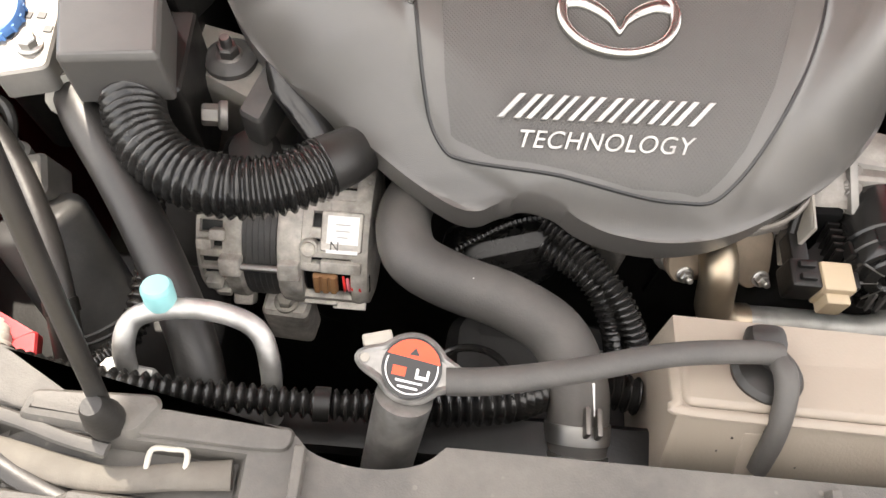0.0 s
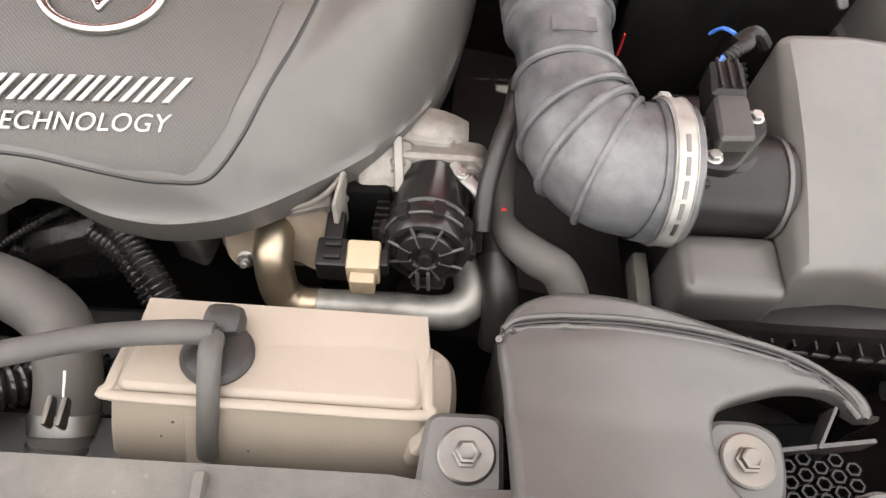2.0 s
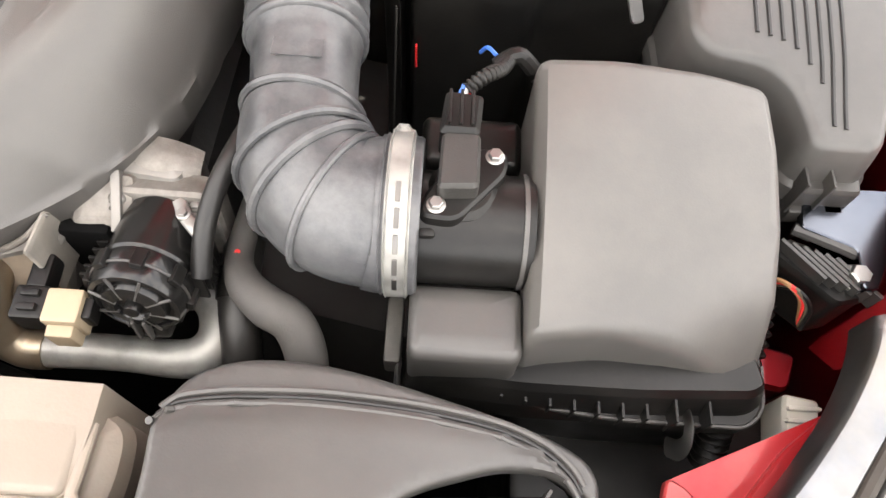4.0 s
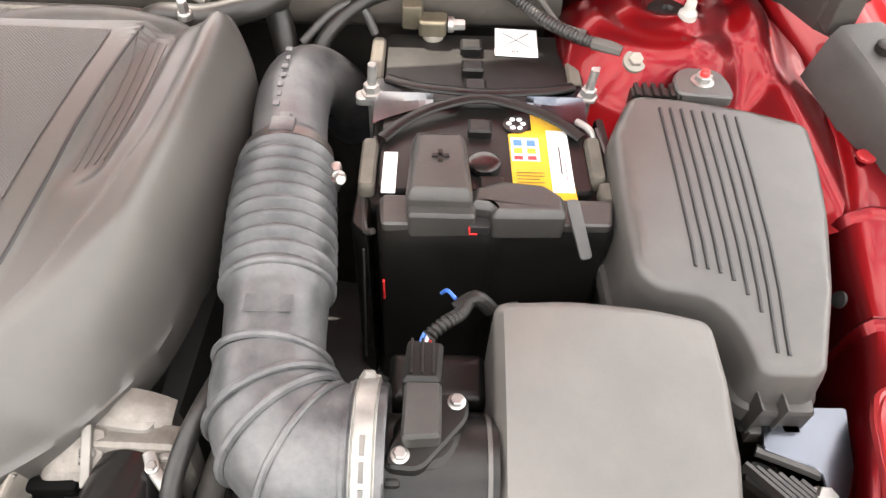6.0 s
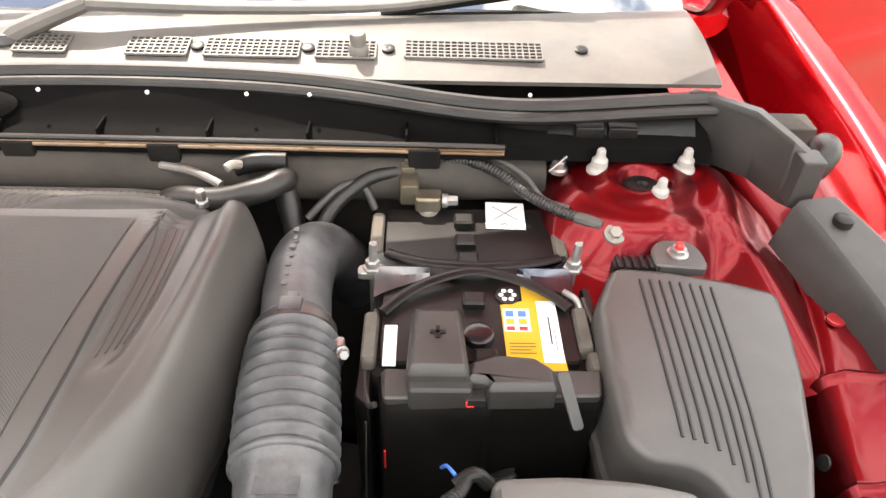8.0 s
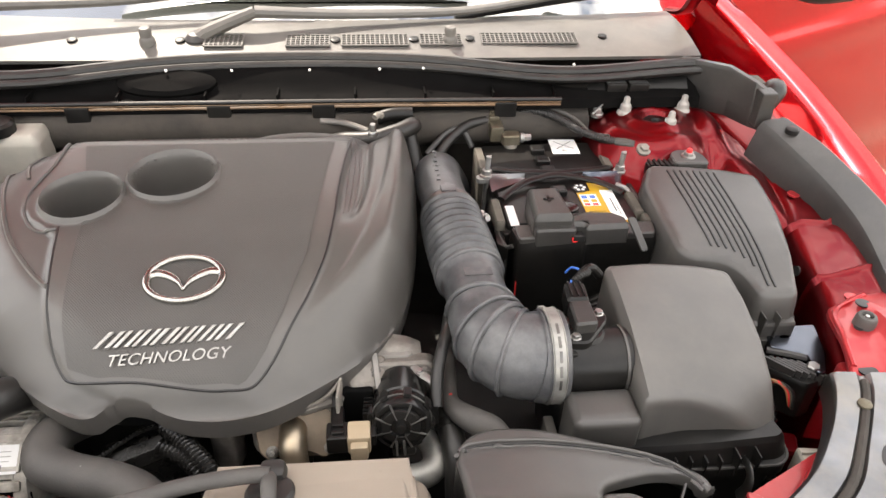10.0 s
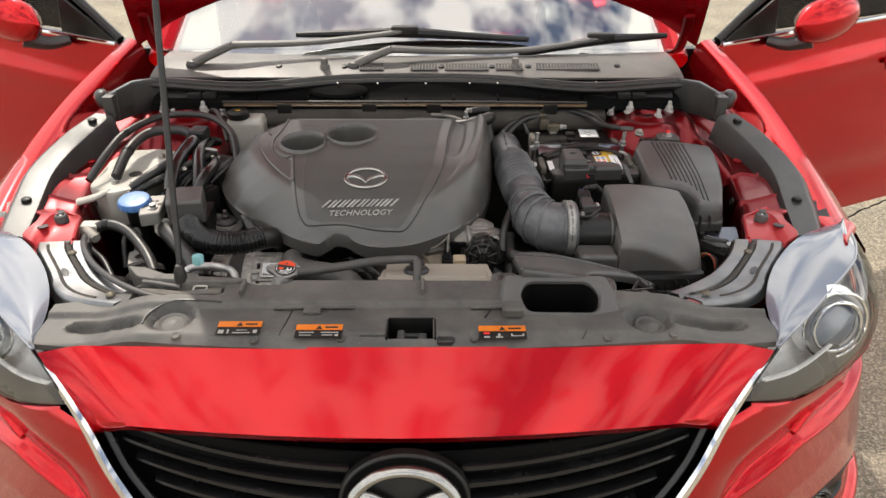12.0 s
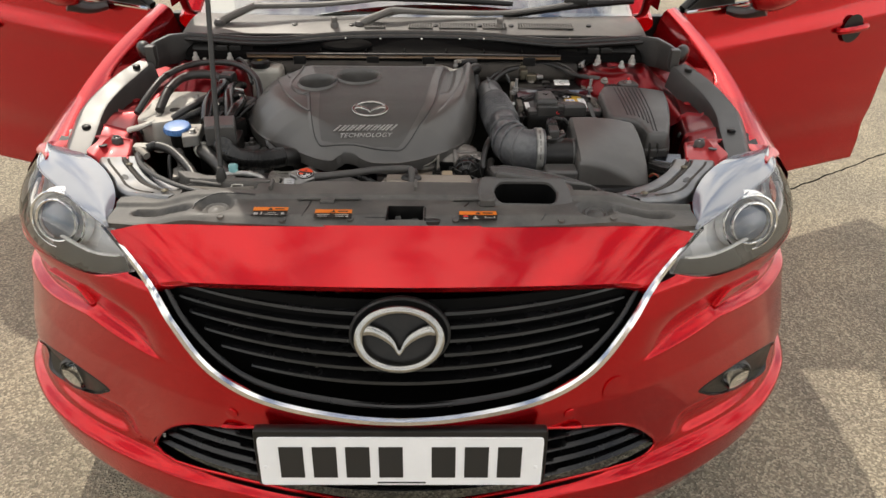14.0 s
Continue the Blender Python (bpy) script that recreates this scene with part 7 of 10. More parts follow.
def engine():
    """The castings that show below and in front of the cover."""
    t = thing("engine_block", "grimy engine with cast aluminium housings under the cover", "engine", at=(-0.1, 0.8, 0.33))
    part("block", slab(rounded([(-0.24, 0.66), (0.12, 0.64), (0.14, 1.05), (-0.40, 1.05), (-0.38, 0.70)], 0.03), [(0, 0.33), (0, 0.74), (0.02, 0.76)]), BLOCK_DARK, t, "grimy block, darkened for the bay's shade")
    part("head", slab(rounded([(-0.26, 0.68), (0.11, 0.66), (0.12, 1.04), (-0.38, 1.04), (-0.37, 0.72)], 0.02), [(0, 0.76), (0, 0.83), (0.02, 0.845)]), BLOCK_DARK, t)
    part("gearbox", slab(rounded([(0.10, 0.60), (0.42, 0.54), (0.44, 0.92), (0.12, 0.98)], 0.05), [(0, 0.33), (0, 0.60), (0.04, 0.66)]), BLOCK_DARK, t)
    # housing and upright flange that carry the tinted pipe
    plane = pose(0.018, 0.586, 0.806, 52, 0, 4)
    housing = part("thermostat_housing", moved(slab(rounded([(-0.046, -0.030), (0.044, -0.036), (0.052, 0.026), (-0.010, 0.036), (-0.050, 0.020)], 0.014), [(0.0, -0.055), (0.0, -0.012), (0.004, -0.006), (0.008, -0.006)]), plane), CAST, t, "grimy cast housing")
    part("flange", moved(slab(rounded([(-0.044, 0.006), (-0.040, 0.028), (-0.018, 0.030), (0.012, 0.024), (0.040, 0.014), (0.044, -0.028), (0.030, -0.040), (0.014, -0.030), (-0.016, -0.026), (-0.030, -0.036), (-0.040, -0.026)], 0.009), [(0, -0.006), (0, 0.002), (0.0015, 0.004)]), plane), TANFLANGE, housing, "tan heat-stained flange")
    part("flange_edge", moved(tube([(-0.040, 0.030, 0.001), (-0.012, 0.032, 0.003), (0.018, 0.025, 0.004), (0.042, 0.012, 0.003)], 0.0022, 5, 8), plane), CAST_PALE, housing)
    for x, y in ((-0.032, 0.020), (-0.026, -0.026), (0.036, -0.028)):
        part("bolt", moved(merge(bolt((x, y, 0.004), 0.0052, 0.006), lathe([(0.0028, 0.0), (0.0028, 0.013), (0.0018, 0.014)], (x, y, 0.004), (0, 0, 1), 10)), plane), STEEL, housing)
    # pale castings between the flange and the cover
    part("casting", moved(slab(rounded([(-0.026, -0.016), (0.024, -0.020), (0.030, 0.016), (0.014, 0.026), (-0.022, 0.022)], 0.008), [(0, -0.04), (0, -0.004), (0.003, -0.0008), (0.008, 0)]), pose(0.046, 0.598, 0.842, 38, 0, 24)), CAST_PALE, t, "sloping pale cast cover")
    part("casting_rib", tube([(0.016, 0.584, 0.834), (0.036, 0.583, 0.838), (0.056, 0.590, 0.846), (0.070, 0.604, 0.856)], 0.0024, 5, 8), CAST_PALE, t)
    part("casting", moved(slab(rounded([(-0.024, -0.018), (0.020, -0.022), (0.024, 0.018), (-0.018, 0.022)], 0.008), [(0, -0.05), (0, -0.005), (0.003, -0.001), (0.009, 0)]), pose(0.098, 0.622, 0.846, 26, 0, 6)), CAST_PALE, t, "grey cast inlet behind the valve")
    part("casting_band", moved(box(-0.0035, 0.0035, -0.022, 0.020, -0.008, 0.003, 0.0015), pose(0.108, 0.622, 0.847, 26, 0, 6)), CAST, t)
    part("casting", slab(rounded([(0.100, 0.640), (0.150, 0.634), (0.158, 0.668), (0.104, 0.672)], 0.010), [(0, 0.80), (0, 0.846), (0.003, 0.852), (0.010, 0.854)]), CAST, t)
    part("lift_bracket", slab(rounded([(0.0640, 0.574), (0.0675, 0.574), (0.0715, 0.614), (0.0680, 0.616)], 0.001), [(0, 0.80), (0, 0.856), (0.001, 0.858)]), CAST_DULL, t, "flat steel bracket on edge")
    part("side_casting", slab(rounded([(-0.078, 0.590), (-0.050, 0.580), (-0.044, 0.606), (-0.052, 0.640), (-0.082, 0.640)], 0.007), [(0, 0.74), (0, 0.800), (0.003, 0.806), (0.009, 0.807)]), CAST_PALE, t, "pale cast corner")
    part("side_lug", lathe([(0.010, -0.02), (0.010, 0.006), (0.008, 0.008), (0.004, 0.006)], (-0.046, 0.592, 0.806), (0.1, -0.6, 0.8), 16), CAST_PALE, t)
    part("bolt", bolt((-0.036, 0.598, 0.818), 0.0058, 0.006, (0.0, -0.7, 0.7)), CAST_PALE, t)
    # Black block standing in for the shade between the castings.
    part("hollow_shade", box(0.060, 0.104, 0.600, 0.612, 0.78, 0.838, 0.004), VOID, t)
    # tinted pipe: short bend down, then a run towards the gearbox
    part("tinted_pipe", tube([(0.016, 0.590, 0.800), (0.016, 0.574, 0.804), (0.0165, 0.561, 0.799), (0.018, 0.552, 0.785), (0.022, 0.545, 0.770), (0.034, 0.541, 0.762), (0.050, 0.5405, 0.762)], 0.0150, 7, 20), GOLD, t, "heat-tinted steel pipe bend")
    part("steel_pipe", tube([(0.046, 0.5405, 0.762), (0.074, 0.5405, 0.764), (0.110, 0.540, 0.765), (0.140, 0.538, 0.766), (0.160, 0.541, 0.767), (0.171, 0.555, 0.769), (0.168, 0.575, 0.772), (0.155, 0.590, 0.775)], [0.0135, 0.0132, 0.0132, 0.0138, 0.0150, 0.0155, 0.0150, 0.0145], 6, 20), CLAMP, t, "steel coolant pipe")
    for k in range(5):
        part("rib", box(-0.34 + 0.09 * k, -0.335 + 0.09 * k, 0.64, 0.665, 0.60, 0.75, 0.001), BLOCK_DARK, t)
    part("front_case", slab(rounded([(-0.19, 0.47), (-0.10, 0.44), (0.02, 0.46), (0.03, 0.53), (-0.06, 0.56), (-0.19, 0.56)], 0.03), [(0, 0.45), (0, 0.690), (0.01, 0.705), (0.03, 0.710)]), BLOCK_DARK, t, "dark case behind the radiator fan")
    part("fan_shroud", slab(rounded([(-0.55, 0.40), (0.42, 0.40), (0.42, 0.43), (-0.55, 0.44)], 0.01), [(0, 0.35), (0, 0.80), (0.004, 0.805)]), PLASTIC_DARK, t)
    part("case_bolt", bolt((-0.055, 0.515, 0.712), 0.007, 0.008), STEEL, t)
    part("ring_clamp", tube([(-0.172 + 0.028 * math.cos(a * math.pi / 8), 0.474 + 0.018 * math.sin(a * math.pi / 8), 0.770 + 0.008 * math.sin(a * math.pi / 8)) for a in range(17)], 0.003, 2, 8), GLOSSY, t)
    part("white_tab", moved(box(-0.011, 0.011, -0.005, 0.005, -0.009, 0.009, 0.002), pose(-0.242, 0.482, 0.80, 0, 0, 16)), PALE, t, "pale plastic tab")


engine()


def egr_valve():
    t = thing("egr_valve", "black barrel-shaped valve motor on a cast aluminium flange", "valve", at=(0.135, 0.60, 0.80))
    axis = Vector((-0.065, -1, 0.22)).normalized()
    m = Matrix.Translation((0.1365, 0.622, 0.818)) @ Vector((0, 0, 1)).rotation_difference(axis).to_matrix().to_4x4()

    def ring(r, a0, a1, h, w, mat, name, parent):
        part(name, moved(tube([(r * math.cos(radians(a)), r * math.sin(radians(a)), h) for a in range(a0, a1 + 1, 10)], w, 1, 6), m), mat, parent)

    part("flange", moved(slab(rounded([(-0.040, -0.030), (0.040, -0.030), (0.040, 0.034), (-0.040, 0.034)], 0.014), [(0, -0.016), (0, 0.000), (0.002, 0.003), (0.005, 0.004)]), m), CAST_PALE, t, "cast aluminium flange")
    barrel = part("barrel", moved(lathe([(0.0300, 0), (0.0315, 0.004), (0.0315, 0.044), (0.0300, 0.046), (0.0300, 0.049), (0.0330, 0.051), (0.0330, 0.058), (0.0305, 0.063)], (0, 0, 0), (0, 0, 1), 40), m), GLOSSY, t, "dark barrel")
    cap = part("cap", moved(lathe([(0.0318, 0.058), (0.0318, 0.066), (0.0295, 0.071), (0.0265, 0.0715), (0.0250, 0.0685), (0.0225, 0.0685), (0.0205, 0.0735), (0.0120, 0.0750), (0.0100, 0.0720), (0.0060, 0.0720), (0.0050, 0.0775), (0, 0.078)], (0, 0, 0), (0, 0, 1), 40), m), GLOSSY, t, "front cap with moulded rings")
    for a in range(20, 380, 45):
        c, s = math.cos(radians(a)), math.sin(radians(a))
        part("cap_rib", moved(tube([(0.011 * c, 0.011 * s, 0.0742), (0.029 * c, 0.029 * s, 0.0715)], 0.0011, 2, 6), m), PLASTIC_SMOOTH, cap)
        part("cap_catch", moved(box(-0.0042, 0.0042, -0.0024, 0.0024, 0.050, 0.064, 0.0012), m @ Matrix.Rotation(radians(a + 10), 4, "Z") @ Matrix.Translation((0, 0.0336, 0))), PLASTIC_DARK, cap)
    ring(0.0322, 0, 360, 0.0595, 0.0010, PLASTIC_SMOOTH, "bright_edge", barrel)
    for x, y in ((-0.028, 0.025), (0.028, 0.022)):
        part("bolt", moved(merge(lathe([(0.0078, -0.02), (0.0078, 0.004), (0.0064, 0.006)], (x, y, 0.002), (0, 0, 1), 20), bolt((x, y, 0.008), 0.0042, 0.004)), m), CAST, t)
    for k in range(5):
        part("side_fin", moved(box(0.031, 0.040, -0.016, 0.010, 0.020 + 0.007 * k, 0.0225 + 0.007 * k, 0.0006), m), PLASTIC_DARK, barrel)
        part("side_fin", moved(box(-0.041, -0.031, -0.014, 0.008, 0.026 + 0.007 * k, 0.0285 + 0.007 * k, 0.0006), m), PLASTIC_DARK, barrel)
    part("foot", moved(box(-0.012, 0.014, -0.040, -0.028, 0.030, 0.072, 0.004), m), PLASTIC_DARK, t)
    for x in (-0.006, 0.002):
        part("prong", moved(box(x - 0.0013, x + 0.0013, -0.036, -0.016, 0.070, 0.076, 0.0008), m), PLASTIC_SMOOTH, cap)
    # sensor, lever and sheet bracket on the flange
    sensor = part("sensor_stub", tube([(0.138, 0.633, 0.841), (0.150, 0.632, 0.841), (0.154, 0.6315, 0.841), (0.172, 0.631, 0.841)], [0.0085, 0.0085, 0.0060, 0.0042], 3, 14), CREAM_METAL, t, "pale threaded sensor")
    part("sensor_nut", tube([(0.1475, 0.632, 0.841), (0.154, 0.6315, 0.841)], 0.0105, 2, 6), CREAM_METAL, sensor)
    part("lever", tube([(0.150, 0.624, 0.848), (0.157, 0.612, 0.8485), (0.166, 0.602, 0.849), (0.1715, 0.596, 0.844), (0.1700, 0.591, 0.828), (0.1690, 0.589, 0.812)], 0.0048, 5, 10, flat=0.45), ALU, t, "bright bent lever")
    part("lever_screw", bolt((0.156, 0.6125, 0.851), 0.0036, 0.003), STEEL, t)
    rows = [[Vector((0.112 + 0.048 * i / 8, 0.640 + 0.030 * k / 4 - 0.006 * i / 8, 0.858 - 0.010 * ((i - 3) / 5) ** 2 - 0.010 * ((2 - k) / 2) ** 2 * (k < 2))) for i in range(9)] for k in range(5)]
    part("sheet_bracket", sheet(rows, 0.0018), CAST_PALE, t, "pale pressed sheet bracket")


egr_valve()


def sensor_plug():
    t = thing("sensor_plug", "cream electrical plug with black clip on the thermostat", "electrical plug", at=(0.086, 0.546, 0.81))
    part("cream_body", merge(box(0.076, 0.100, 0.536, 0.560, 0.812, 0.838, 0.0025), box(0.079, 0.097, 0.528, 0.540, 0.812, 0.832, 0.002)), CREAM, t)
    part("black_clip", merge(box(0.054, 0.077, 0.538, 0.562, 0.812, 0.836, 0.003), box(0.058, 0.072, 0.560, 0.586, 0.816, 0.834, 0.003)), PLASTIC_DARK, t)
    for y in (0.543, 0.553):
        part("key", box(0.060, 0.072, y, y + 0.005, 0.835, 0.8395, 0.001), PLASTIC_DARK, t)
    part("latch", box(0.099, 0.106, 0.541, 0.556, 0.818, 0.834, 0.002), PLASTIC_DARK, t)
    part("lead", tube([(0.062, 0.580, 0.826), (0.064, 0.596, 0.842), (0.068, 0.612, 0.858), (0.070, 0.640, 0.868)], 0.0036, 6, 8), PLASTIC_DARK, t)


sensor_plug()


# ---- intake side ----
def intake_hose():
    t = thing("intake_hose", "dusty grey rubber intake hose with bellows and steel clamps", "hose", at=(0.22, 0.8, 0.85))
    part("rear_elbow", tube([(0.250, 1.070, 0.770), (0.236, 1.052, 0.820), (0.218, 1.022, 0.862), (0.209, 0.982, 0.884), (0.2085, 0.935, 0.890), (0.2125, 0.895, 0.890), (0.2150, 0.866, 0.889)], [0.032, 0.034, 0.0345, 0.0340, 0.0335, 0.0330, 0.0335], 8, 28), DUCT, t, "smooth rear elbow with moulded marks", smooth=60)
    part("rear_cuff", tube([(0.2130, 0.884, 0.8895), (0.2142, 0.876, 0.8895), (0.2150, 0.866, 0.8890), (0.2156, 0.858, 0.8888)], [0.0345, 0.0372, 0.0382, 0.0390], 3, 32), DUCT, t, smooth=60)
    part("bellows", tube([(0.2155, 0.862, 0.889), (0.2180, 0.82, 0.8885), (0.2225, 0.775, 0.8875), (0.2265, 0.732, 0.886)], [0.0385, 0.0405, 0.0412, 0.0405], 6, 32, ridge=0.0068, pitch=0.0141), DUCT, t, "bellows with nine ribs", smooth=60)
    part("sleeve", tube([(0.2262, 0.735, 0.886), (0.2275, 0.724, 0.8855), (0.2295, 0.700, 0.884), (0.2315, 0.674, 0.882)], [0.0420, 0.0378, 0.0365, 0.0362], 6, 32), DUCT, t, "smooth sleeve", smooth=60)
    path = [(0.2315, 0.678, 0.882), (0.2335, 0.656, 0.879), (0.2400, 0.638, 0.875), (0.2500, 0.625, 0.871), (0.2660, 0.6165, 0.867), (0.2900, 0.6150, 0.864)]
    part("elbow", tube(path, [0.0395, 0.0425, 0.0455, 0.0472, 0.0485, 0.0500], 10, 36), DUCT, t, "creased elbow", smooth=60)
    part("elbow_end", tube([(0.284, 0.6152, 0.8645), (0.287, 0.6150, 0.864), (0.312, 0.6150, 0.864), (0.3135, 0.6150, 0.864)], [0.0500, 0.0518, 0.0518, 0.0490], 2, 36), DUCT, t, smooth=60)
    # moulded folds round the elbow, fanning out from its inner side
    c = curve(path, 12)
    inner = Vector((0.292, 0.674, 0.872))
    for f, rr, w in ((0.04, 0.0402, 0.0030), (0.30, 0.0458, 0.0030), (0.50, 0.0477, 0.0036), (0.74, 0.0494, 0.0026)):
        q = c[int(f * (len(c) - 1))]
        out = (q - inner)
        out.z = 0
        out.normalize()
        ring = [q + (out * math.cos(2 * math.pi * k / 36) + Vector((0, 0, 1)) * math.sin(2 * math.pi * k / 36)) * rr for k in range(37)]
        part("moulded_fold", tube(ring, w, 1, 8), DUCT, t)
    for k in range(7):
        part("moulded_mark", box(0.200 + 0.002 * (k % 2), 0.206, 0.905 + 0.013 * k, 0.911 + 0.013 * k, 0.9225, 0.9243, 0.0006), DUCT, t)
    part("sleeve_print", box(0.213, 0.246, 0.694, 0.7085, 0.9196, 0.9206, 0.0004), DUCT, t)
    part("cuff_tab", merge(box(0.203, 0.224, 0.868, 0.886, 0.9220, 0.9285, 0.002), box(0.208, 0.219, 0.882, 0.894, 0.9220, 0.9265, 0.002)), DUCT, t)
    band = new("hose_clamp")
    band.parent = t
    band["label"] = "bright steel worm-drive clamp"
    part("clamp_band", tube([(0.2935, 0.6152, 0.864), (0.2945, 0.6152, 0.864), (0.3075, 0.6152, 0.864), (0.3085, 0.6152, 0.864)], [0.0520, 0.0538, 0.0538, 0.0520], 2, 48), CLAMP, band)
    for x in (0.2945, 0.3075):
        part("band_edge", tube([(x - 0.0008, 0.6152, 0.864), (x, 0.6152, 0.864), (x + 0.0008, 0.6152, 0.864)], [0.0536, 0.0548, 0.0536], 1, 48), CLAMP, band)
    # stamped slots in the band beside the screw
    for k in range(5):
        o = Matrix.Translation((0.301, 0.6152, 0.864)) @ Matrix.Rotation(radians(14 + 17 * k), 4, "X")
        part("band_slot", moved(box(-0.0016, 0.0016, -0.0062, 0.0062, 0.0530, 0.0542, 0.0004), o), ZINC, band)
    part("rubber_lip", tube([(0.2900, 0.6152, 0.864), (0.2912, 0.6152, 0.864), (0.2924, 0.6152, 0.864)], [0.0520, 0.0532, 0.0520], 1, 48), DUCT, t)
    part("clamp_screw", merge(box(0.2925, 0.3085, 0.6460, 0.6680, 0.868, 0.888, 0.003), lathe([(0.0068, 0), (0.0068, 0.006), (0.0050, 0.0075), (0.0030, 0.0060)], (0.2995, 0.662, 0.886), (0, -0.1, 1), 6)), CLAMP, band)
    band2 = new("hose_clamp")
    band2.parent = t
    part("clamp_band", tube([(0.2140, 0.877, 0.8895), (0.2150, 0.868, 0.8890)], 0.0386, 2, 32), ZINC, band2)
    part("clamp_screw", merge(box(0.250, 0.262, 0.838, 0.864, 0.886, 0.900, 0.003), bolt((0.2605, 0.846, 0.897), 0.0050, 0.006, (0.5, -1, 0.6))), STEEL, band2)


intake_hose()


def air_box():
    t = thing("air_filter_box", "grey-black plastic air filter box with moulded lid", "air filter box", at=(0.46, 0.6, 0.70))
    o = [Vector((p.x, p.y)) for p in rounded([(0.384, 0.715), (0.44, 0.718), (0.50, 0.716), (0.543, 0.711), (0.5495, 0.665), (0.5530, 0.61), (0.5545, 0.57), (0.5535, 0.533), (0.53, 0.5345), (0.49, 0.5405), (0.44, 0.543), (0.40, 0.5375), (0.384, 0.533)], 0.011, 6)]
    ys = [0.524, 0.535, 0.55, 0.58, 0.62, 0.67, 0.715]
    left, right = [0.866, 0.870, 0.876, 0.887, 0.899, 0.908, 0.9125], [0.780, 0.792, 0.811, 0.846, 0.871, 0.889, 0.9005]

    def z(x, y):
        u = max(0.0, min(1.0, (x - 0.384) / 0.169))
        a, b = table(y, ys, left), table(y, ys, right)
        return a + (b - a) * u ** 1.35 + 0.003 * math.sin(math.pi * u)

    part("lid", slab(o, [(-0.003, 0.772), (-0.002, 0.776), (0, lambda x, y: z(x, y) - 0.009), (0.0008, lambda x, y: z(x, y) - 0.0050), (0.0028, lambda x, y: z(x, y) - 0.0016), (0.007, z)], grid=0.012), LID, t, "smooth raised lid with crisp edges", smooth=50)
    # Dark colour holds the shade of the face turned from the sky.
    part("front_skirt", slab(rounded([(0.313, 0.524), (0.39, 0.519), (0.47, 0.519), (0.545, 0.523), (0.556, 0.530), (0.55, 0.56), (0.32, 0.56)], 0.010), [(-0.010, 0.772), (-0.006, 0.79), (0, 0.806), (0.004, 0.812)]), PLASTIC_DARK, t, "front face under the lid, coloured dark for shade")
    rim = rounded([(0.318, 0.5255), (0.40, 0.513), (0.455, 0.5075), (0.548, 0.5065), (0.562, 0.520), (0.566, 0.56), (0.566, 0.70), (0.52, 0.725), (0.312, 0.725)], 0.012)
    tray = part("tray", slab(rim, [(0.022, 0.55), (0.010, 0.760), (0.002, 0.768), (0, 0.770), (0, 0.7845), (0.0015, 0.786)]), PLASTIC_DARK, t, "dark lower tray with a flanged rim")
    part("rim_edge", tube([Vector((p.x, p.y, 0.7865)) for p in inset(rim, 0.001)[:32]], 0.0016, 1, 6), PLASTIC, tray)
    for k in range(7):
        x = 0.375 + 0.0165 * k
        y = table(x, [0.318, 0.40, 0.455, 0.55], [0.5255, 0.513, 0.5075, 0.5065])
        part("tray_rib", box(x, x + 0.0022, y - 0.001, y + 0.020, 0.775, 0.800, 0.0008), PLASTIC_DARK, tray)
    for x0 in (0.492, 0.515):
        part("clip_guide", box(x0, x0 + 0.0022, 0.504, 0.520, 0.776, 0.806, 0.0008), PLASTIC_DARK, tray)
    for y0, y1, zz in ((0.5245, 0.5735, 0.8525), (0.668, 0.712, 0.846)):
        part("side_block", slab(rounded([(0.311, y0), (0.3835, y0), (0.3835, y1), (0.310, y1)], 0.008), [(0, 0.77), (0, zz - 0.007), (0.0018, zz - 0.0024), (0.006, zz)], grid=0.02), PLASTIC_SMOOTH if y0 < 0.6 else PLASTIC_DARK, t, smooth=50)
    part("block_tube", tube([(0.330, 0.655, 0.832), (0.386, 0.655, 0.832)], 0.012, 2, 20), PLASTIC_DARK, t)
    part("inlet_tube", tube([(0.300, 0.6110, 0.858), (0.386, 0.6110, 0.858)], [0.0375, 0.0368], 2, 40), PLASTIC_DARK, t, "round inlet tube")
    part("tube_flange", tube([(0.3785, 0.6110, 0.858), (0.3815, 0.6110, 0.858)], 0.0385, 2, 40), PLASTIC_SMOOTH, t)
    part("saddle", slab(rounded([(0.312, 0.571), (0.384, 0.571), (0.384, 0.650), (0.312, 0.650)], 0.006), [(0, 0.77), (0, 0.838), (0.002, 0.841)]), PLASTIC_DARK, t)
    for x0, y0 in ((0.5057, 0.5025), (0.3045, 0.5265)):
        part("spring_clip", tube([(x0, y0 - 0.001, 0.742), (x0, y0 - 0.008, 0.765), (x0, y0 - 0.0065, 0.783), (x0, y0 + 0.002, 0.7905), (x0, y0 + 0.010, 0.7885), (x0, y0 + 0.011, 0.7865)], 0.0075, 6, 8, flat=0.30), STEEL, t, "bright spring clip")
    part("label", box(0.338, 0.3475, 0.5245, 0.5285, 0.7865, 0.7875, 0), LABEL_WHITE, t)
    part("side_clip", box(0.294, 0.306, 0.535, 0.585, 0.775, 0.800, 0.003), TRIM, t)


air_box()


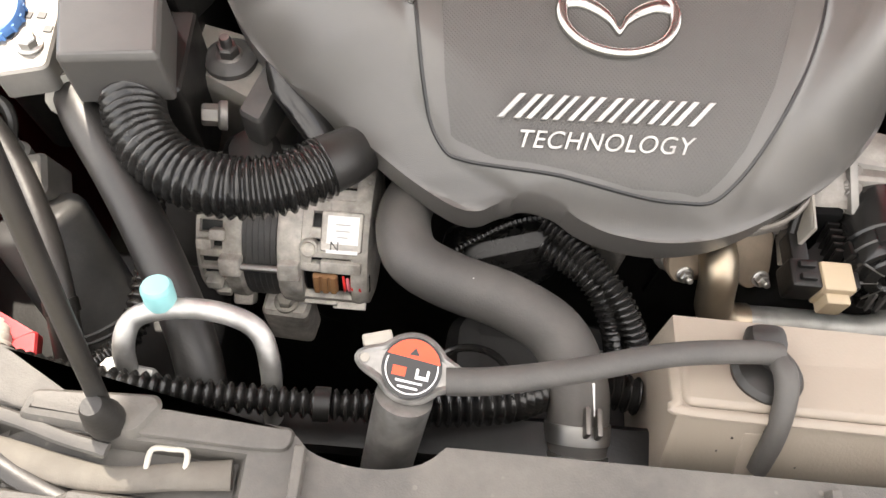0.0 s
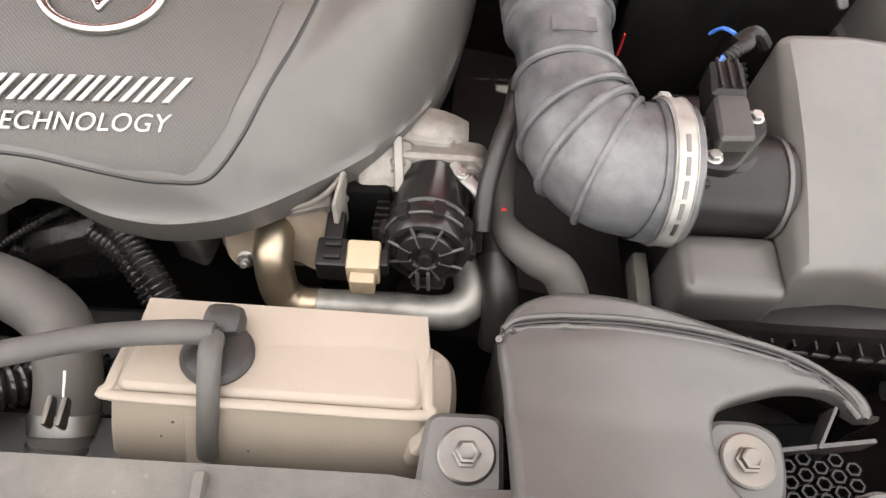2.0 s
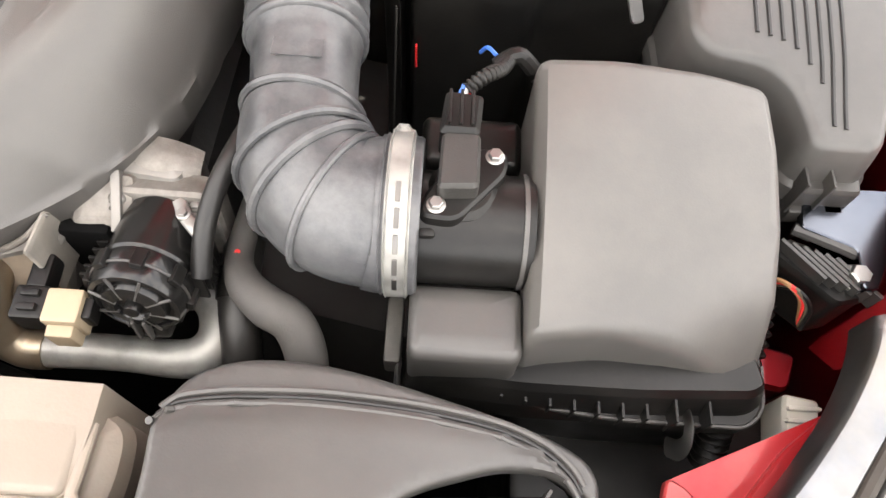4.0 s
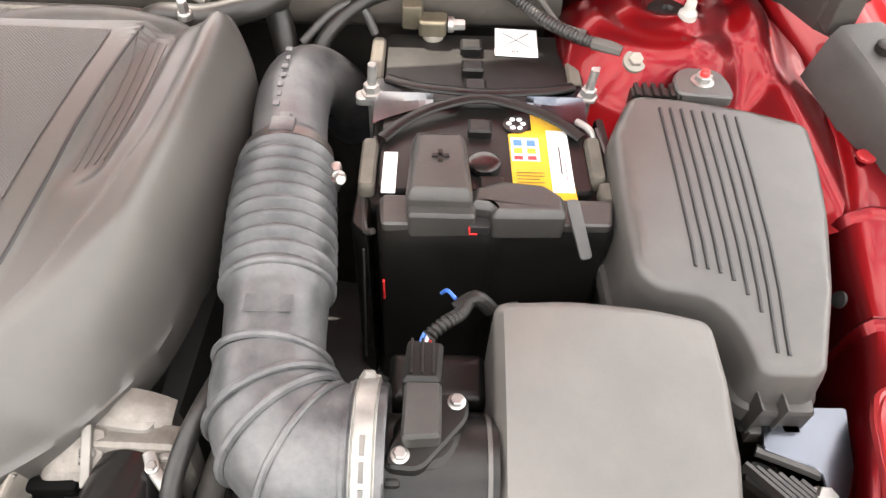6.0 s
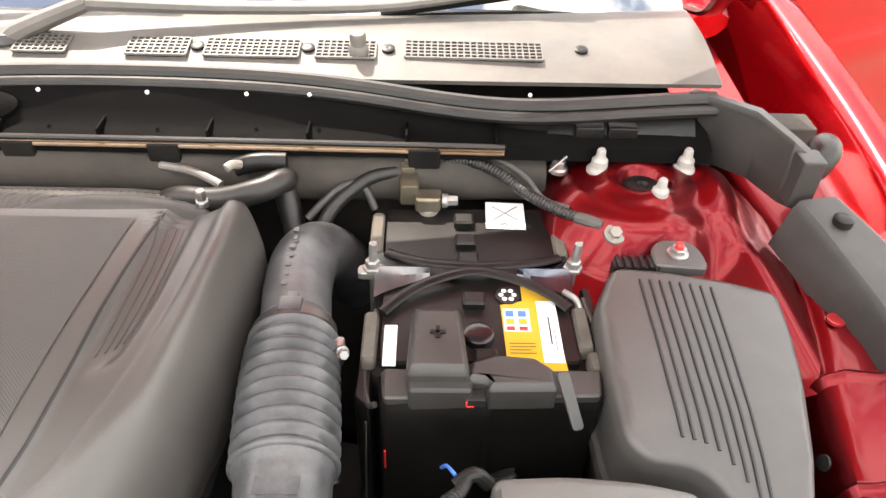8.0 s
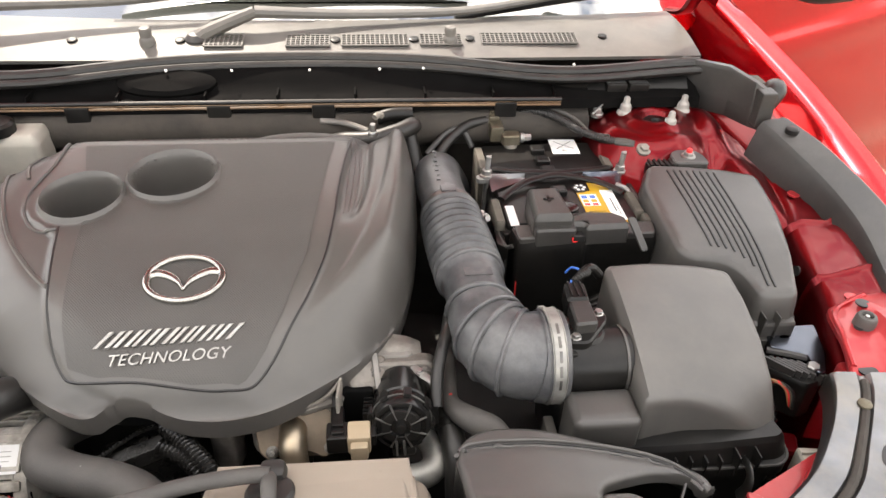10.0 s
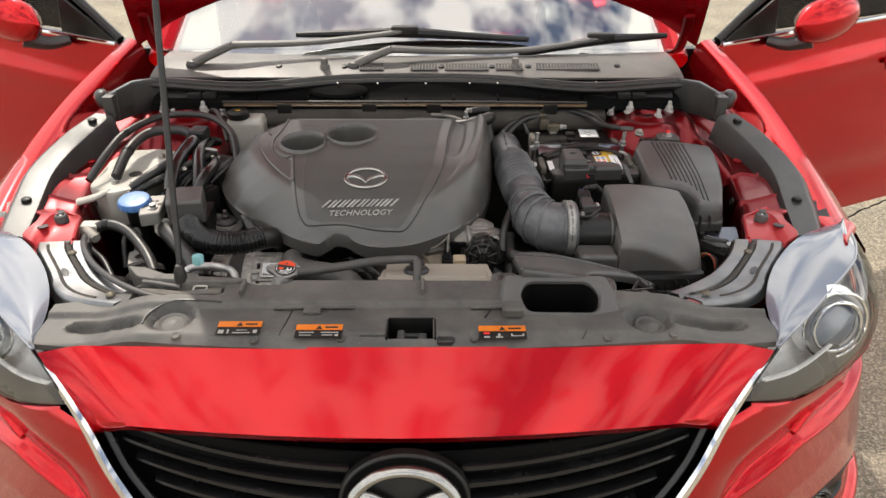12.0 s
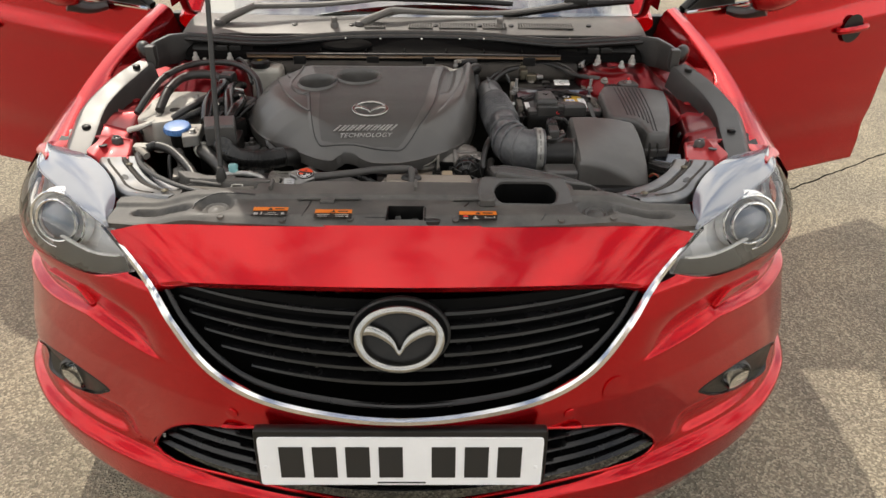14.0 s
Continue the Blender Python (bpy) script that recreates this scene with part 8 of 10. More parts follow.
def flow_sensor():
    t = thing("air_flow_sensor", "black air flow sensor with plug and wrapped wires", "sensor", at=(0.345, 0.62, 0.905))
    part("base", slab(rounded([(0.318, 0.588), (0.342, 0.586), (0.372, 0.622), (0.372, 0.638), (0.352, 0.640), (0.322, 0.606)], 0.008), [(0, 0.895), (0, 0.914), (0.002, 0.916)]), PLASTIC_DARK, t)
    part("collar", lathe([(0.022, -0.012), (0.022, 0.0), (0.018, 0.004)], (0.345, 0.612, 0.908), (0, 0, 1), 24), PLASTIC_DARK, t)
    part("body", slab(rounded([(0.329, 0.600), (0.354, 0.602), (0.354, 0.640), (0.330, 0.640)], 0.004), [(0, 0.912), (0, 0.928), (0.002, 0.931)]), PLASTIC, t)
    part("plug", slab(rounded([(0.328, 0.638), (0.353, 0.638), (0.355, 0.668), (0.331, 0.670)], 0.004), [(0, 0.908), (0, 0.930), (0.003, 0.934)]), PLASTIC_DARK, t)
    for k in range(3):
        part("plug_rib", box(0.333 + 0.007 * k, 0.335 + 0.007 * k, 0.642, 0.668, 0.932, 0.9365, 0.0006), PLASTIC_DARK, t)
    part("tab", box(0.318, 0.330, 0.580, 0.590, 0.885, 0.905, 0.003), PLASTIC_DARK, t)
    part("screw", bolt((0.364, 0.633, 0.915), 0.0045, 0.004), STEEL, t)
    part("screw", bolt((0.329, 0.596, 0.915), 0.0045, 0.004), STEEL, t)
    for k, mat in enumerate((LABEL_BLUE, LABEL_WHITE, LABEL_RED)):
        part("wire", tube([(0.338 + 0.004 * k, 0.668, 0.924), (0.342 + 0.003 * k, 0.676, 0.930)], 0.0015, 3, 6), mat, t)
    part("wire_wrap", tube([(0.344, 0.674, 0.928), (0.355, 0.684, 0.930), (0.366, 0.696, 0.924), (0.372, 0.712, 0.914)], 0.0046, 6, 12, ridge=0.0016, pitch=0.004), PLASTIC_DARK, t, "ribbed wire wrap")
    part("wire_joint", tube([(0.364, 0.708, 0.912), (0.378, 0.716, 0.916), (0.390, 0.714, 0.905)], 0.006, 4, 10), PLASTIC_DARK, t)
    part("blue_wire", tube([(0.364, 0.716, 0.914), (0.358, 0.728, 0.908), (0.354, 0.735, 0.895)], 0.0016, 4, 6), LABEL_BLUE, t)
    nudge(t, -0.0055, 0.0072, -0.0145)


flow_sensor()


def coolant_tank():
    t = thing("coolant_tank", "cream plastic coolant tank with black cap", "tank", at=(0.04, 0.44, 0.76))
    top = lambda x, y: 0.870 - 0.27 * (y - 0.432)
    o = rounded([(-0.048, 0.431), (0.136, 0.428), (0.1335, 0.496), (-0.0435, 0.4995)], 0.009)
    part("upper_body", slab(o, [(-0.001, 0.80), (0.0, lambda x, y: top(x, y) - 0.010), (0.0008, lambda x, y: top(x, y) - 0.004), (0.003, lambda x, y: top(x, y) - 0.001), (0.006, top)]), TANK, t, "cream upper half", smooth=45)
    # face that falls away under the welded seam
    rings = []
    for y, z, g in ((0.4305, 0.866, 0.0), (0.424, 0.8605, 0.001), (0.412, 0.846, 0.003), (0.402, 0.832, 0.004), (0.397, 0.812, 0.004), (0.397, 0.74, 0.0)):
        rings.append([Vector((-0.048 - g, y + 0.003, z)), Vector((-0.044 - g, y, z)), Vector((0.044, y - 0.001, z)), Vector((0.132 + g, y - 0.002, z)), Vector((0.137 + g, y + 0.003, z)), Vector((0.138 + g, 0.47, z - 0.004)), Vector((0.136, 0.494, z - 0.010)), Vector((-0.044, 0.497, z - 0.010))])
    part("lower_body", loft(rings), TANK, t, "cream lower half with spill stains", smooth=45)
    part("seam_flange", tube([(-0.0475, 0.470, 0.8575), (-0.0500, 0.436, 0.8655), (-0.046, 0.4285, 0.8665), (0.044, 0.4265, 0.8665), (0.134, 0.4255, 0.8665), (0.1385, 0.433, 0.8660), (0.1370, 0.470, 0.8570)], 0.0036, 8, 10, flat=0.75), TANK, t, "welded seam")
    part("end_bulge", slab(rounded([(0.125, 0.400), (0.150, 0.404), (0.158, 0.44), (0.155, 0.474), (0.125, 0.486)], 0.016), [(0.004, 0.72), (0, 0.74), (0, lambda x, y: 0.838 - 0.1 * (y - 0.44)), (0.004, lambda x, y: 0.850 - 0.1 * (y - 0.44)), (0.012, lambda x, y: 0.855 - 0.1 * (y - 0.44))]), TANK, t, smooth=50)
    part("strap_channel", moved(box(-0.007, 0.007, -0.002, 0.002, -0.024, 0.024, 0.0015), pose(0.000, 0.4065, 0.838, -40, 0, 0)), TANK, t)
    rnd = random.Random(8)
    for k in range(9):
        x, f = -0.03 + 0.15 * rnd.random(), rnd.random()
        part("spill_stain", lathe([(0.0007 + 0.0009 * rnd.random(), -0.0003), (0.0006, 0.0002), (0, 0.0002)], (x, 0.4225 - 0.018 * f, 0.8592 - 0.0222 * f), (0, -0.77, 0.64), 10), FOAM, t)
    cap = part("cap", merge(lathe([(0.0215, -0.005), (0.0225, 0.003), (0.0195, 0.007), (0.013, 0.009), (0, 0.009)], (0.009, 0.457, 0.864), (0, 0.2, 1), 28),
                            box(-0.003, 0.023, 0.466, 0.489, 0.858, 0.878, 0.008)), RUBBER_DARK, t, "black push-on cap")
    part("nipple", lathe([(0.006, 0), (0.006, 0.012), (0.004, 0.014)], (0.009, 0.462, 0.872), (0, 0, 1), 12), RUBBER_DARK, cap)


coolant_tank()


def overflow_hose():
    t = thing("overflow_hose", "thin dusty grey hose from filler neck to coolant tank", "hose", at=(-0.1, 0.44, 0.885))
    part("hose", tube([(-0.193, 0.430, 0.880), (-0.165, 0.432, 0.882), (-0.12, 0.441, 0.884), (-0.06, 0.456, 0.886), (-0.01, 0.463, 0.885), (0.010, 0.463, 0.884)], [0.0085, 0.0085, 0.0078, 0.0075, 0.0075, 0.0075], 8, 14), RUBBER, t)
    part("drop_hose", tube([(0.009, 0.462, 0.882), (0.0105, 0.450, 0.886), (0.011, 0.436, 0.880), (0.010, 0.420, 0.864), (0.008, 0.409, 0.848), (0.007, 0.404, 0.838)], [0.0070, 0.0072, 0.0068, 0.0066, 0.0066, 0.0066], 8, 14), RUBBER, t)


overflow_hose()


def filler_cap():
    t = thing("radiator_filler", "metal radiator filler cap with orange and black warning label", "filler cap", at=(-0.222, 0.435, 0.80))
    neck = part("filler_neck", tube([(-0.238, 0.384, 0.78), (-0.233, 0.398, 0.825), (-0.226, 0.422, 0.868)], [0.0165, 0.0165, 0.0175], 5, 24), CAP_STEEL, t, "black and steel filler neck")
    n = Vector((0.02, -0.22, 1)).normalized()
    q = Vector((0, 0, 1)).rotation_difference(n).to_matrix().to_4x4()
    m = Matrix.Translation((-0.223, 0.436, 0.878)) @ q @ Matrix.Rotation(radians(-8), 4, "Z")
    out = []
    for k in range(72):
        a = 2 * math.pi * k / 72
        r = 0.0215 + 0.0135 * abs(math.cos(a)) ** 14
        out.append((r * math.cos(a), r * math.sin(a) * (1 if abs(math.cos(a)) < 0.8 else 0.95)))
    part("cap", moved(slab(out, [(0.003, -0.010), (0.0, -0.008), (0.0, -0.001), (0.0022, 0.0015), (0.0045, 0.0002)]), m), CAP_STEEL, t, "pressed metal cap with two ears", smooth=40)
    disc = part("cap_label", moved(lathe([(0.0180, -0.001), (0.0180, 0.0026), (0.0172, 0.0030), (0, 0.0030)], (0, 0, 0), (0, 0, 1), 40), m), PLAIN_BLACK, t, "black round warning label")
    arc = [(0.0168 * math.cos(radians(a)), 0.0168 * math.sin(radians(a))) for a in range(16, 165, 6)]
    part("orange_field", moved(slab(arc, [(0, 0.0030), (0, 0.0033)]), m), CAP_ORANGE, disc)
    part("warning_mark", moved(slab([(-0.003, 0.007), (0.003, 0.0075), (0, 0.0120)], [(0, 0.0033), (0, 0.0035)]), m), PLAIN_BLACK, disc)
    for a, b, c, d, mat in ((-0.011, -0.003, -0.006, -0.0005, CAP_ORANGE), (0.003, 0.011, -0.006, -0.004, LABEL_WHITE), (0.003, 0.0045, -0.006, 0.000, LABEL_WHITE), (0.0095, 0.011, -0.006, 0.000, LABEL_WHITE), (-0.008, 0.008, -0.0092, -0.008, LABEL_WHITE), (-0.006, 0.006, -0.0125, -0.0113, LABEL_WHITE)):
        part("print", moved(box(a, b, c, d, 0.0030, 0.0033, 0), m), mat, disc)
    for e in (-1, 1):
        part("ear_hole", moved(lathe([(0.0028, 0), (0.0028, 0.0016), (0.0018, 0.0018), (0, 0.0018)], (0.0285 * e, 0, 0.0002), (0, 0, 1), 14), m), CAST_DULL, t)
    part("ring_print", moved(tube([(0.0155 * math.cos(radians(a)), 0.0155 * math.sin(radians(a)), 0.0031) for a in range(165, 376, 10)], 0.0004, 2, 4), m), LABEL_WHITE, disc)

    nudge(t, 0.009, -0.001, 0.006)


filler_cap()


def radiator_hose():
    t = thing("radiator_hose", "thick dusty grey rubber radiator hose, S-bent", "hose", at=(-0.16, 0.5, 0.8))
    part("hose", tube([(-0.220, 0.650, 0.77), (-0.222, 0.630, 0.785), (-0.231, 0.598, 0.805), (-0.232, 0.568, 0.818), (-0.222, 0.541, 0.822), (-0.192, 0.525, 0.822), (-0.150, 0.511, 0.823), (-0.116, 0.490, 0.822), (-0.101, 0.458, 0.816), (-0.099, 0.425, 0.803), (-0.10, 0.385, 0.78)], 0.0212, 8, 24), RUBBER, t)
    part("hose_clip", tube([(-0.0992, 0.433, 0.8068), (-0.0990, 0.421, 0.8015)], 0.0226, 2, 24), STEEL, t, "spring clip on the hose end")
    part("hose_clip", tube([(-0.0990, 0.415, 0.7985), (-0.0992, 0.410, 0.796)], 0.0224, 2, 24), STEEL, t)
    for x, z in ((-0.098, 0.836), (-0.090, 0.834)):
        part("clip_ear", box(x - 0.002, x + 0.002, 0.417, 0.436, z - 0.012, z, 0.0015), ZINC, t)
    part("paint_line", tube([(-0.094, 0.452, 0.8355), (-0.0925, 0.432, 0.8275)], 0.001, 4, 6), LABEL_WHITE, t)
    for x, y, z in ((-0.178, 0.518, 0.8438),):
        part("speck", lathe([(0.0007, -0.0006), (0.0005, 0.0001), (0, 0.0002)], (x, y, z), (0, 0, 1), 8), CAP_GREY, t)


radiator_hose()


def alternator():
    t = thing("alternator", "dull cast aluminium alternator with slotted ends", "alternator", at=(-0.33, 0.605, 0.68))
    c, ax = Vector((0, 0.605, 0.742)), Vector((1, 0, 0))
    at = lambda x: Vector((x, c.y, c.z))

    def turn(profile, mat, name, label="", parent=t):
        return part(name, lathe([(r, x) for r, x in profile], c, ax, 48), mat, parent, label)

    turn([(0.046, -0.398), (0.0555, -0.396), (0.0555, -0.262), (0.046, -0.260)], PLAIN_BLACK, "drum", "dark windings behind the slots")
    turn([(0.056, -0.362), (0.0605, -0.361), (0.0605, -0.332), (0.056, -0.331)], CANISTER, "stator", "dark laminated middle")
    for k in range(6):
        turn([(0.0600, -0.3585 + 0.0048 * k), (0.0610, -0.3575 + 0.0048 * k), (0.0600, -0.3565 + 0.0048 * k)], CANISTER, "lamination")
    bell = part("end_bell", merge(lathe([(0.050, -0.3325), (0.0640, -0.3320), (0.0655, -0.329), (0.0655, -0.316), (0.0640, -0.313), (0.050, -0.312)], c, ax, 48), lathe([(0.050, -0.274), (0.0630, -0.273), (0.0640, -0.268), (0.0610, -0.260), (0.052, -0.257), (0.020, -0.256)], c, ax, 48)), ALT_CAST, t, "pale cast rear bell with slots")

    def finger(x0, x1, a, w, parent, r=0.0605):
        o = Matrix.Translation(at((x0 + x1) / 2)) @ Matrix.Rotation(radians(a), 4, "X")
        part("finger", moved(box(-(x1 - x0) / 2, (x1 - x0) / 2, -w / 2, w / 2, r - 0.005, r + 0.003, 0.0015), o), ALT_CAST, parent)

    # angles run from the top (0) towards the front (positive)
    for k in range(13):
        a = -112 + 8.5 * k
        finger(-0.316, -0.262, a, 0.0042, bell, 0.0610)
    for a, w in ((3, 0.010), (46, 0.012), (60, 0.008), (100, 0.009), (112, 0.006), (126, 0.012), (142, 0.012)):
        finger(-0.314, -0.272, a, w, bell)
    for x0, x1, a0, a1 in ((-0.314, -0.305, 0, 62), (-0.293, -0.270, 0, 50)):
        rows = [[at(x) + Matrix.Rotation(radians(a0 + (a1 - a0) * k / 8), 3, "X") @ Vector((0, 0, 0.0625)) for k in range(9)] for x in (x0, (x0 + x1) / 2, x1)]
        part("shell", sheet(rows, 0.004), ALT_CAST, bell, "cast wall between the slots")
    for a in (13, 33):
        part("slot_bridge", moved(box(-0.008, 0.008, -0.0045, 0.0045, 0.056, 0.0632, 0.0015), Matrix.Translation(at(-0.299)) @ Matrix.Rotation(radians(a), 4, "X")), ALT_CAST, bell)
    for a, w in ((31, 0.032), (58, 0.011)):
        part("pad", moved(box(-0.0165, 0.0165, -w / 2, w / 2, 0.058, 0.0660, 0.002), Matrix.Translation(at(-0.281)) @ Matrix.Rotation(radians(a), 4, "X")), ALT_CAST, bell, "flat cast pad")
    part("boss", moved(lathe([(0.0075, 0.058), (0.0075, 0.067), (0.006, 0.068), (0.004, 0.064)], (0, 0, 0), (0, 0, 1), 18), Matrix.Translation(at(-0.3065)) @ Matrix.Rotation(radians(44), 4, "X")), ALT_CAST, bell)
    for x, a, h in ((-0.300, 104, 0.067), (-0.276, 108, 0.069), (-0.292, 116, 0.066)):
        part("flange_rib", moved(box(-0.014, 0.014, -0.002, 0.002, 0.056, h, 0.0008), Matrix.Translation(at(x)) @ Matrix.Rotation(radians(a), 4, "X")), ALT_CAST, bell)
    left = part("end_bell", merge(lathe([(0.050, -0.376), (0.0630, -0.3755), (0.0640, -0.371), (0.0640, -0.3635), (0.0620, -0.3610), (0.050, -0.360)], c, ax, 48), lathe([(0.030, -0.4005), (0.050, -0.4000), (0.0600, -0.3975), (0.0610, -0.3945), (0.050, -0.3935)], c, ax, 48)), ALT_CAST, t, "pale cast front bell with slots")
    for k in range(26):
        finger(-0.395, -0.374, 13.85 * k, (0.0052, 0.0075, 0.0045)[k % 3], left, 0.0585)
    for a, x, h in ((18, -0.384, 0.066), (40, -0.379, 0.068), (48, -0.390, 0.066), (82, -0.385, 0.069), (98, -0.381, 0.067), (-20, -0.382, 0.066)):
        part("knuckle", moved(box(-0.0065, 0.0065, -0.0048, 0.0048, 0.056, h, 0.0022), Matrix.Translation(at(x)) @ Matrix.Rotation(radians(a), 4, "X")), ALT_CAST, left)
    for parent, x, aa in ((left, -0.369, (62, -58, 120)), (bell, -0.322, (62, -58, 120))):
        for a in aa:
            part("lug", moved(box(-0.009, 0.009, -0.009, 0.009, 0.056, 0.0720, 0.0035), Matrix.Translation(at(x)) @ Matrix.Rotation(radians(a), 4, "X")), ALT_CAST, parent)
    for a in (62, -58):
        q = Matrix.Rotation(radians(a), 3, "X") @ Vector((0, 0, 0.0670))
        part("through_bolt", tube([at(-0.372) + q, at(-0.320) + q], 0.0030, 2, 10), STEEL, t)
    turn([(0.020, -0.436), (0.0440, -0.4355), (0.0465, -0.433), (0.0465, -0.4295), (0.0425, -0.428), (0.0425, -0.404), (0.0440, -0.400), (0.040, -0.399)], CANISTER, "pulley", "dark belt pulley")
    turn([(0.0455, -0.4345), (0.0475, -0.432), (0.0455, -0.4300)], ALT_CAST, "pulley_rim")
    m = Matrix.Translation(at(-0.280)) @ Matrix.Rotation(radians(33), 4, "X") @ Matrix.Translation((0, 0, 0.0656))
    plate = part("label", moved(box(-0.0125, 0.0125, -0.015, 0.015, 0, 0.0007, 0), m), LABEL_WHITE, t, "white maker's label with a letter")
    part("label_print", letters("N", 0.010, m @ pose(-0.006, -0.0095, 0.0009), 0.0002), PLAIN_BLACK, plate)
    for y, w in ((0.008, 0.008), (0.003, 0.008), (-0.002, 0.006)):
        part("label_bar", moved(box(-w * 0.7, w * 0.7, y - 0.0004, y + 0.0004, 0.0007, 0.0009, 0), m), CAP_GREY, plate)
    part("label_bar", moved(box(0.002, 0.009, -0.0115, -0.0100, 0.0007, 0.0009, 0), m), CAP_GREY, plate)
    # open window in the bell with the regulator and its wires
    w = Matrix.Translation(at(-0.284)) @ Matrix.Rotation(radians(79), 4, "X")
    # Black block in place of the shade inside the bell's window.
    part("regulator_window", moved(box(-0.027, 0.026, -0.012, 0.012, 0.045, 0.0575, 0.002), w), VOID, t)
    reg = part("regulator", moved(box(-0.021, 0.000, -0.010, 0.011, 0.050, 0.0610, 0.002), w), COPPER, t, "brown regulator block")
    for k in range(3):
        part("regulator_fin", moved(box(-0.0195 + 0.0068 * k, -0.0150 + 0.0068 * k, -0.010, 0.011, 0.0605, 0.0625, 0.0008), w), COPPER, reg)
    for k in range(5):
        part("terminal", moved(tube([(0.004 + 0.0035 * k, 0.009 - 0.002 * (k % 2), 0.057), (0.006 + 0.003 * k, 0.0, 0.0625), (0.005 + 0.004 * k, -0.010, 0.058)], 0.0013, 4, 6), w), (LABEL_RED, PINK)[k % 2], t)
    part("front_foot", slab(rounded([(-0.352, 0.532), (-0.312, 0.530), (-0.308, 0.556), (-0.350, 0.560)], 0.006), [(0, 0.66), (0, 0.714), (0.003, 0.718)]), ALT_CAST, t)
    part("foot_bolt", bolt((-0.331, 0.543, 0.718), 0.008, 0.007), CAST_DULL, t)


alternator()


# ---- battery ----
def battery():
    t = thing("battery", "black car battery with yellow label in a dark case", "battery", at=(0.385, 0.95, 0.70))
    part("case", slab(rounded([(0.284, 0.835), (0.488, 0.840), (0.480, 1.085), (0.280, 1.08)], 0.008), [(0, 0.66), (0, 0.872), (0.002, 0.876)]), PLASTIC_DARK, t, "black battery case")
    part("lid", slab(rounded([(0.292, 0.845), (0.478, 0.848), (0.470, 1.078), (0.288, 1.074)], 0.008), [(0, 0.870), (0, 0.883), (0.002, 0.886)]), PLASTIC_DARK, t, "black battery lid")
    # side grips
    for x0, x1, y0, y1 in ((0.276, 0.290, 0.845, 0.905), (0.274, 0.288, 0.99, 1.06), (0.476, 0.490, 0.86, 0.915), (0.470, 0.484, 0.99, 1.045), (0.482, 0.494, 0.835, 0.858)):
        part("side_grip", slab(rounded([(x0, y0), (x1, y0), (x1, y1), (x0, y1)], 0.005), [(0, 0.80), (0, 0.888), (0.002, 0.891)]), GRIP, t, "brown-grey side grip")
    for x, y in ((0.375, 1.048), (0.376, 1.012), (0.378, 0.982), (0.381, 0.922), (0.389, 0.848)):
        part("cell_plug", slab(rounded([(x - 0.011, y - 0.009), (x + 0.011, y - 0.009), (x + 0.011, y + 0.009), (x - 0.011, y + 0.009)], 0.003), [(0, 0.885), (0, 0.893), (0.0025, 0.895)]), PLASTIC_DARK, t)
    part("vent_plug", lathe([(0.015, 0), (0.014, 0.007), (0.010, 0.009), (0, 0.008)], (0.384, 0.876, 0.886), (0, 0, 1), 20), GLOSSY, t)
    lab = part("yellow_label", slab([(0.409, 0.828), (0.463, 0.828), (0.456, 0.940), (0.429, 0.948), (0.429, 0.925), (0.407, 0.919)], [(0, 0.8862), (0, 0.8872)]), YELLOW, t, "yellow label with pictograms")
    part("label_panel", box(0.442, 0.461, 0.846, 0.925, 0.8872, 0.8876, 0), LABEL_WHITE, lab)
    part("label_panel", box(0.409, 0.434, 0.884, 0.914, 0.8872, 0.8876, 0), LABEL_WHITE, lab)
    for a, b, c, d, mat in ((0.411, 0.419, 0.903, 0.911, LABEL_BLUE), (0.423, 0.431, 0.903, 0.911, LABEL_BLUE), (0.411, 0.419, 0.893, 0.900, YELLOW), (0.423, 0.431, 0.893, 0.900, YELLOW), (0.411, 0.419, 0.885, 0.890, LABEL_RED), (0.423, 0.431, 0.885, 0.890, LABEL_RED),
                            (0.451, 0.4525, 0.868, 0.903, PLAIN_BLACK), (0.4555, 0.4562, 0.86, 0.89, PLAIN_BLACK), (0.412, 0.436, 0.8685, 0.8693, BRASS), (0.412, 0.436, 0.8645, 0.8653, BRASS), (0.412, 0.432, 0.8605, 0.8613, BRASS), (0.412, 0.436, 0.8565, 0.8573, BRASS)):
        part("print", box(a, b, c, d, 0.8876, 0.8879, 0), mat, lab)
    knot = part("round_mark", lathe([(0.012, 0), (0.012, 0.0012), (0.009, 0.0014), (0.004, 0.0012), (0.0, 0.0012)], (0.415, 0.932, 0.8872), (0, 0, 1), 24), PLAIN_BLACK, lab)
    for k in range(6):
        part("round_print", lathe([(0.0026, 0), (0.0026, 0.0004), (0, 0.0004)], (0.415 + 0.0065 * math.cos(k * math.pi / 3), 0.932 + 0.0065 * math.sin(k * math.pi / 3), 0.8886), (0, 0, 1), 8), LABEL_WHITE, lab)
    wl = part("white_label", moved(box(-0.022, 0.022, -0.024, 0.024, 0, 0.0008, 0), pose(0.4225, 1.0625, 0.8866, 0, 0, -2)), LABEL_WHITE, t, "white label with a crossed-out bin")
    for a in (42, -42):
        part("cross", moved(box(-0.019, 0.019, -0.0004, 0.0004, 0.0008, 0.0011, 0), pose(0.4225, 1.0665, 0.8866, 0, 0, a)), PLAIN_BLACK, wl)
    part("lettering", letters("Pb", 0.011, pose(0.4215, 1.0450, 0.8880, 0, 0, -2), 0.0001), PLAIN_BLACK, wl)
    part("white_sticker", moved(box(-0.006, 0.006, -0.025, 0.025, 0, 0.0008, 0), pose(0.302, 0.865, 0.8866, 0, 0, 0)), LABEL_WHITE, t)


battery()


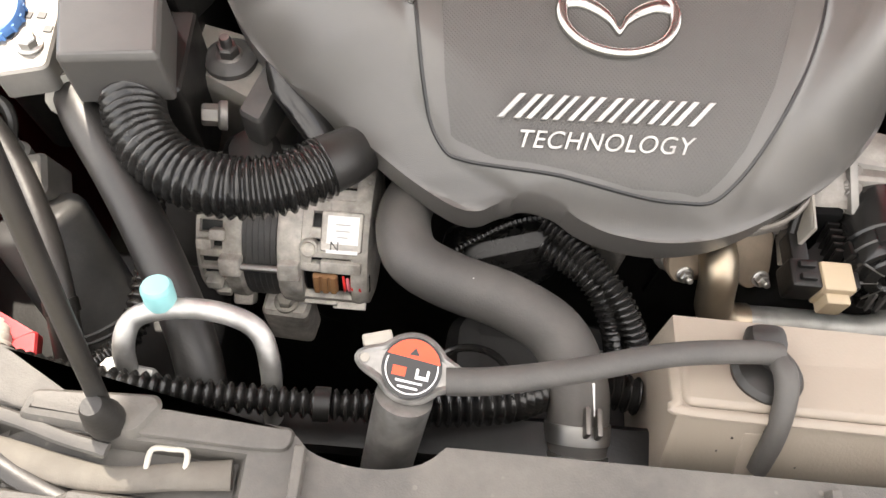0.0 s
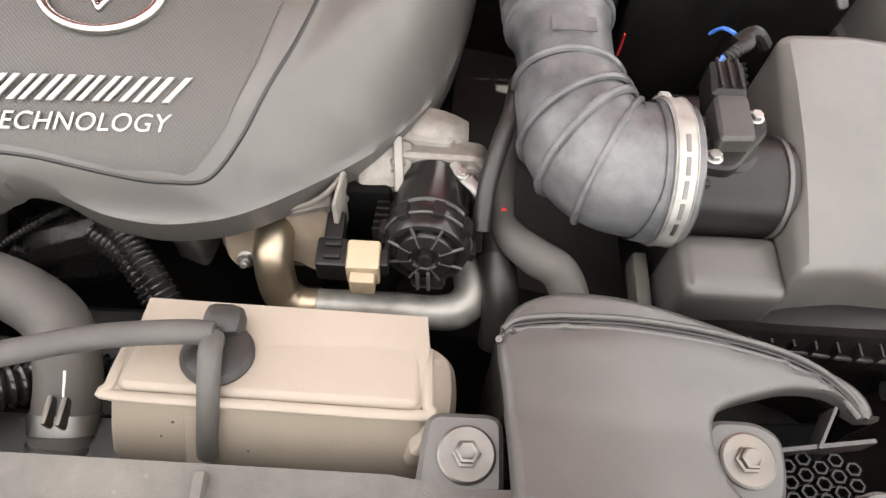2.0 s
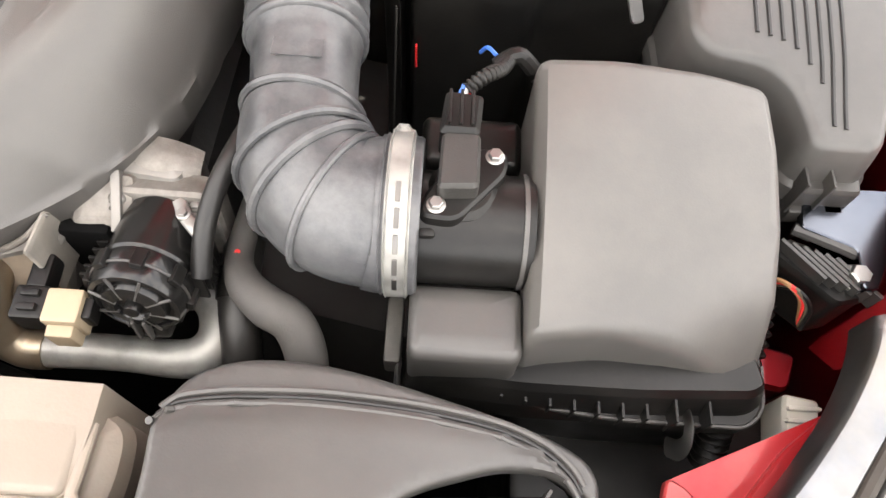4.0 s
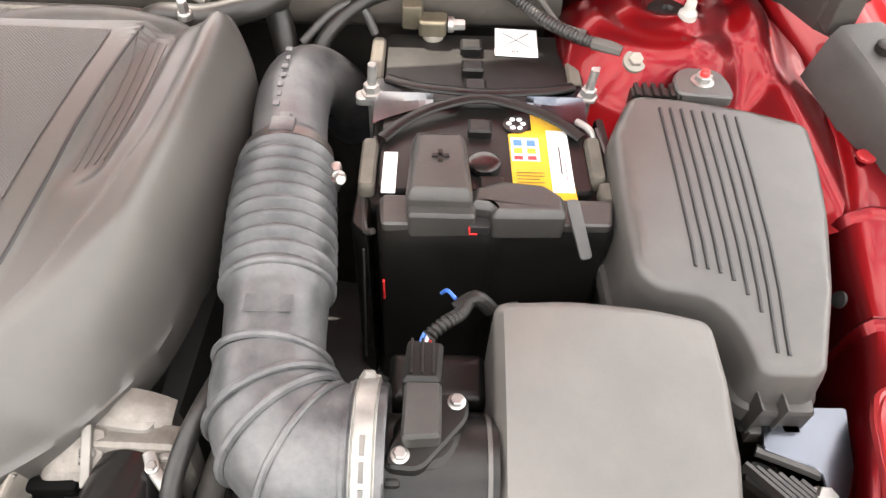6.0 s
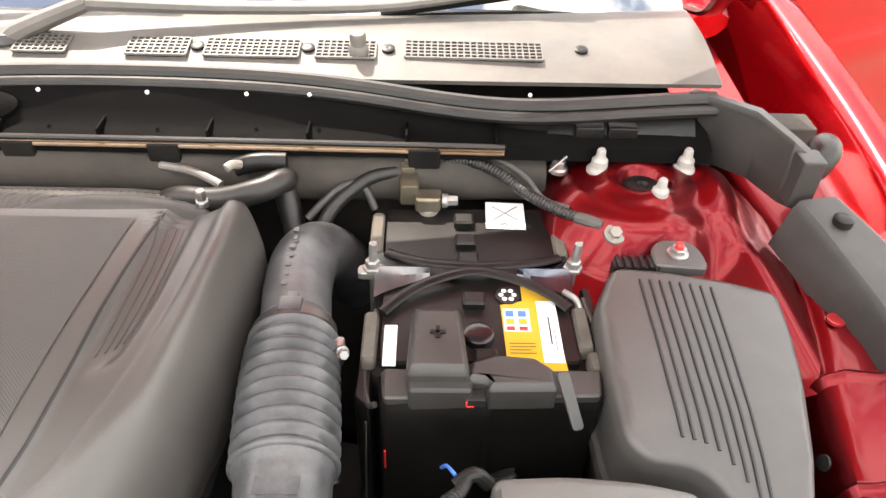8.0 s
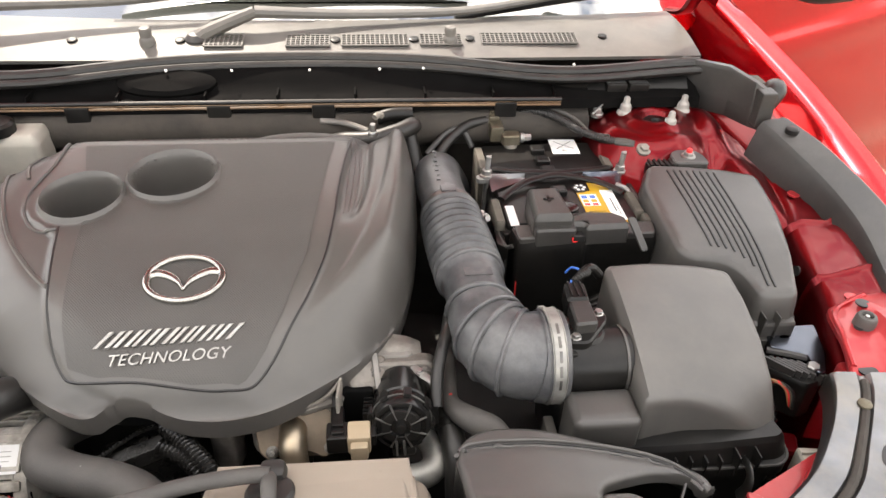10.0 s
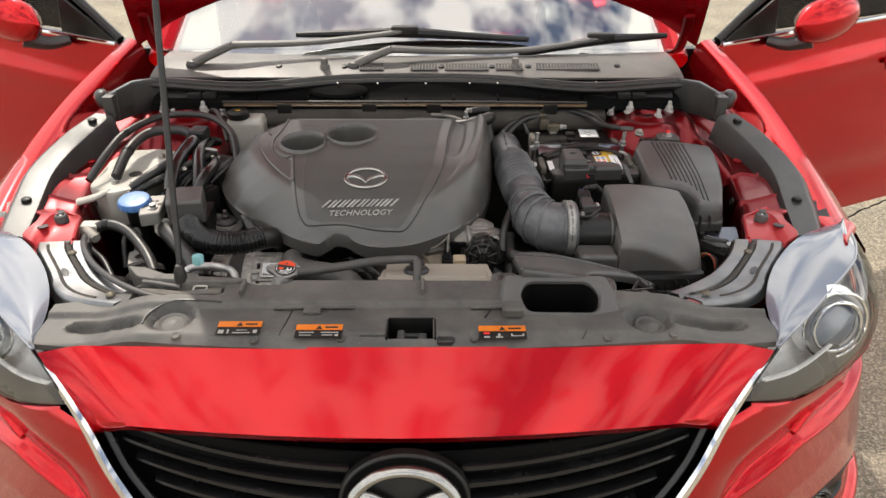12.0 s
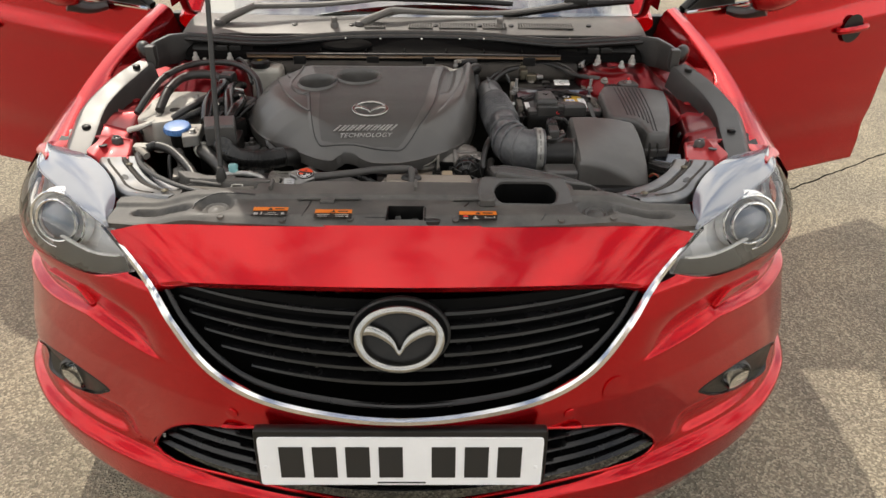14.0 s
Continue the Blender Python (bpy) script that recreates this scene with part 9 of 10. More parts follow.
def battery_jacket():
    t = thing("battery_jacket", "black soft jacket round the battery's front", "battery cover", at=(0.39, 0.82, 0.70))
    part("front_wall", slab(rounded([(0.296, 0.797), (0.386, 0.795), (0.394, 0.803), (0.488, 0.802), (0.496, 0.838), (0.292, 0.835)], 0.007), [(-0.006, 0.64), (0.0, 0.70), (0, 0.880), (0.003, 0.889), (0.006, 0.890)]), PLASTIC_DARK, t, "black padded front wall", smooth=50)
    part("side_wall", slab(rounded([(0.272, 0.815), (0.287, 0.80), (0.287, 0.90), (0.276, 0.90)], 0.004), [(-0.004, 0.62), (0, 0.70), (0, 0.872), (0.002, 0.876)]), PLASTIC_DARK, t)
    part("side_wall", slab(rounded([(0.494, 0.815), (0.506, 0.83), (0.500, 0.95), (0.490, 0.95)], 0.004), [(-0.004, 0.62), (0, 0.70), (0, 0.880), (0.002, 0.884)]), PLASTIC_DARK, t)
    part("edge_binding", tube([(0.286, 0.92, 0.876), (0.280, 0.86, 0.874), (0.284, 0.812, 0.874), (0.292, 0.803, 0.88)], 0.003, 5, 8), PLASTIC, t)
    part("edge_binding", tube([(0.490, 0.93, 0.886), (0.497, 0.87, 0.886), (0.499, 0.825, 0.886), (0.492, 0.806, 0.888)], 0.003, 5, 8), PLASTIC, t)
    part("stitching", tube([(0.2835, 0.800, 0.86), (0.281, 0.797, 0.78), (0.2785, 0.795, 0.70)], 0.0012, 5, 6), PLASTIC, t)
    part("red_tag", box(0.2985, 0.3005, 0.7925, 0.7955, 0.800, 0.826, 0.0006), LABEL_RED, t, "small red tag")
    # terminal covers on the top edge
    part("terminal_cover", slab(rounded([(0.318, 0.806), (0.372, 0.806), (0.366, 0.880), (0.322, 0.880)], 0.006), [(0, 0.886), (0, 0.915), (0.003, 0.922), (0.007, 0.924)]), PLASTIC, t, "grey-black cover with a plus sign", smooth=45)
    for a, b, c, d in ((0.338, 0.352, 0.8455, 0.8495), (0.343, 0.347, 0.8405, 0.8545)):
        part("plus_sign", box(a, b, c, d, 0.9238, 0.9256, 0.0004), PLASTIC_DARK, t)
    part("cover_step", slab(rounded([(0.320, 0.797), (0.374, 0.797), (0.374, 0.812), (0.320, 0.812)], 0.004), [(0, 0.88), (0, 0.905), (0.002, 0.908)]), PLASTIC, t)
    part("latch", box(0.3695, 0.3855, 0.7945, 0.806, 0.889, 0.898, 0.001), PLAIN_BLACK, t)
    part("jacket_top", slab(rounded([(0.299, 0.7985), (0.485, 0.8035), (0.490, 0.832), (0.298, 0.832)], 0.005), [(0, 0.886), (0, 0.893), (0.002, 0.8945)]), PLASTIC, t, "grey-black top edge of the jacket")
    part("red_edge", merge(box(0.3688, 0.3702, 0.7938, 0.800, 0.891, 0.896, 0.0003), box(0.3695, 0.376, 0.7936, 0.7948, 0.8895, 0.8908, 0.0003)), LABEL_RED, t)
    part("fuse_cover", slab(rounded([(0.387, 0.798), (0.446, 0.800), (0.446, 0.820), (0.430, 0.834), (0.396, 0.837), (0.372, 0.828), (0.369, 0.808), (0.386, 0.807)], 0.004), [(0, 0.882), (0, 0.905), (0.003, 0.910), (0.006, 0.911)]), PLASTIC, t, smooth=45)
    part("pull_tab", moved(slab(rounded([(-0.006, -0.026), (0.004, -0.026), (0.006, 0.022), (-0.005, 0.024)], 0.004), [(0, 0), (0, 0.0025), (0.001, 0.003)]), pose(0.456, 0.797, 0.898, 35, 0, 20)), PLASTIC, t, "dark pull tab")
    part("cable_boot", tube([(0.408, 0.790, 0.80), (0.414, 0.775, 0.785), (0.418, 0.76, 0.76)], 0.010, 5, 12, ridge=0.003, pitch=0.006), PLASTIC, t)


battery_jacket()


def battery_clamp():
    t = thing("battery_clamp", "plated steel battery hold-down bracket with hook bolts", "clamp", at=(0.38, 0.945, 0.89))
    for s, x0 in ((1, 0.280), (-1, 0.478)):
        rows = []
        for k in range(9):
            u = k / 8
            x = x0 + s * 0.055 * u
            w = 0.036 - 0.030 * u ** 0.8
            rows.append([Vector((x, 0.945 - w, 0.889)), Vector((x, 0.945 - w * 0.3, 0.892)), Vector((x, 0.945, 0.898)), Vector((x, 0.945 + w * 0.3, 0.892)), Vector((x, 0.945 + w, 0.889)), Vector((x, 0.945, 0.887))])
        # Same bracket both sides; the second arm is coloured for a dark reflection.
        part("bracket_arm", loft(rows), PLATED if s > 0 else PLATED_TONED, t, "bright pressed arm" if s > 0 else "pressed arm coloured dark like its reflection")
    for sy, spread in ((1, 0.030), (-1, 0.058)):
        strap = [(0.290, 0.945 + sy * spread, 0.891), (0.31, 0.945 + sy * spread * 0.62, 0.8935), (0.338, 0.945 + sy * spread * 0.30, 0.896), (0.38, 0.945 + sy * 0.004, 0.897), (0.424, 0.945 + sy * spread * 0.28, 0.896), (0.452, 0.945 + sy * spread * 0.55, 0.8935), (0.470, 0.945 + sy * spread * 0.85, 0.891)]
        part("strap", tube(strap, 0.0060, 6, 10, flat=0.5), PLASTIC_DARK, t, "black curved strap")
    for x, y in ((0.277, 0.946), (0.481, 0.950)):
        part("hook_bolt", merge(tube([(x, y, 0.72), (x + 0.0005, y, 0.905), (x + 0.003, y, 0.926)], 0.0042, 2, 12), lathe([(0.010, 0), (0.010, 0.003), (0.0075, 0.004), (0.0075, 0.011), (0.006, 0.012)], (x, y, 0.894), (0, 0, 1), 6)), ALU, t, "plated hook bolt and nut")
    part("lug", slab(rounded([(0.262, 0.938), (0.290, 0.938), (0.290, 0.954), (0.262, 0.952)], 0.006), [(0, 0.886), (0, 0.893), (0.001, 0.894)]), ALU, t)
    part("hook", tube([(0.468, 0.92, 0.89), (0.478, 0.91, 0.89), (0.482, 0.90, 0.885), (0.478, 0.892, 0.88)], 0.0035, 5, 8), ALU, t)
    nudge(t, 0.003, 0.016, 0.0)


battery_clamp()


def earth_cable():
    t = thing("battery_earth_cable", "battery terminal with black earth cable to the body", "cable", at=(0.33, 1.06, 0.89))
    part("terminal_post", lathe([(0.011, 0), (0.011, 0.006), (0.0085, 0.007), (0.008, 0.018), (0, 0.018)], (0.333, 1.052, 0.886), (0, 0, 1), 20), CAST_DULL, t)
    part("terminal_clamp", merge(slab(rounded([(0.318, 1.042), (0.346, 1.042), (0.348, 1.066), (0.318, 1.066)], 0.006), [(0, 0.892), (0, 0.906), (0.001, 0.907)]), box(0.300, 0.322, 1.055, 1.088, 0.890, 0.918, 0.004)), BRASS, t, "dirty brass terminal clamp")
    part("clamp_bolt", bolt((0.350, 1.054, 0.900), 0.006, 0.012, (1, 0, 0)), ALU, t)
    part("upper_terminal", merge(box(0.300, 0.318, 1.080, 1.100, 0.905, 0.925, 0.004), bolt((0.309, 1.092, 0.924), 0.006, 0.006)), BRASS, t)
    part("lug", tube([(0.314, 1.094, 0.921), (0.335, 1.096, 0.922), (0.350, 1.096, 0.922)], [0.008, 0.006, 0.006], 4, 10, flat=0.6), CAST, t)
    part("cable", tube([(0.345, 1.096, 0.922), (0.375, 1.096, 0.926), (0.410, 1.080, 0.922), (0.445, 1.050, 0.912), (0.480, 1.022, 0.910), (0.505, 1.005, 0.912)], 0.0062, 8, 12, ridge=0.001, pitch=0.004), RUBBER_DARK, t, "black cable")
    part("thin_cable", tube([(0.37, 1.104, 0.928), (0.405, 1.098, 0.930), (0.44, 1.075, 0.922), (0.46, 1.045, 0.912), (0.485, 1.024, 0.915)], 0.0028, 8, 8), RUBBER, t)
    part("crimp", tube([(0.492, 1.012, 0.911), (0.505, 1.003, 0.913), (0.517, 0.995, 0.914)], [0.007, 0.0075, 0.006], 4, 10), RUBBER, t)
    part("ring_lug", merge(lathe([(0.0115, -0.001), (0.0115, 0.003), (0.010, 0.004)], (0.528, 0.984, 0.911), (0, -0.5, 1), 24), bolt((0.528, 0.983, 0.913), 0.007, 0.005, (0, -0.5, 1))), CAST_DULL, t, "pale ring lug on the body")
    nudge(t, 0.003, 0.018, 0.0)


earth_cable()


# ---- fuse box ----
def fuse_box():
    t = thing("fuse_box", "black plastic fuse box with ribbed lid", "fuse box", at=(0.58, 0.80, 0.75))
    crest = [(0.518, 0.944), (0.565, 0.940), (0.615, 0.930), (0.671, 0.915), (0.666, 0.865), (0.658, 0.815), (0.642, 0.745), (0.624, 0.684), (0.618, 0.679), (0.577, 0.679), (0.5735, 0.700), (0.564, 0.722), (0.545, 0.737), (0.508, 0.741), (0.496, 0.758), (0.494, 0.82), (0.496, 0.895)]
    o = [Vector((p.x, p.y)) for p in inset([Vector(p) for p in rounded([Vector((x, y)) for x, y in crest], 0.012, 6)], -0.007)]
    z = lambda x, y: table(y, [0.66, 0.68, 0.70, 0.74, 0.78, 0.85, 0.95], [0.882, 0.885, 0.889, 0.900, 0.907, 0.913, 0.918]) - 0.06 * max(0, x - 0.63)
    part("base", slab([(p.x, p.y) for p in inset(o, 0.003)], [(0.012, 0.66), (0, 0.72), (0, 0.835)]), PLASTIC_DARK, t, "dark fuse box base")
    part("lid", slab(o, [(-0.003, 0.826), (-0.003, 0.842), (0.0, 0.846), (0.0030, lambda x, y: z(x, y) - 0.016), (0.0050, lambda x, y: z(x, y) - 0.0062), (0.0075, lambda x, y: z(x, y) - 0.0018), (0.012, z)], grid=0.013), PLASTIC_SMOOTH, t, "ribbed lid", smooth=50)
    top = [(0.540, 0.926), (0.5495, 0.926), (0.559, 0.925), (0.5685, 0.924), (0.578, 0.923), (0.5875, 0.921), (0.597, 0.919), (0.6065, 0.917)]
    low = [(0.540, 0.757), (0.549, 0.755), (0.558, 0.752), (0.567, 0.746), (0.5755, 0.735), (0.5835, 0.722), (0.590, 0.692), (0.598, 0.690)]
    for (x1, y1), (x0, y0) in zip(top, low):
        run = [(x1 + (x0 - x1) * q / 14, y1 + (y0 - y1) * q / 14) for q in range(15)]
        # Black lines laid on the lid give the grooves their shade.
        part("groove", tube([(x, y, z(x, y) + 0.0003) for x, y in run], 0.0016, 1, 6), PLAIN_BLACK, t)
    part("rear_grid", box(0.520, 0.600, 0.948, 0.962, 0.893, 0.913, 0.002), PLASTIC_DARK, t)
    for k in range(10):
        part("grid_tooth", box(0.523 + 0.008 * k, 0.527 + 0.008 * k, 0.946, 0.964, 0.903, 0.916, 0.0006), PLASTIC_DARK, t)
    tab = part("fixing_tab", slab(rounded([(0.560, 0.946), (0.612, 0.942), (0.612, 0.966), (0.604, 0.984), (0.572, 0.986), (0.560, 0.972)], 0.008), [(0, 0.908), (0, 0.917), (0.0015, 0.919)]), PLASTIC_SMOOTH, t, "fixing tab")
    part("tab_nut", bolt((0.586, 0.964, 0.919), 0.008, 0.006), STEEL, tab)
    part("tab_stud", lathe([(0.0045, 0), (0.0045, 0.008), (0.003, 0.010), (0, 0.010)], (0.586, 0.964, 0.922), (0, 0, 1), 12), LABEL_RED, tab)
    part("front_latch", merge(slab(rounded([(0.580, 0.664), (0.626, 0.664), (0.628, 0.682), (0.578, 0.682)], 0.005), [(0, 0.815), (0, 0.846), (0.002, 0.849)]), box(0.582, 0.594, 0.658, 0.668, 0.812, 0.828, 0.002), box(0.606, 0.622, 0.657, 0.668, 0.812, 0.830, 0.002)), PLASTIC, t, "front latch")
    for x in (0.5795, 0.598):
        part("latch_rib", box(x, x + 0.002, 0.660, 0.678, 0.824, 0.862, 0.0006), PLASTIC, t)


fuse_box()


def relay_unit():
    t = thing("control_unit", "finned black control unit with a bright cover plate beside the wing", "control unit", at=(0.62, 0.60, 0.80))
    # The plate's blue tone paints in the mirrored sky.
    part("plate", slab(rounded([(0.596, 0.680), (0.663, 0.681), (0.652, 0.632), (0.634, 0.598), (0.624, 0.600), (0.626, 0.630), (0.588, 0.646)], 0.004), [(0, 0.822), (0, 0.829), (0.001, 0.830)]), PLATED_TONED, t, "bright plated cover plate")
    part("housing", slab(rounded([(0.584, 0.645), (0.632, 0.626), (0.634, 0.598), (0.612, 0.592), (0.572, 0.628)], 0.005), [(0, 0.76), (0, 0.812), (0.002, 0.816)]), PLASTIC_DARK, t)
    part("housing_rim", tube([(0.586, 0.648, 0.822), (0.612, 0.636, 0.824), (0.634, 0.626, 0.824)], 0.005, 4, 8), PLASTIC, t)
    for k in range(6):
        part("fin", moved(box(-0.0016, 0.0016, -0.020, 0.020, -0.01, 0.008, 0.0006), pose(0.588 + 0.0075 * k, 0.622 - 0.0025 * k, 0.818, 0, 0, 42)), PLASTIC, t)
    part("bolt", bolt((0.6255, 0.611, 0.820), 0.0080, 0.008), STEEL, t)
    for k, mat in enumerate((COPPER, LABEL_RED, BRASS, PLASTIC_DARK)):
        part("wire", tube([(0.572 + 0.003 * k, 0.618 - 0.002 * k, 0.798), (0.580 + 0.003 * k, 0.610 - 0.002 * k, 0.809), (0.592 + 0.002 * k, 0.600 - 0.0025 * k, 0.804), (0.598, 0.590 - 0.002 * k, 0.785)], 0.0020, 5, 6), mat, t)
    part("plug", merge(slab(rounded([(0.578, 0.508), (0.602, 0.503), (0.608, 0.533), (0.582, 0.537)], 0.004), [(0, 0.74), (0, 0.775), (0.002, 0.778)]), box(0.580, 0.606, 0.515, 0.518, 0.775, 0.782, 0.001), box(0.582, 0.606, 0.524, 0.527, 0.775, 0.782, 0.001)), PALE, t, "pale wiring plug")
    part("conduit", tube([(0.566, 0.60, 0.79), (0.560, 0.57, 0.78), (0.552, 0.54, 0.75), (0.55, 0.50, 0.70)], 0.012, 6, 12, ridge=0.004, pitch=0.007), PLASTIC_DARK, t)
    part("red_cover", slab(rounded([(0.558, 0.552), (0.600, 0.545), (0.612, 0.576), (0.572, 0.586)], 0.008), [(0, 0.70), (0, 0.748), (0.003, 0.752)]), RED_SHADED, t, "red painted bracket below the plug")


relay_unit()


# ---- hoses and harnesses ----
def hose(name, label, pts, r, mat, category="hose", bands=(), **kw):
    """A hose or conduit as a thing, with clips or tape at some of its points."""
    t = thing(name, label, category, at=pts[0])
    part("tube_run", tube(pts, r, 8, 16, **kw), mat, t)
    for i in bands:
        a, d = Vector(pts[i]), (Vector(pts[i + 1]) - Vector(pts[i - 1])).normalized()
        rr = (r[i] if isinstance(r, (list, tuple)) else r) + kw.get("ridge", 0) * 0.5 + 0.0012
        part("clip_band", tube([a - d * 0.005, a + d * 0.005], rr, 2, 18), PALE if i == 1 and name == "radiator_harness" else STEEL if mat is RUBBER else PLASTIC_DARK, t)
    return t


hose("breather_hose", "black breather hose running down beside the intake hose", [(0.200, 0.715, 0.840), (0.196, 0.690, 0.862), (0.190, 0.655, 0.874), (0.181, 0.625, 0.870), (0.174, 0.600, 0.856), (0.171, 0.575, 0.835)], 0.0070, RUBBER_DARK)
_h = hose("heater_hose", "dark rubber heater hose with a red paint mark", [(0.200, 0.70, 0.80), (0.193, 0.645, 0.818), (0.189, 0.600, 0.818), (0.197, 0.577, 0.822), (0.214, 0.562, 0.822), (0.233, 0.552, 0.816), (0.243, 0.530, 0.798), (0.238, 0.50, 0.755)], [0.009, 0.009, 0.0095, 0.0125, 0.0145, 0.0145, 0.0145, 0.0145], RUBBER)
part("paint_mark", lathe([(0.0022, -0.002), (0.0020, 0.0004), (0, 0.0006)], (0.1895, 0.598, 0.8275), (0, 0, 1), 10), LABEL_RED, _h)
hose("bypass_hose", "short dark olive hose below the valve", [(0.186, 0.62, 0.80), (0.187, 0.580, 0.797), (0.192, 0.548, 0.784), (0.192, 0.52, 0.75)], 0.0145, RUBBER_DARK, bands=(1,))

_c = hose("charge_hose", "glossy black corrugated hose curving under the engine cover", [(-0.440, 0.655, 0.862), (-0.437, 0.625, 0.868), (-0.420, 0.594, 0.866), (-0.392, 0.573, 0.862), (-0.355, 0.565, 0.860), (-0.320, 0.573, 0.858), (-0.292, 0.592, 0.856)], 0.0215, GLOSSY, ridge=0.004, pitch=0.0062)
part("hose_elbow", tube([(-0.296, 0.590, 0.856), (-0.280, 0.606, 0.850), (-0.268, 0.632, 0.832), (-0.262, 0.655, 0.80)], [0.0225, 0.0215, 0.020, 0.019], 6, 18), RUBBER_DARK, _c, "plain rubber elbow")

_b = hose("coolant_pipe", "black insulated pipe with a pale end running to the radiator", [(-0.496, 0.648, 0.848), (-0.476, 0.618, 0.850), (-0.436, 0.568, 0.845), (-0.398, 0.515, 0.835), (-0.366, 0.460, 0.815), (-0.350, 0.41, 0.79)], 0.0165, RUBBER_DARK, "pipe")
part("pale_elbow", tube([(-0.512, 0.690, 0.83), (-0.508, 0.665, 0.845), (-0.492, 0.640, 0.852)], [0.012, 0.014, 0.020], 6, 14), PALE, _b, "pale plastic end")

_p = hose("aircon_pipe", "bare aluminium air conditioning pipe with a cyan cap", [(-0.396, 0.425, 0.815), (-0.396, 0.440, 0.855), (-0.390, 0.458, 0.868), (-0.365, 0.466, 0.870), (-0.335, 0.466, 0.868), (-0.313, 0.458, 0.862), (-0.305, 0.440, 0.845), (-0.306, 0.418, 0.80)], 0.0068, ALU, "pipe")
part("cap", lathe([(0.0090, 0), (0.0098, 0.003), (0.0098, 0.015), (0.0082, 0.0175), (0, 0.018)], (-0.374, 0.468, 0.873), (0, 0.25, 1), 24), CYAN, _p, "pale cyan screw cap")
part("block", slab(rounded([(-0.414, 0.420), (-0.380, 0.418), (-0.378, 0.436), (-0.412, 0.440)], 0.004), [(0, 0.81), (0, 0.838), (0.002, 0.841)]), ALU, _p)
part("block_bolt", bolt((-0.406, 0.433, 0.840), 0.006, 0.006), ALU, _p)

hose("radiator_harness", "black corrugated conduit behind the radiator panel", bands=(1, 4), pts=[(-0.60, 0.50, 0.835), (-0.53, 0.447, 0.853), (-0.45, 0.424, 0.856), (-0.36, 0.420, 0.848), (-0.27, 0.422, 0.838), (-0.20, 0.428, 0.832), (-0.150, 0.438, 0.824), (-0.100, 0.466, 0.790), (-0.05, 0.462, 0.785)], r=[0.0095, 0.0095, 0.0085, 0.008, 0.008, 0.0115, 0.0125, 0.0125, 0.0125], mat=GLOSSY, category="conduit", ridge=0.004, pitch=0.0066)
_w = hose("engine_harness", "shiny black taped wiring harness in front of the engine", [(-0.120, 0.592, 0.806), (-0.103, 0.577, 0.806), (-0.083, 0.555, 0.804), (-0.063, 0.533, 0.798), (-0.045, 0.508, 0.776), (-0.03, 0.49, 0.735)], 0.0095, GLOSSY, "harness", ridge=0.003, pitch=0.0052)
part("taped_bag", slab(rounded([(-0.205, 0.560), (-0.182, 0.553), (-0.112, 0.566), (-0.098, 0.582), (-0.112, 0.604), (-0.150, 0.612), (-0.200, 0.606)], 0.010), [(0.004, 0.735), (0.0, 0.755), (0.002, lambda x, y: 0.768 + 0.28 * (x + 0.19)), (0.010, lambda x, y: 0.778 + 0.30 * (x + 0.19)), (0.022, lambda x, y: 0.784 + 0.30 * (x + 0.19))]), TAPE, _w, "glossy black taped bundle")
part("bag_edge", tube([(-0.196, 0.566, 0.786), (-0.172, 0.578, 0.797), (-0.142, 0.590, 0.808), (-0.112, 0.594, 0.813)], 0.0028, 6, 8, ridge=0.0012, pitch=0.004), GLOSSY, _w)
hose("engine_harness", "shiny black corrugated branch of the wiring harness", [(-0.122, 0.574, 0.798), (-0.094, 0.556, 0.798), (-0.075, 0.536, 0.792), (-0.060, 0.512, 0.770), (-0.05, 0.49, 0.73)], 0.0090, GLOSSY, "harness", ridge=0.003, pitch=0.0052)
hose("side_harness", "black corrugated conduit beside the insulated pipe", [(-0.44, 0.62, 0.80), (-0.428, 0.560, 0.80), (-0.420, 0.52, 0.80), (-0.425, 0.47, 0.79), (-0.455, 0.44, 0.79)], 0.009, GLOSSY, "conduit", ridge=0.003, pitch=0.006)
hose("fuel_line", "thick black hose along the strut tower", [(-0.690, 0.780, 0.890), (-0.669, 0.845, 0.925), (-0.650, 0.915, 0.945), (-0.606, 1.000, 0.950), (-0.537, 1.018, 0.952), (-0.473, 0.998, 0.948), (-0.415, 0.925, 0.935), (-0.395, 0.86, 0.90)], 0.008, RUBBER_DARK, bands=(2,))
hose("return_line", "second black hose under the first", [(-0.640, 0.800, 0.890), (-0.632, 0.868, 0.922), (-0.615, 0.940, 0.932), (-0.574, 0.962, 0.934), (-0.528, 0.958, 0.930), (-0.49, 0.92, 0.91)], 0.011, RUBBER_DARK, bands=(1,))
hose("brake_hose", "thin black hose from the strut tower", [(-0.510, 1.07, 0.93), (-0.485, 1.04, 0.955), (-0.455, 0.99, 0.95), (-0.43, 0.93, 0.92)], 0.005, RUBBER_DARK)
hose("rear_pipe", "brown-grey coolant hose behind the engine cover", [(0.02, 1.085, 0.87), (0.06, 1.06, 0.905), (0.11, 1.045, 0.915), (0.155, 1.05, 0.925), (0.178, 1.07, 0.925), (0.172, 1.09, 0.90), (0.19, 1.05, 0.84)], 0.0135, RUBBER_DARK)
_v = hose("rear_valve", "black solenoid valve with pale pipe stubs", [(0.122, 1.085, 0.930), (0.145, 1.088, 0.936), (0.178, 1.090, 0.936)], 0.0105, PLASTIC_DARK, "valve")
part("stub", tube([(0.130, 1.076, 0.940), (0.124, 1.068, 0.945), (0.119, 1.062, 0.944)], 0.005, 4, 10), CAST_DULL, _v)
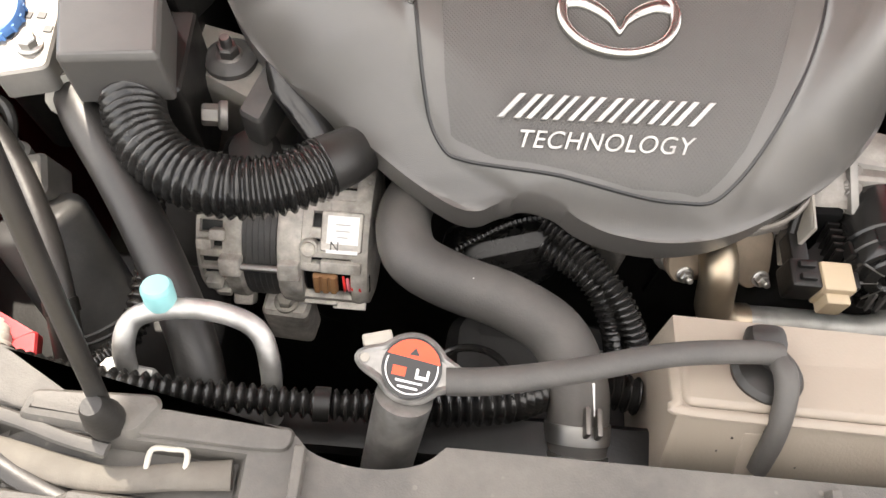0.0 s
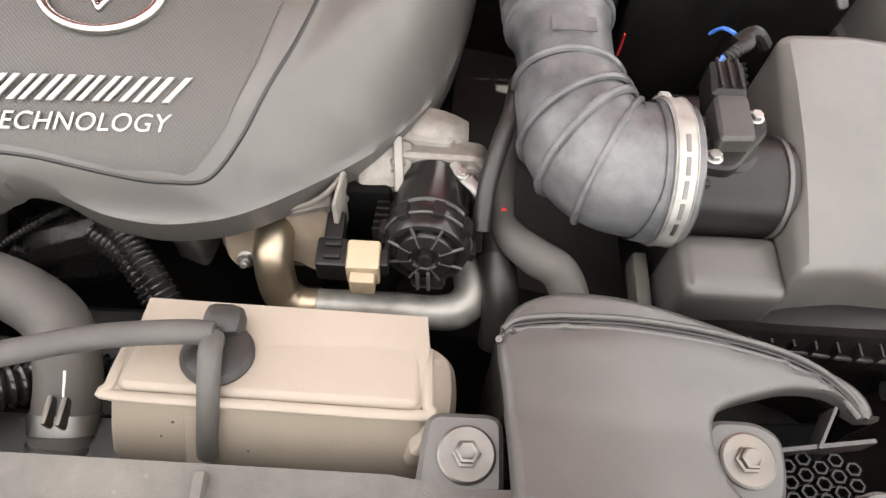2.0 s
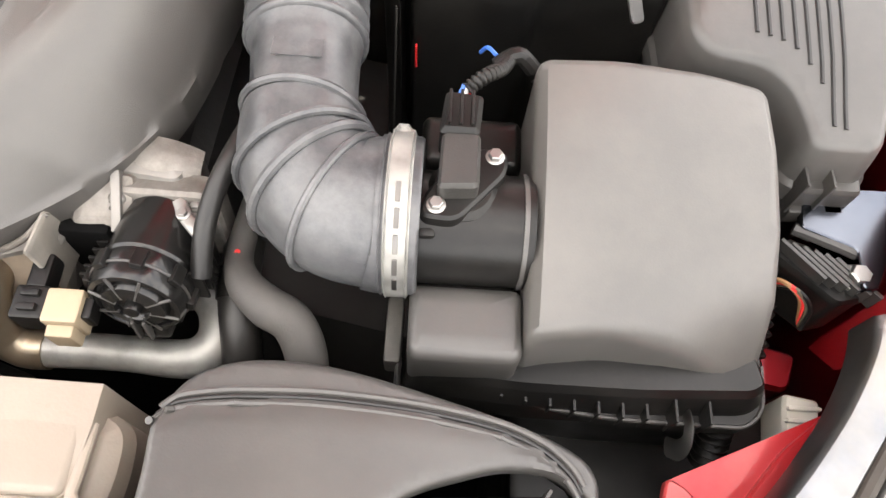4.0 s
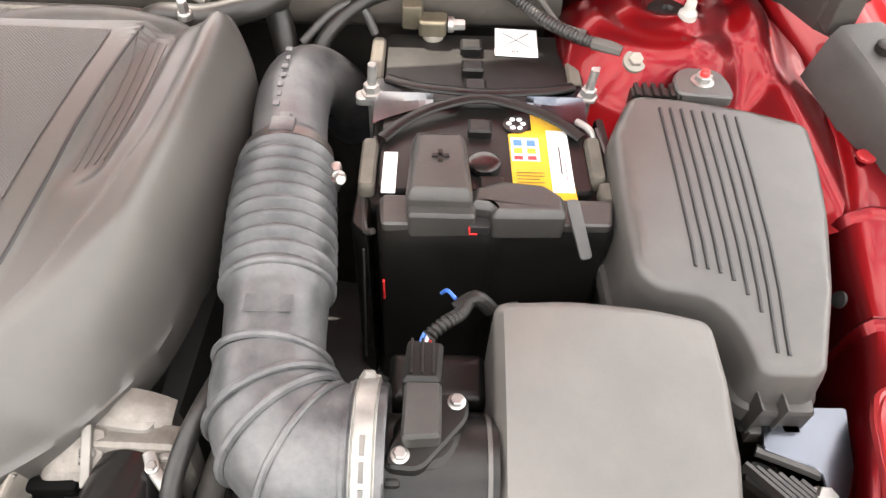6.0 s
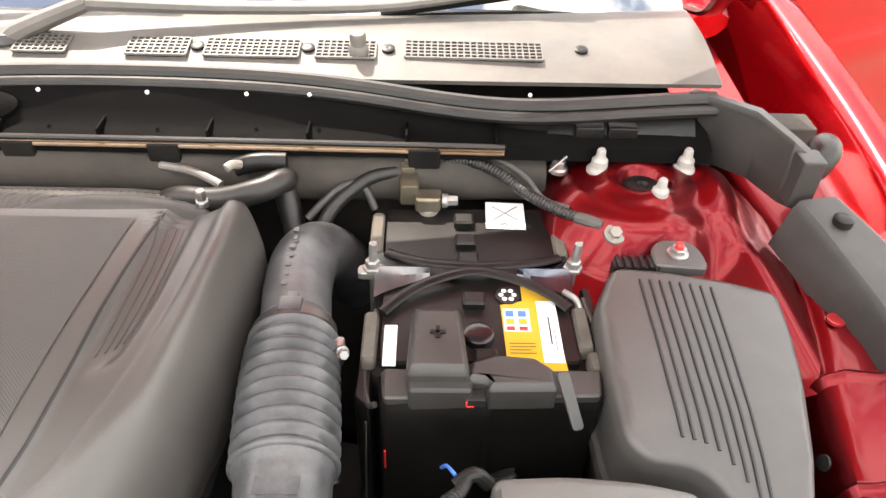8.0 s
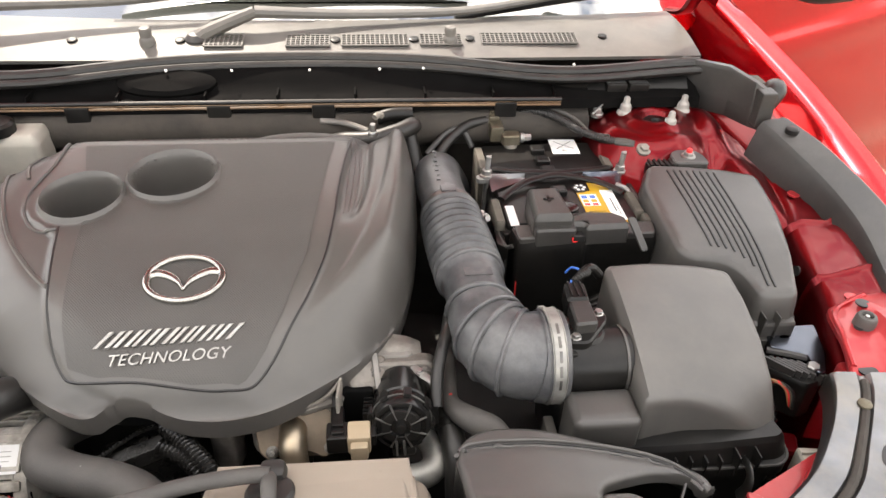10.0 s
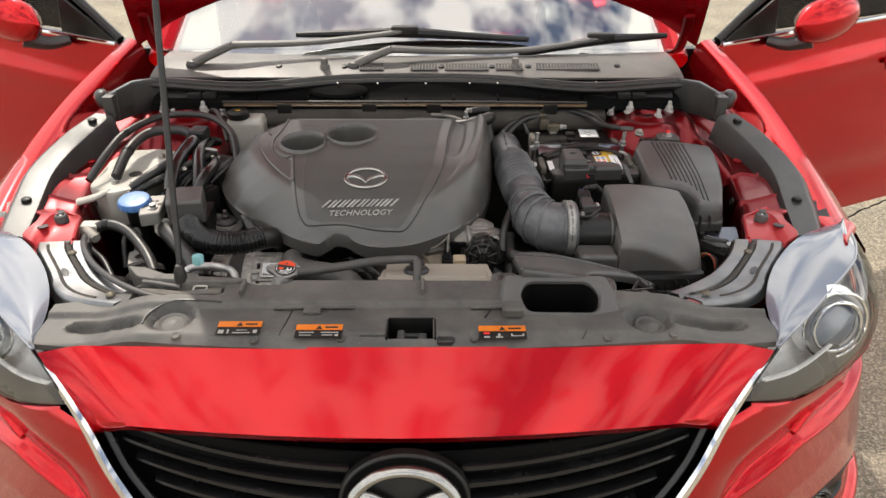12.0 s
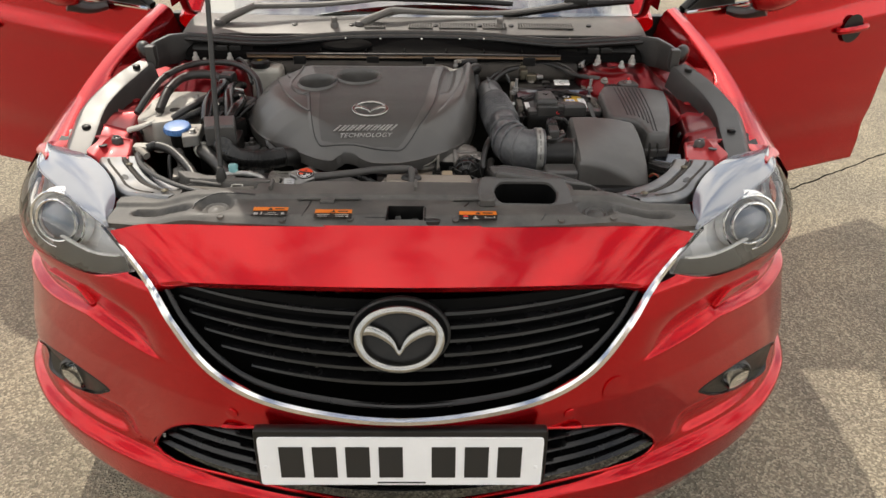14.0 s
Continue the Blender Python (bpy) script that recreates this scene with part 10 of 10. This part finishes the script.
part("pipe", tube([(0.035, 1.098, 0.922), (0.075, 1.084, 0.924), (0.108, 1.068, 0.918)], 0.005, 4, 10), CAST, _v)
hose("gearbox_breather", "thin aluminium pipe behind the battery", [(0.20, 1.06, 0.88), (0.235, 1.085, 0.905), (0.26, 1.09, 0.905), (0.275, 1.08, 0.88)], 0.0045, CANISTER, "pipe")
hose("gearbox_hose", "black hose dropping beside the battery", [(0.30, 1.105, 0.915), (0.265, 1.095, 0.91), (0.225, 1.065, 0.885), (0.205, 1.03, 0.84)], 0.008, RUBBER_DARK)


def heat_shield():
    t = thing("heat_shield", "embossed aluminium heat shield behind the engine cover", "heat shield", at=(-0.12, 1.05, 0.90))
    def at(x, v, up=0.0):
        return Vector((x, 0.985 + 0.085 * v, 0.905 + up + 0.018 * math.sin(math.pi * v) - 0.25 * max(0, abs(x + 0.12) - 0.13) ** 1.3))

    rows = []
    for k in range(9):
        rows.append([at(x, k / 8, 0.0012 * math.sin(x * 2 * math.pi / 0.009)) for x in np.linspace(-0.33, 0.09, 190)])
    part("foil", sheet(rows, 0.003), FOIL, t, "finely corrugated foil", smooth=60)
    part("rolled_edge", tube([at(x, 1.0) for x in np.linspace(-0.33, 0.09, 12)], 0.004, 3, 8), FOIL, t)
    part("exhaust_elbow", tube([(-0.10, 0.995, 0.905), (-0.04, 0.998, 0.926), (0.03, 1.0, 0.930), (0.09, 1.005, 0.915), (0.12, 1.01, 0.88)], 0.019, 6, 16), CANISTER, t, "dull grey elbow in front of the foil")


heat_shield()


# ---- far side of the bay ----
def fluid_reservoir():
    t = thing("brake_reservoir", "pale plastic fluid reservoir with black cap behind the engine cover", "reservoir", at=(-0.42, 1.06, 0.85))
    part("body", slab(rounded([(-0.465, 1.048), (-0.375, 1.048), (-0.375, 1.105), (-0.465, 1.105)], 0.012), [(0, 0.84), (0, 0.914), (0.004, 0.924), (0.01, 0.927)]), PALE, t, smooth=45)
    part("cap", lathe([(0.026, -0.004), (0.026, 0.010), (0.022, 0.014), (0, 0.014)], (-0.435, 1.068, 0.930), (0, 0, 1), 28), PLASTIC_DARK, t, "black screw cap")
    part("cap_mark", box(-0.442, -0.430, 1.064, 1.070, 0.9438, 0.9445, 0), YELLOW, t)


fluid_reservoir()


def washer_filler():
    t = thing("washer_filler", "blue washer fluid cap on a dark filler neck", "filler cap", at=(-0.556, 0.675, 0.80))
    part("neck", tube([(-0.556, 0.690, 0.74), (-0.556, 0.680, 0.84), (-0.556, 0.677, 0.880)], 0.020, 4, 20), PLASTIC_DARK, t)
    prof = [(0.024, -0.012), (0.030, -0.008), (0.031, 0.002), (0.029, 0.006), (0.020, 0.008), (0.0, 0.007)]
    cap = part("cap", lathe(prof, (-0.556, 0.676, 0.893), (0, -0.1, 1), 36), BLUE, t, "ribbed blue cap")
    for k in range(18):
        a = 2 * math.pi * k / 18
        part("grip", tube([(-0.556 + 0.031 * math.cos(a), 0.676 + 0.031 * math.sin(a), 0.885), (-0.556 + 0.0305 * math.cos(a), 0.676 + 0.0305 * math.sin(a), 0.896)], 0.0016, 2, 6), BLUE, cap)


washer_filler()


def connector_box():
    t = thing("connector_box", "grey-black plastic connector box with a pale bracket", "box", at=(-0.445, 0.645, 0.80))
    part("lid", slab(rounded([(-0.474, 0.621), (-0.406, 0.631), (-0.422, 0.700), (-0.495, 0.690)], 0.004), [(0, 0.87), (0, 0.912), (0.002, 0.916), (0.004, 0.917)]), PLASTIC_SMOOTH, t, "flat grey lid")
    part("body", slab(rounded([(-0.478, 0.628), (-0.405, 0.638), (-0.412, 0.72), (-0.495, 0.71)], 0.005), [(0, 0.76), (0, 0.870), (0.002, 0.872)]), PLASTIC_DARK, t)
    part("bracket", slab(rounded([(-0.530, 0.622), (-0.494, 0.634), (-0.505, 0.712), (-0.555, 0.705)], 0.006), [(0, 0.865), (0, 0.888), (0.002, 0.890)]), CAST, t, "pale metal bracket")
    part("bracket_bolt", bolt((-0.512, 0.652, 0.890), 0.007, 0.007), STEEL, t)
    for x, y in ((-0.524, 0.682), (-0.514, 0.683), (-0.530, 0.660), (-0.505, 0.670)):
        # Small black squares in place of shaded slots.
        part("slot", box(x - 0.003, x + 0.003, y - 0.003, y + 0.003, 0.8898, 0.8908, 0), PLAIN_BLACK, t)


connector_box()


def fuel_filter():
    t = thing("fuel_filter_bracket", "pale grey metal bracket and filter housing with black wiring", "bracket", at=(-0.58, 0.82, 0.80))
    o = rounded([(-0.700, 0.790), (-0.638, 0.738), (-0.588, 0.765), (-0.562, 0.800), (-0.552, 0.865), (-0.550, 0.945), (-0.600, 0.958), (-0.680, 0.950), (-0.695, 0.90)], 0.016)
    z = lambda x, y: 0.880 + 0.010 * smoothstep((y - 0.86) / 0.04) - 0.006 * smoothstep((-0.655 - x) / 0.02)
    part("plate", slab(o, [(0, 0.80), (0, lambda x, y: z(x, y) - 0.006), (0.002, lambda x, y: z(x, y) - 0.001), (0.006, z)], grid=0.010), PALE, t, "pale painted metal plate", smooth=45)
    part("cream_rail", tube([(-0.700, 0.735, 0.862), (-0.662, 0.740, 0.872), (-0.644, 0.760, 0.878)], [0.012, 0.011, 0.010], 6, 10, flat=0.6), PALE, t, "cream painted rail")
    # Brown disc on the plate, dark like the inside of a hole.
    part("round_hole", lathe([(0.014, 0), (0.014, 0.0015), (0.012, 0.002), (0, 0.002)], (-0.613, 0.835, 0.8795), (0, 0, 1), 24), FOAM, t)
    part("pipe_stub", tube([(-0.578, 0.790, 0.875), (-0.566, 0.800, 0.895), (-0.550, 0.806, 0.897), (-0.538, 0.798, 0.88)], 0.008, 5, 12), RUBBER_DARK, t)
    for p in ((-0.640, 0.790), (-0.575, 0.905), (-0.60, 0.785), (-0.66, 0.925)):
        part("bolt", bolt((p[0], p[1], 0.880 + (0.010 if p[1] > 0.88 else 0)), 0.006, 0.006), STEEL, t)


fuel_filter()


def wiring_bank():
    """Plugs and loom runs between the connector box and the engine."""
    rnd = random.Random(4)
    t = thing("wiring_loom", "tangle of black wiring loom and plugs beside the engine", "wiring loom", at=(-0.48, 0.80, 0.80))
    part("tray", slab(rounded([(-0.535, 0.72), (-0.425, 0.715), (-0.415, 0.90), (-0.50, 0.925)], 0.015), [(0, 0.70), (0, 0.852), (0.004, 0.858)]), PLASTIC_DARK, t)
    for k in range(9):
        x, y = -0.52 + 0.095 * rnd.random(), 0.74 + 0.15 * rnd.random()
        w, d, h = 0.010 + 0.010 * rnd.random(), 0.012 + 0.012 * rnd.random(), 0.872 + 0.028 * rnd.random()
        part("plug", moved(box(-w, w, -d, d, 0.84, h, 0.003), pose(x, y, 0, 0, 0, rnd.uniform(-40, 40))), PLASTIC_DARK, t)
    for k in range(7):
        x, y = -0.53 + 0.014 * k, 0.72 + 0.01 * (k % 3)
        part("loom_run", tube([(x, y, 0.862), (x + 0.012, y + 0.05, 0.885 + 0.008 * (k % 2)), (x + 0.035 + 0.01 * (k % 2), y + 0.11, 0.895), (x + 0.05, y + 0.17, 0.885), (x + 0.075, y + 0.215, 0.86)], 0.0045 + 0.002 * (k % 3), 6, 10, ridge=0.0012, pitch=0.005), (GLOSSY, RUBBER_DARK, PLASTIC)[k % 3], t)
    part("loom_cross", tube([(-0.60, 0.735, 0.872), (-0.56, 0.750, 0.890), (-0.51, 0.785, 0.905), (-0.47, 0.84, 0.912), (-0.45, 0.89, 0.905)], 0.009, 8, 12, ridge=0.0015, pitch=0.006), RUBBER_DARK, t)
    part("loom_down", tube([(-0.455, 0.715, 0.880), (-0.44, 0.77, 0.905), (-0.435, 0.83, 0.905), (-0.45, 0.88, 0.90)], 0.012, 8, 12), GLOSSY, t)
    part("taped_loom", tube([(-0.500, 0.720, 0.892), (-0.508, 0.785, 0.914), (-0.507, 0.85, 0.922), (-0.502, 0.91, 0.924), (-0.505, 0.965, 0.915)], [0.013, 0.016, 0.015, 0.017, 0.012], 8, 14), GLOSSY, t, "thick taped loom")
    part("taped_loom", tube([(-0.452, 0.745, 0.890), (-0.462, 0.80, 0.910), (-0.474, 0.86, 0.918), (-0.478, 0.93, 0.915), (-0.465, 0.975, 0.900)], [0.011, 0.013, 0.014, 0.013, 0.010], 8, 14), GLOSSY, t)
    part("loom_branch", tube([(-0.588, 0.742, 0.890), (-0.560, 0.765, 0.905), (-0.535, 0.80, 0.912), (-0.512, 0.83, 0.918)], [0.008, 0.010, 0.011, 0.012], 6, 12), RUBBER_DARK, t)
    part("plug_head", slab(rounded([(-0.520, 0.930), (-0.480, 0.925), (-0.476, 0.965), (-0.515, 0.972)], 0.008), [(0, 0.90), (0, 0.938), (0.003, 0.943)]), PLASTIC_DARK, t, "black plug at the end of the loom")
    part("bright_clip", tube([(-0.470, 0.880, 0.918), (-0.455, 0.865, 0.926), (-0.440, 0.872, 0.920)], 0.004, 5, 8), STEEL, t)
    for k in range(4):
        part("pale_tag", moved(box(-0.004, 0.004, -0.009, 0.009, 0, 0.002, 0.0005), pose(-0.515 + 0.025 * k, 0.765 + 0.03 * k, 0.912, 12, 8, 30 * k)), PALE, t)


wiring_bank()


def compressor():
    t = thing("aircon_compressor", "grey aluminium air conditioning receiver with pale fittings", "compressor", at=(-0.50, 0.53, 0.60))
    axis = Vector((0.35, -0.45, -0.82)).normalized()
    c = Vector((-0.512, 0.556, 0.800))
    part("canister", lathe([(0, -0.010), (0.028, -0.010), (0.034, -0.006), (0.0365, 0.0), (0.0365, 0.105), (0.033, 0.112), (0, 0.112)], c, axis, 36), CANISTER, t, "dusty dark grey canister")
    for h in (0.086, 0.093):
        part("bead", lathe([(0.0362, h), (0.0378, h + 0.002), (0.0362, h + 0.004)], c, axis, 36), CANISTER, t)
    part("head_block", moved(slab(rounded([(-0.024, -0.018), (0.020, -0.020), (0.024, 0.014), (-0.018, 0.022)], 0.006), [(0, -0.03), (0, 0.006), (0.003, 0.010)]), pose(-0.530, 0.586, 0.812, 12, -8, 20)), CAST, t, "pale cast head")
    for x, y in ((-0.530, 0.580), (-0.522, 0.596)):
        # Black discs for the shade inside the ports.
        part("port", lathe([(0.006, 0), (0.006, 0.0012), (0, 0.0012)], (x, y, 0.8225), (0, 0, 1), 14), PLAIN_BLACK, t)
    part("fitting", lathe([(0.010, 0), (0.010, 0.012), (0.007, 0.014), (0.007, 0.024)], (-0.536, 0.604, 0.812), (0, 0, 1), 16), CAST, t)
    part("thin_pipe", tube([(-0.536, 0.604, 0.834), (-0.534, 0.618, 0.850), (-0.545, 0.626, 0.856), (-0.560, 0.606, 0.846), (-0.556, 0.575, 0.80)], 0.005, 6, 10), RUBBER_DARK, t)
    part("threaded_pipe", tube([(-0.520, 0.470, 0.790), (-0.505, 0.452, 0.806), (-0.492, 0.432, 0.806)], 0.009, 5, 14, ridge=0.003, pitch=0.008), PALE, t, "pale ribbed fitting")


compressor()
hose("aircon_hose", "thick black air conditioning hose with pale crimped end", [(-0.632, 0.625, 0.852), (-0.600, 0.632, 0.864), (-0.560, 0.618, 0.860), (-0.520, 0.580, 0.848), (-0.482, 0.525, 0.838), (-0.462, 0.480, 0.822), (-0.458, 0.45, 0.79)], 0.0105, RUBBER_DARK, bands=(1, 5))
hose("wing_cable", "black cable looping down beside the inner wing", [(-0.625, 0.605, 0.86), (-0.612, 0.570, 0.850), (-0.580, 0.545, 0.836), (-0.548, 0.500, 0.826), (-0.52, 0.455, 0.815)], 0.006, RUBBER_DARK, "cable")
_f = hose("aircon_fitting", "pale aluminium fitting on the inner wing", [(-0.645, 0.640, 0.850), (-0.628, 0.610, 0.862), (-0.606, 0.590, 0.856)], [0.008, 0.009, 0.009], CAST_DULL, "fitting")
part("fitting_block", box(-0.650, -0.615, 0.618, 0.645, 0.845, 0.868, 0.004), PALE, _f)


def engine_mount():
    t = thing("engine_mount", "cast engine mount with bolts beside the cover", "engine mount", at=(-0.37, 0.68, 0.75))
    part("arm", slab(rounded([(-0.430, 0.700), (-0.360, 0.665), (-0.340, 0.700), (-0.38, 0.745), (-0.44, 0.76)], 0.012), [(0, 0.70), (0, 0.818), (0.004, 0.826)]), CAST_DULL, t)
    part("boss", lathe([(0.022, 0), (0.022, 0.016), (0.016, 0.020), (0, 0.020)], (-0.392, 0.712, 0.815), (0, 0, 1), 24), CANISTER, t)
    part("stud", merge(bolt((-0.392, 0.712, 0.832), 0.009, 0.010), lathe([(0.005, 0), (0.005, 0.012), (0.004, 0.014)], (-0.392, 0.712, 0.840), (0, 0, 1), 12)), ZINC, t)
    part("side_bolt", bolt((-0.385, 0.655, 0.825), 0.009, 0.014, (-1, -0.2, 0.2)), CAST, t)
    part("bushing", lathe([(0.022, 0), (0.025, 0.008), (0.020, 0.012), (0.024, 0.020), (0.018, 0.026), (0, 0.026)], (-0.365, 0.640, 0.780), (0, 0, 1), 24), RUBBER_DARK, t)
    part("link", slab(rounded([(-0.372, 0.650), (-0.352, 0.640), (-0.340, 0.700), (-0.358, 0.710)], 0.006), [(0, 0.80), (0, 0.836), (0.002, 0.839)]), CANISTER, t)
    part("foil_wrap", tube([(-0.348, 0.705, 0.862), (-0.335, 0.672, 0.852), (-0.312, 0.648, 0.836), (-0.298, 0.628, 0.83)], [0.008, 0.014, 0.014, 0.010], 6, 12, flat=0.6), GLOSSY, t, "glossy black wrapped lead")


engine_mount()
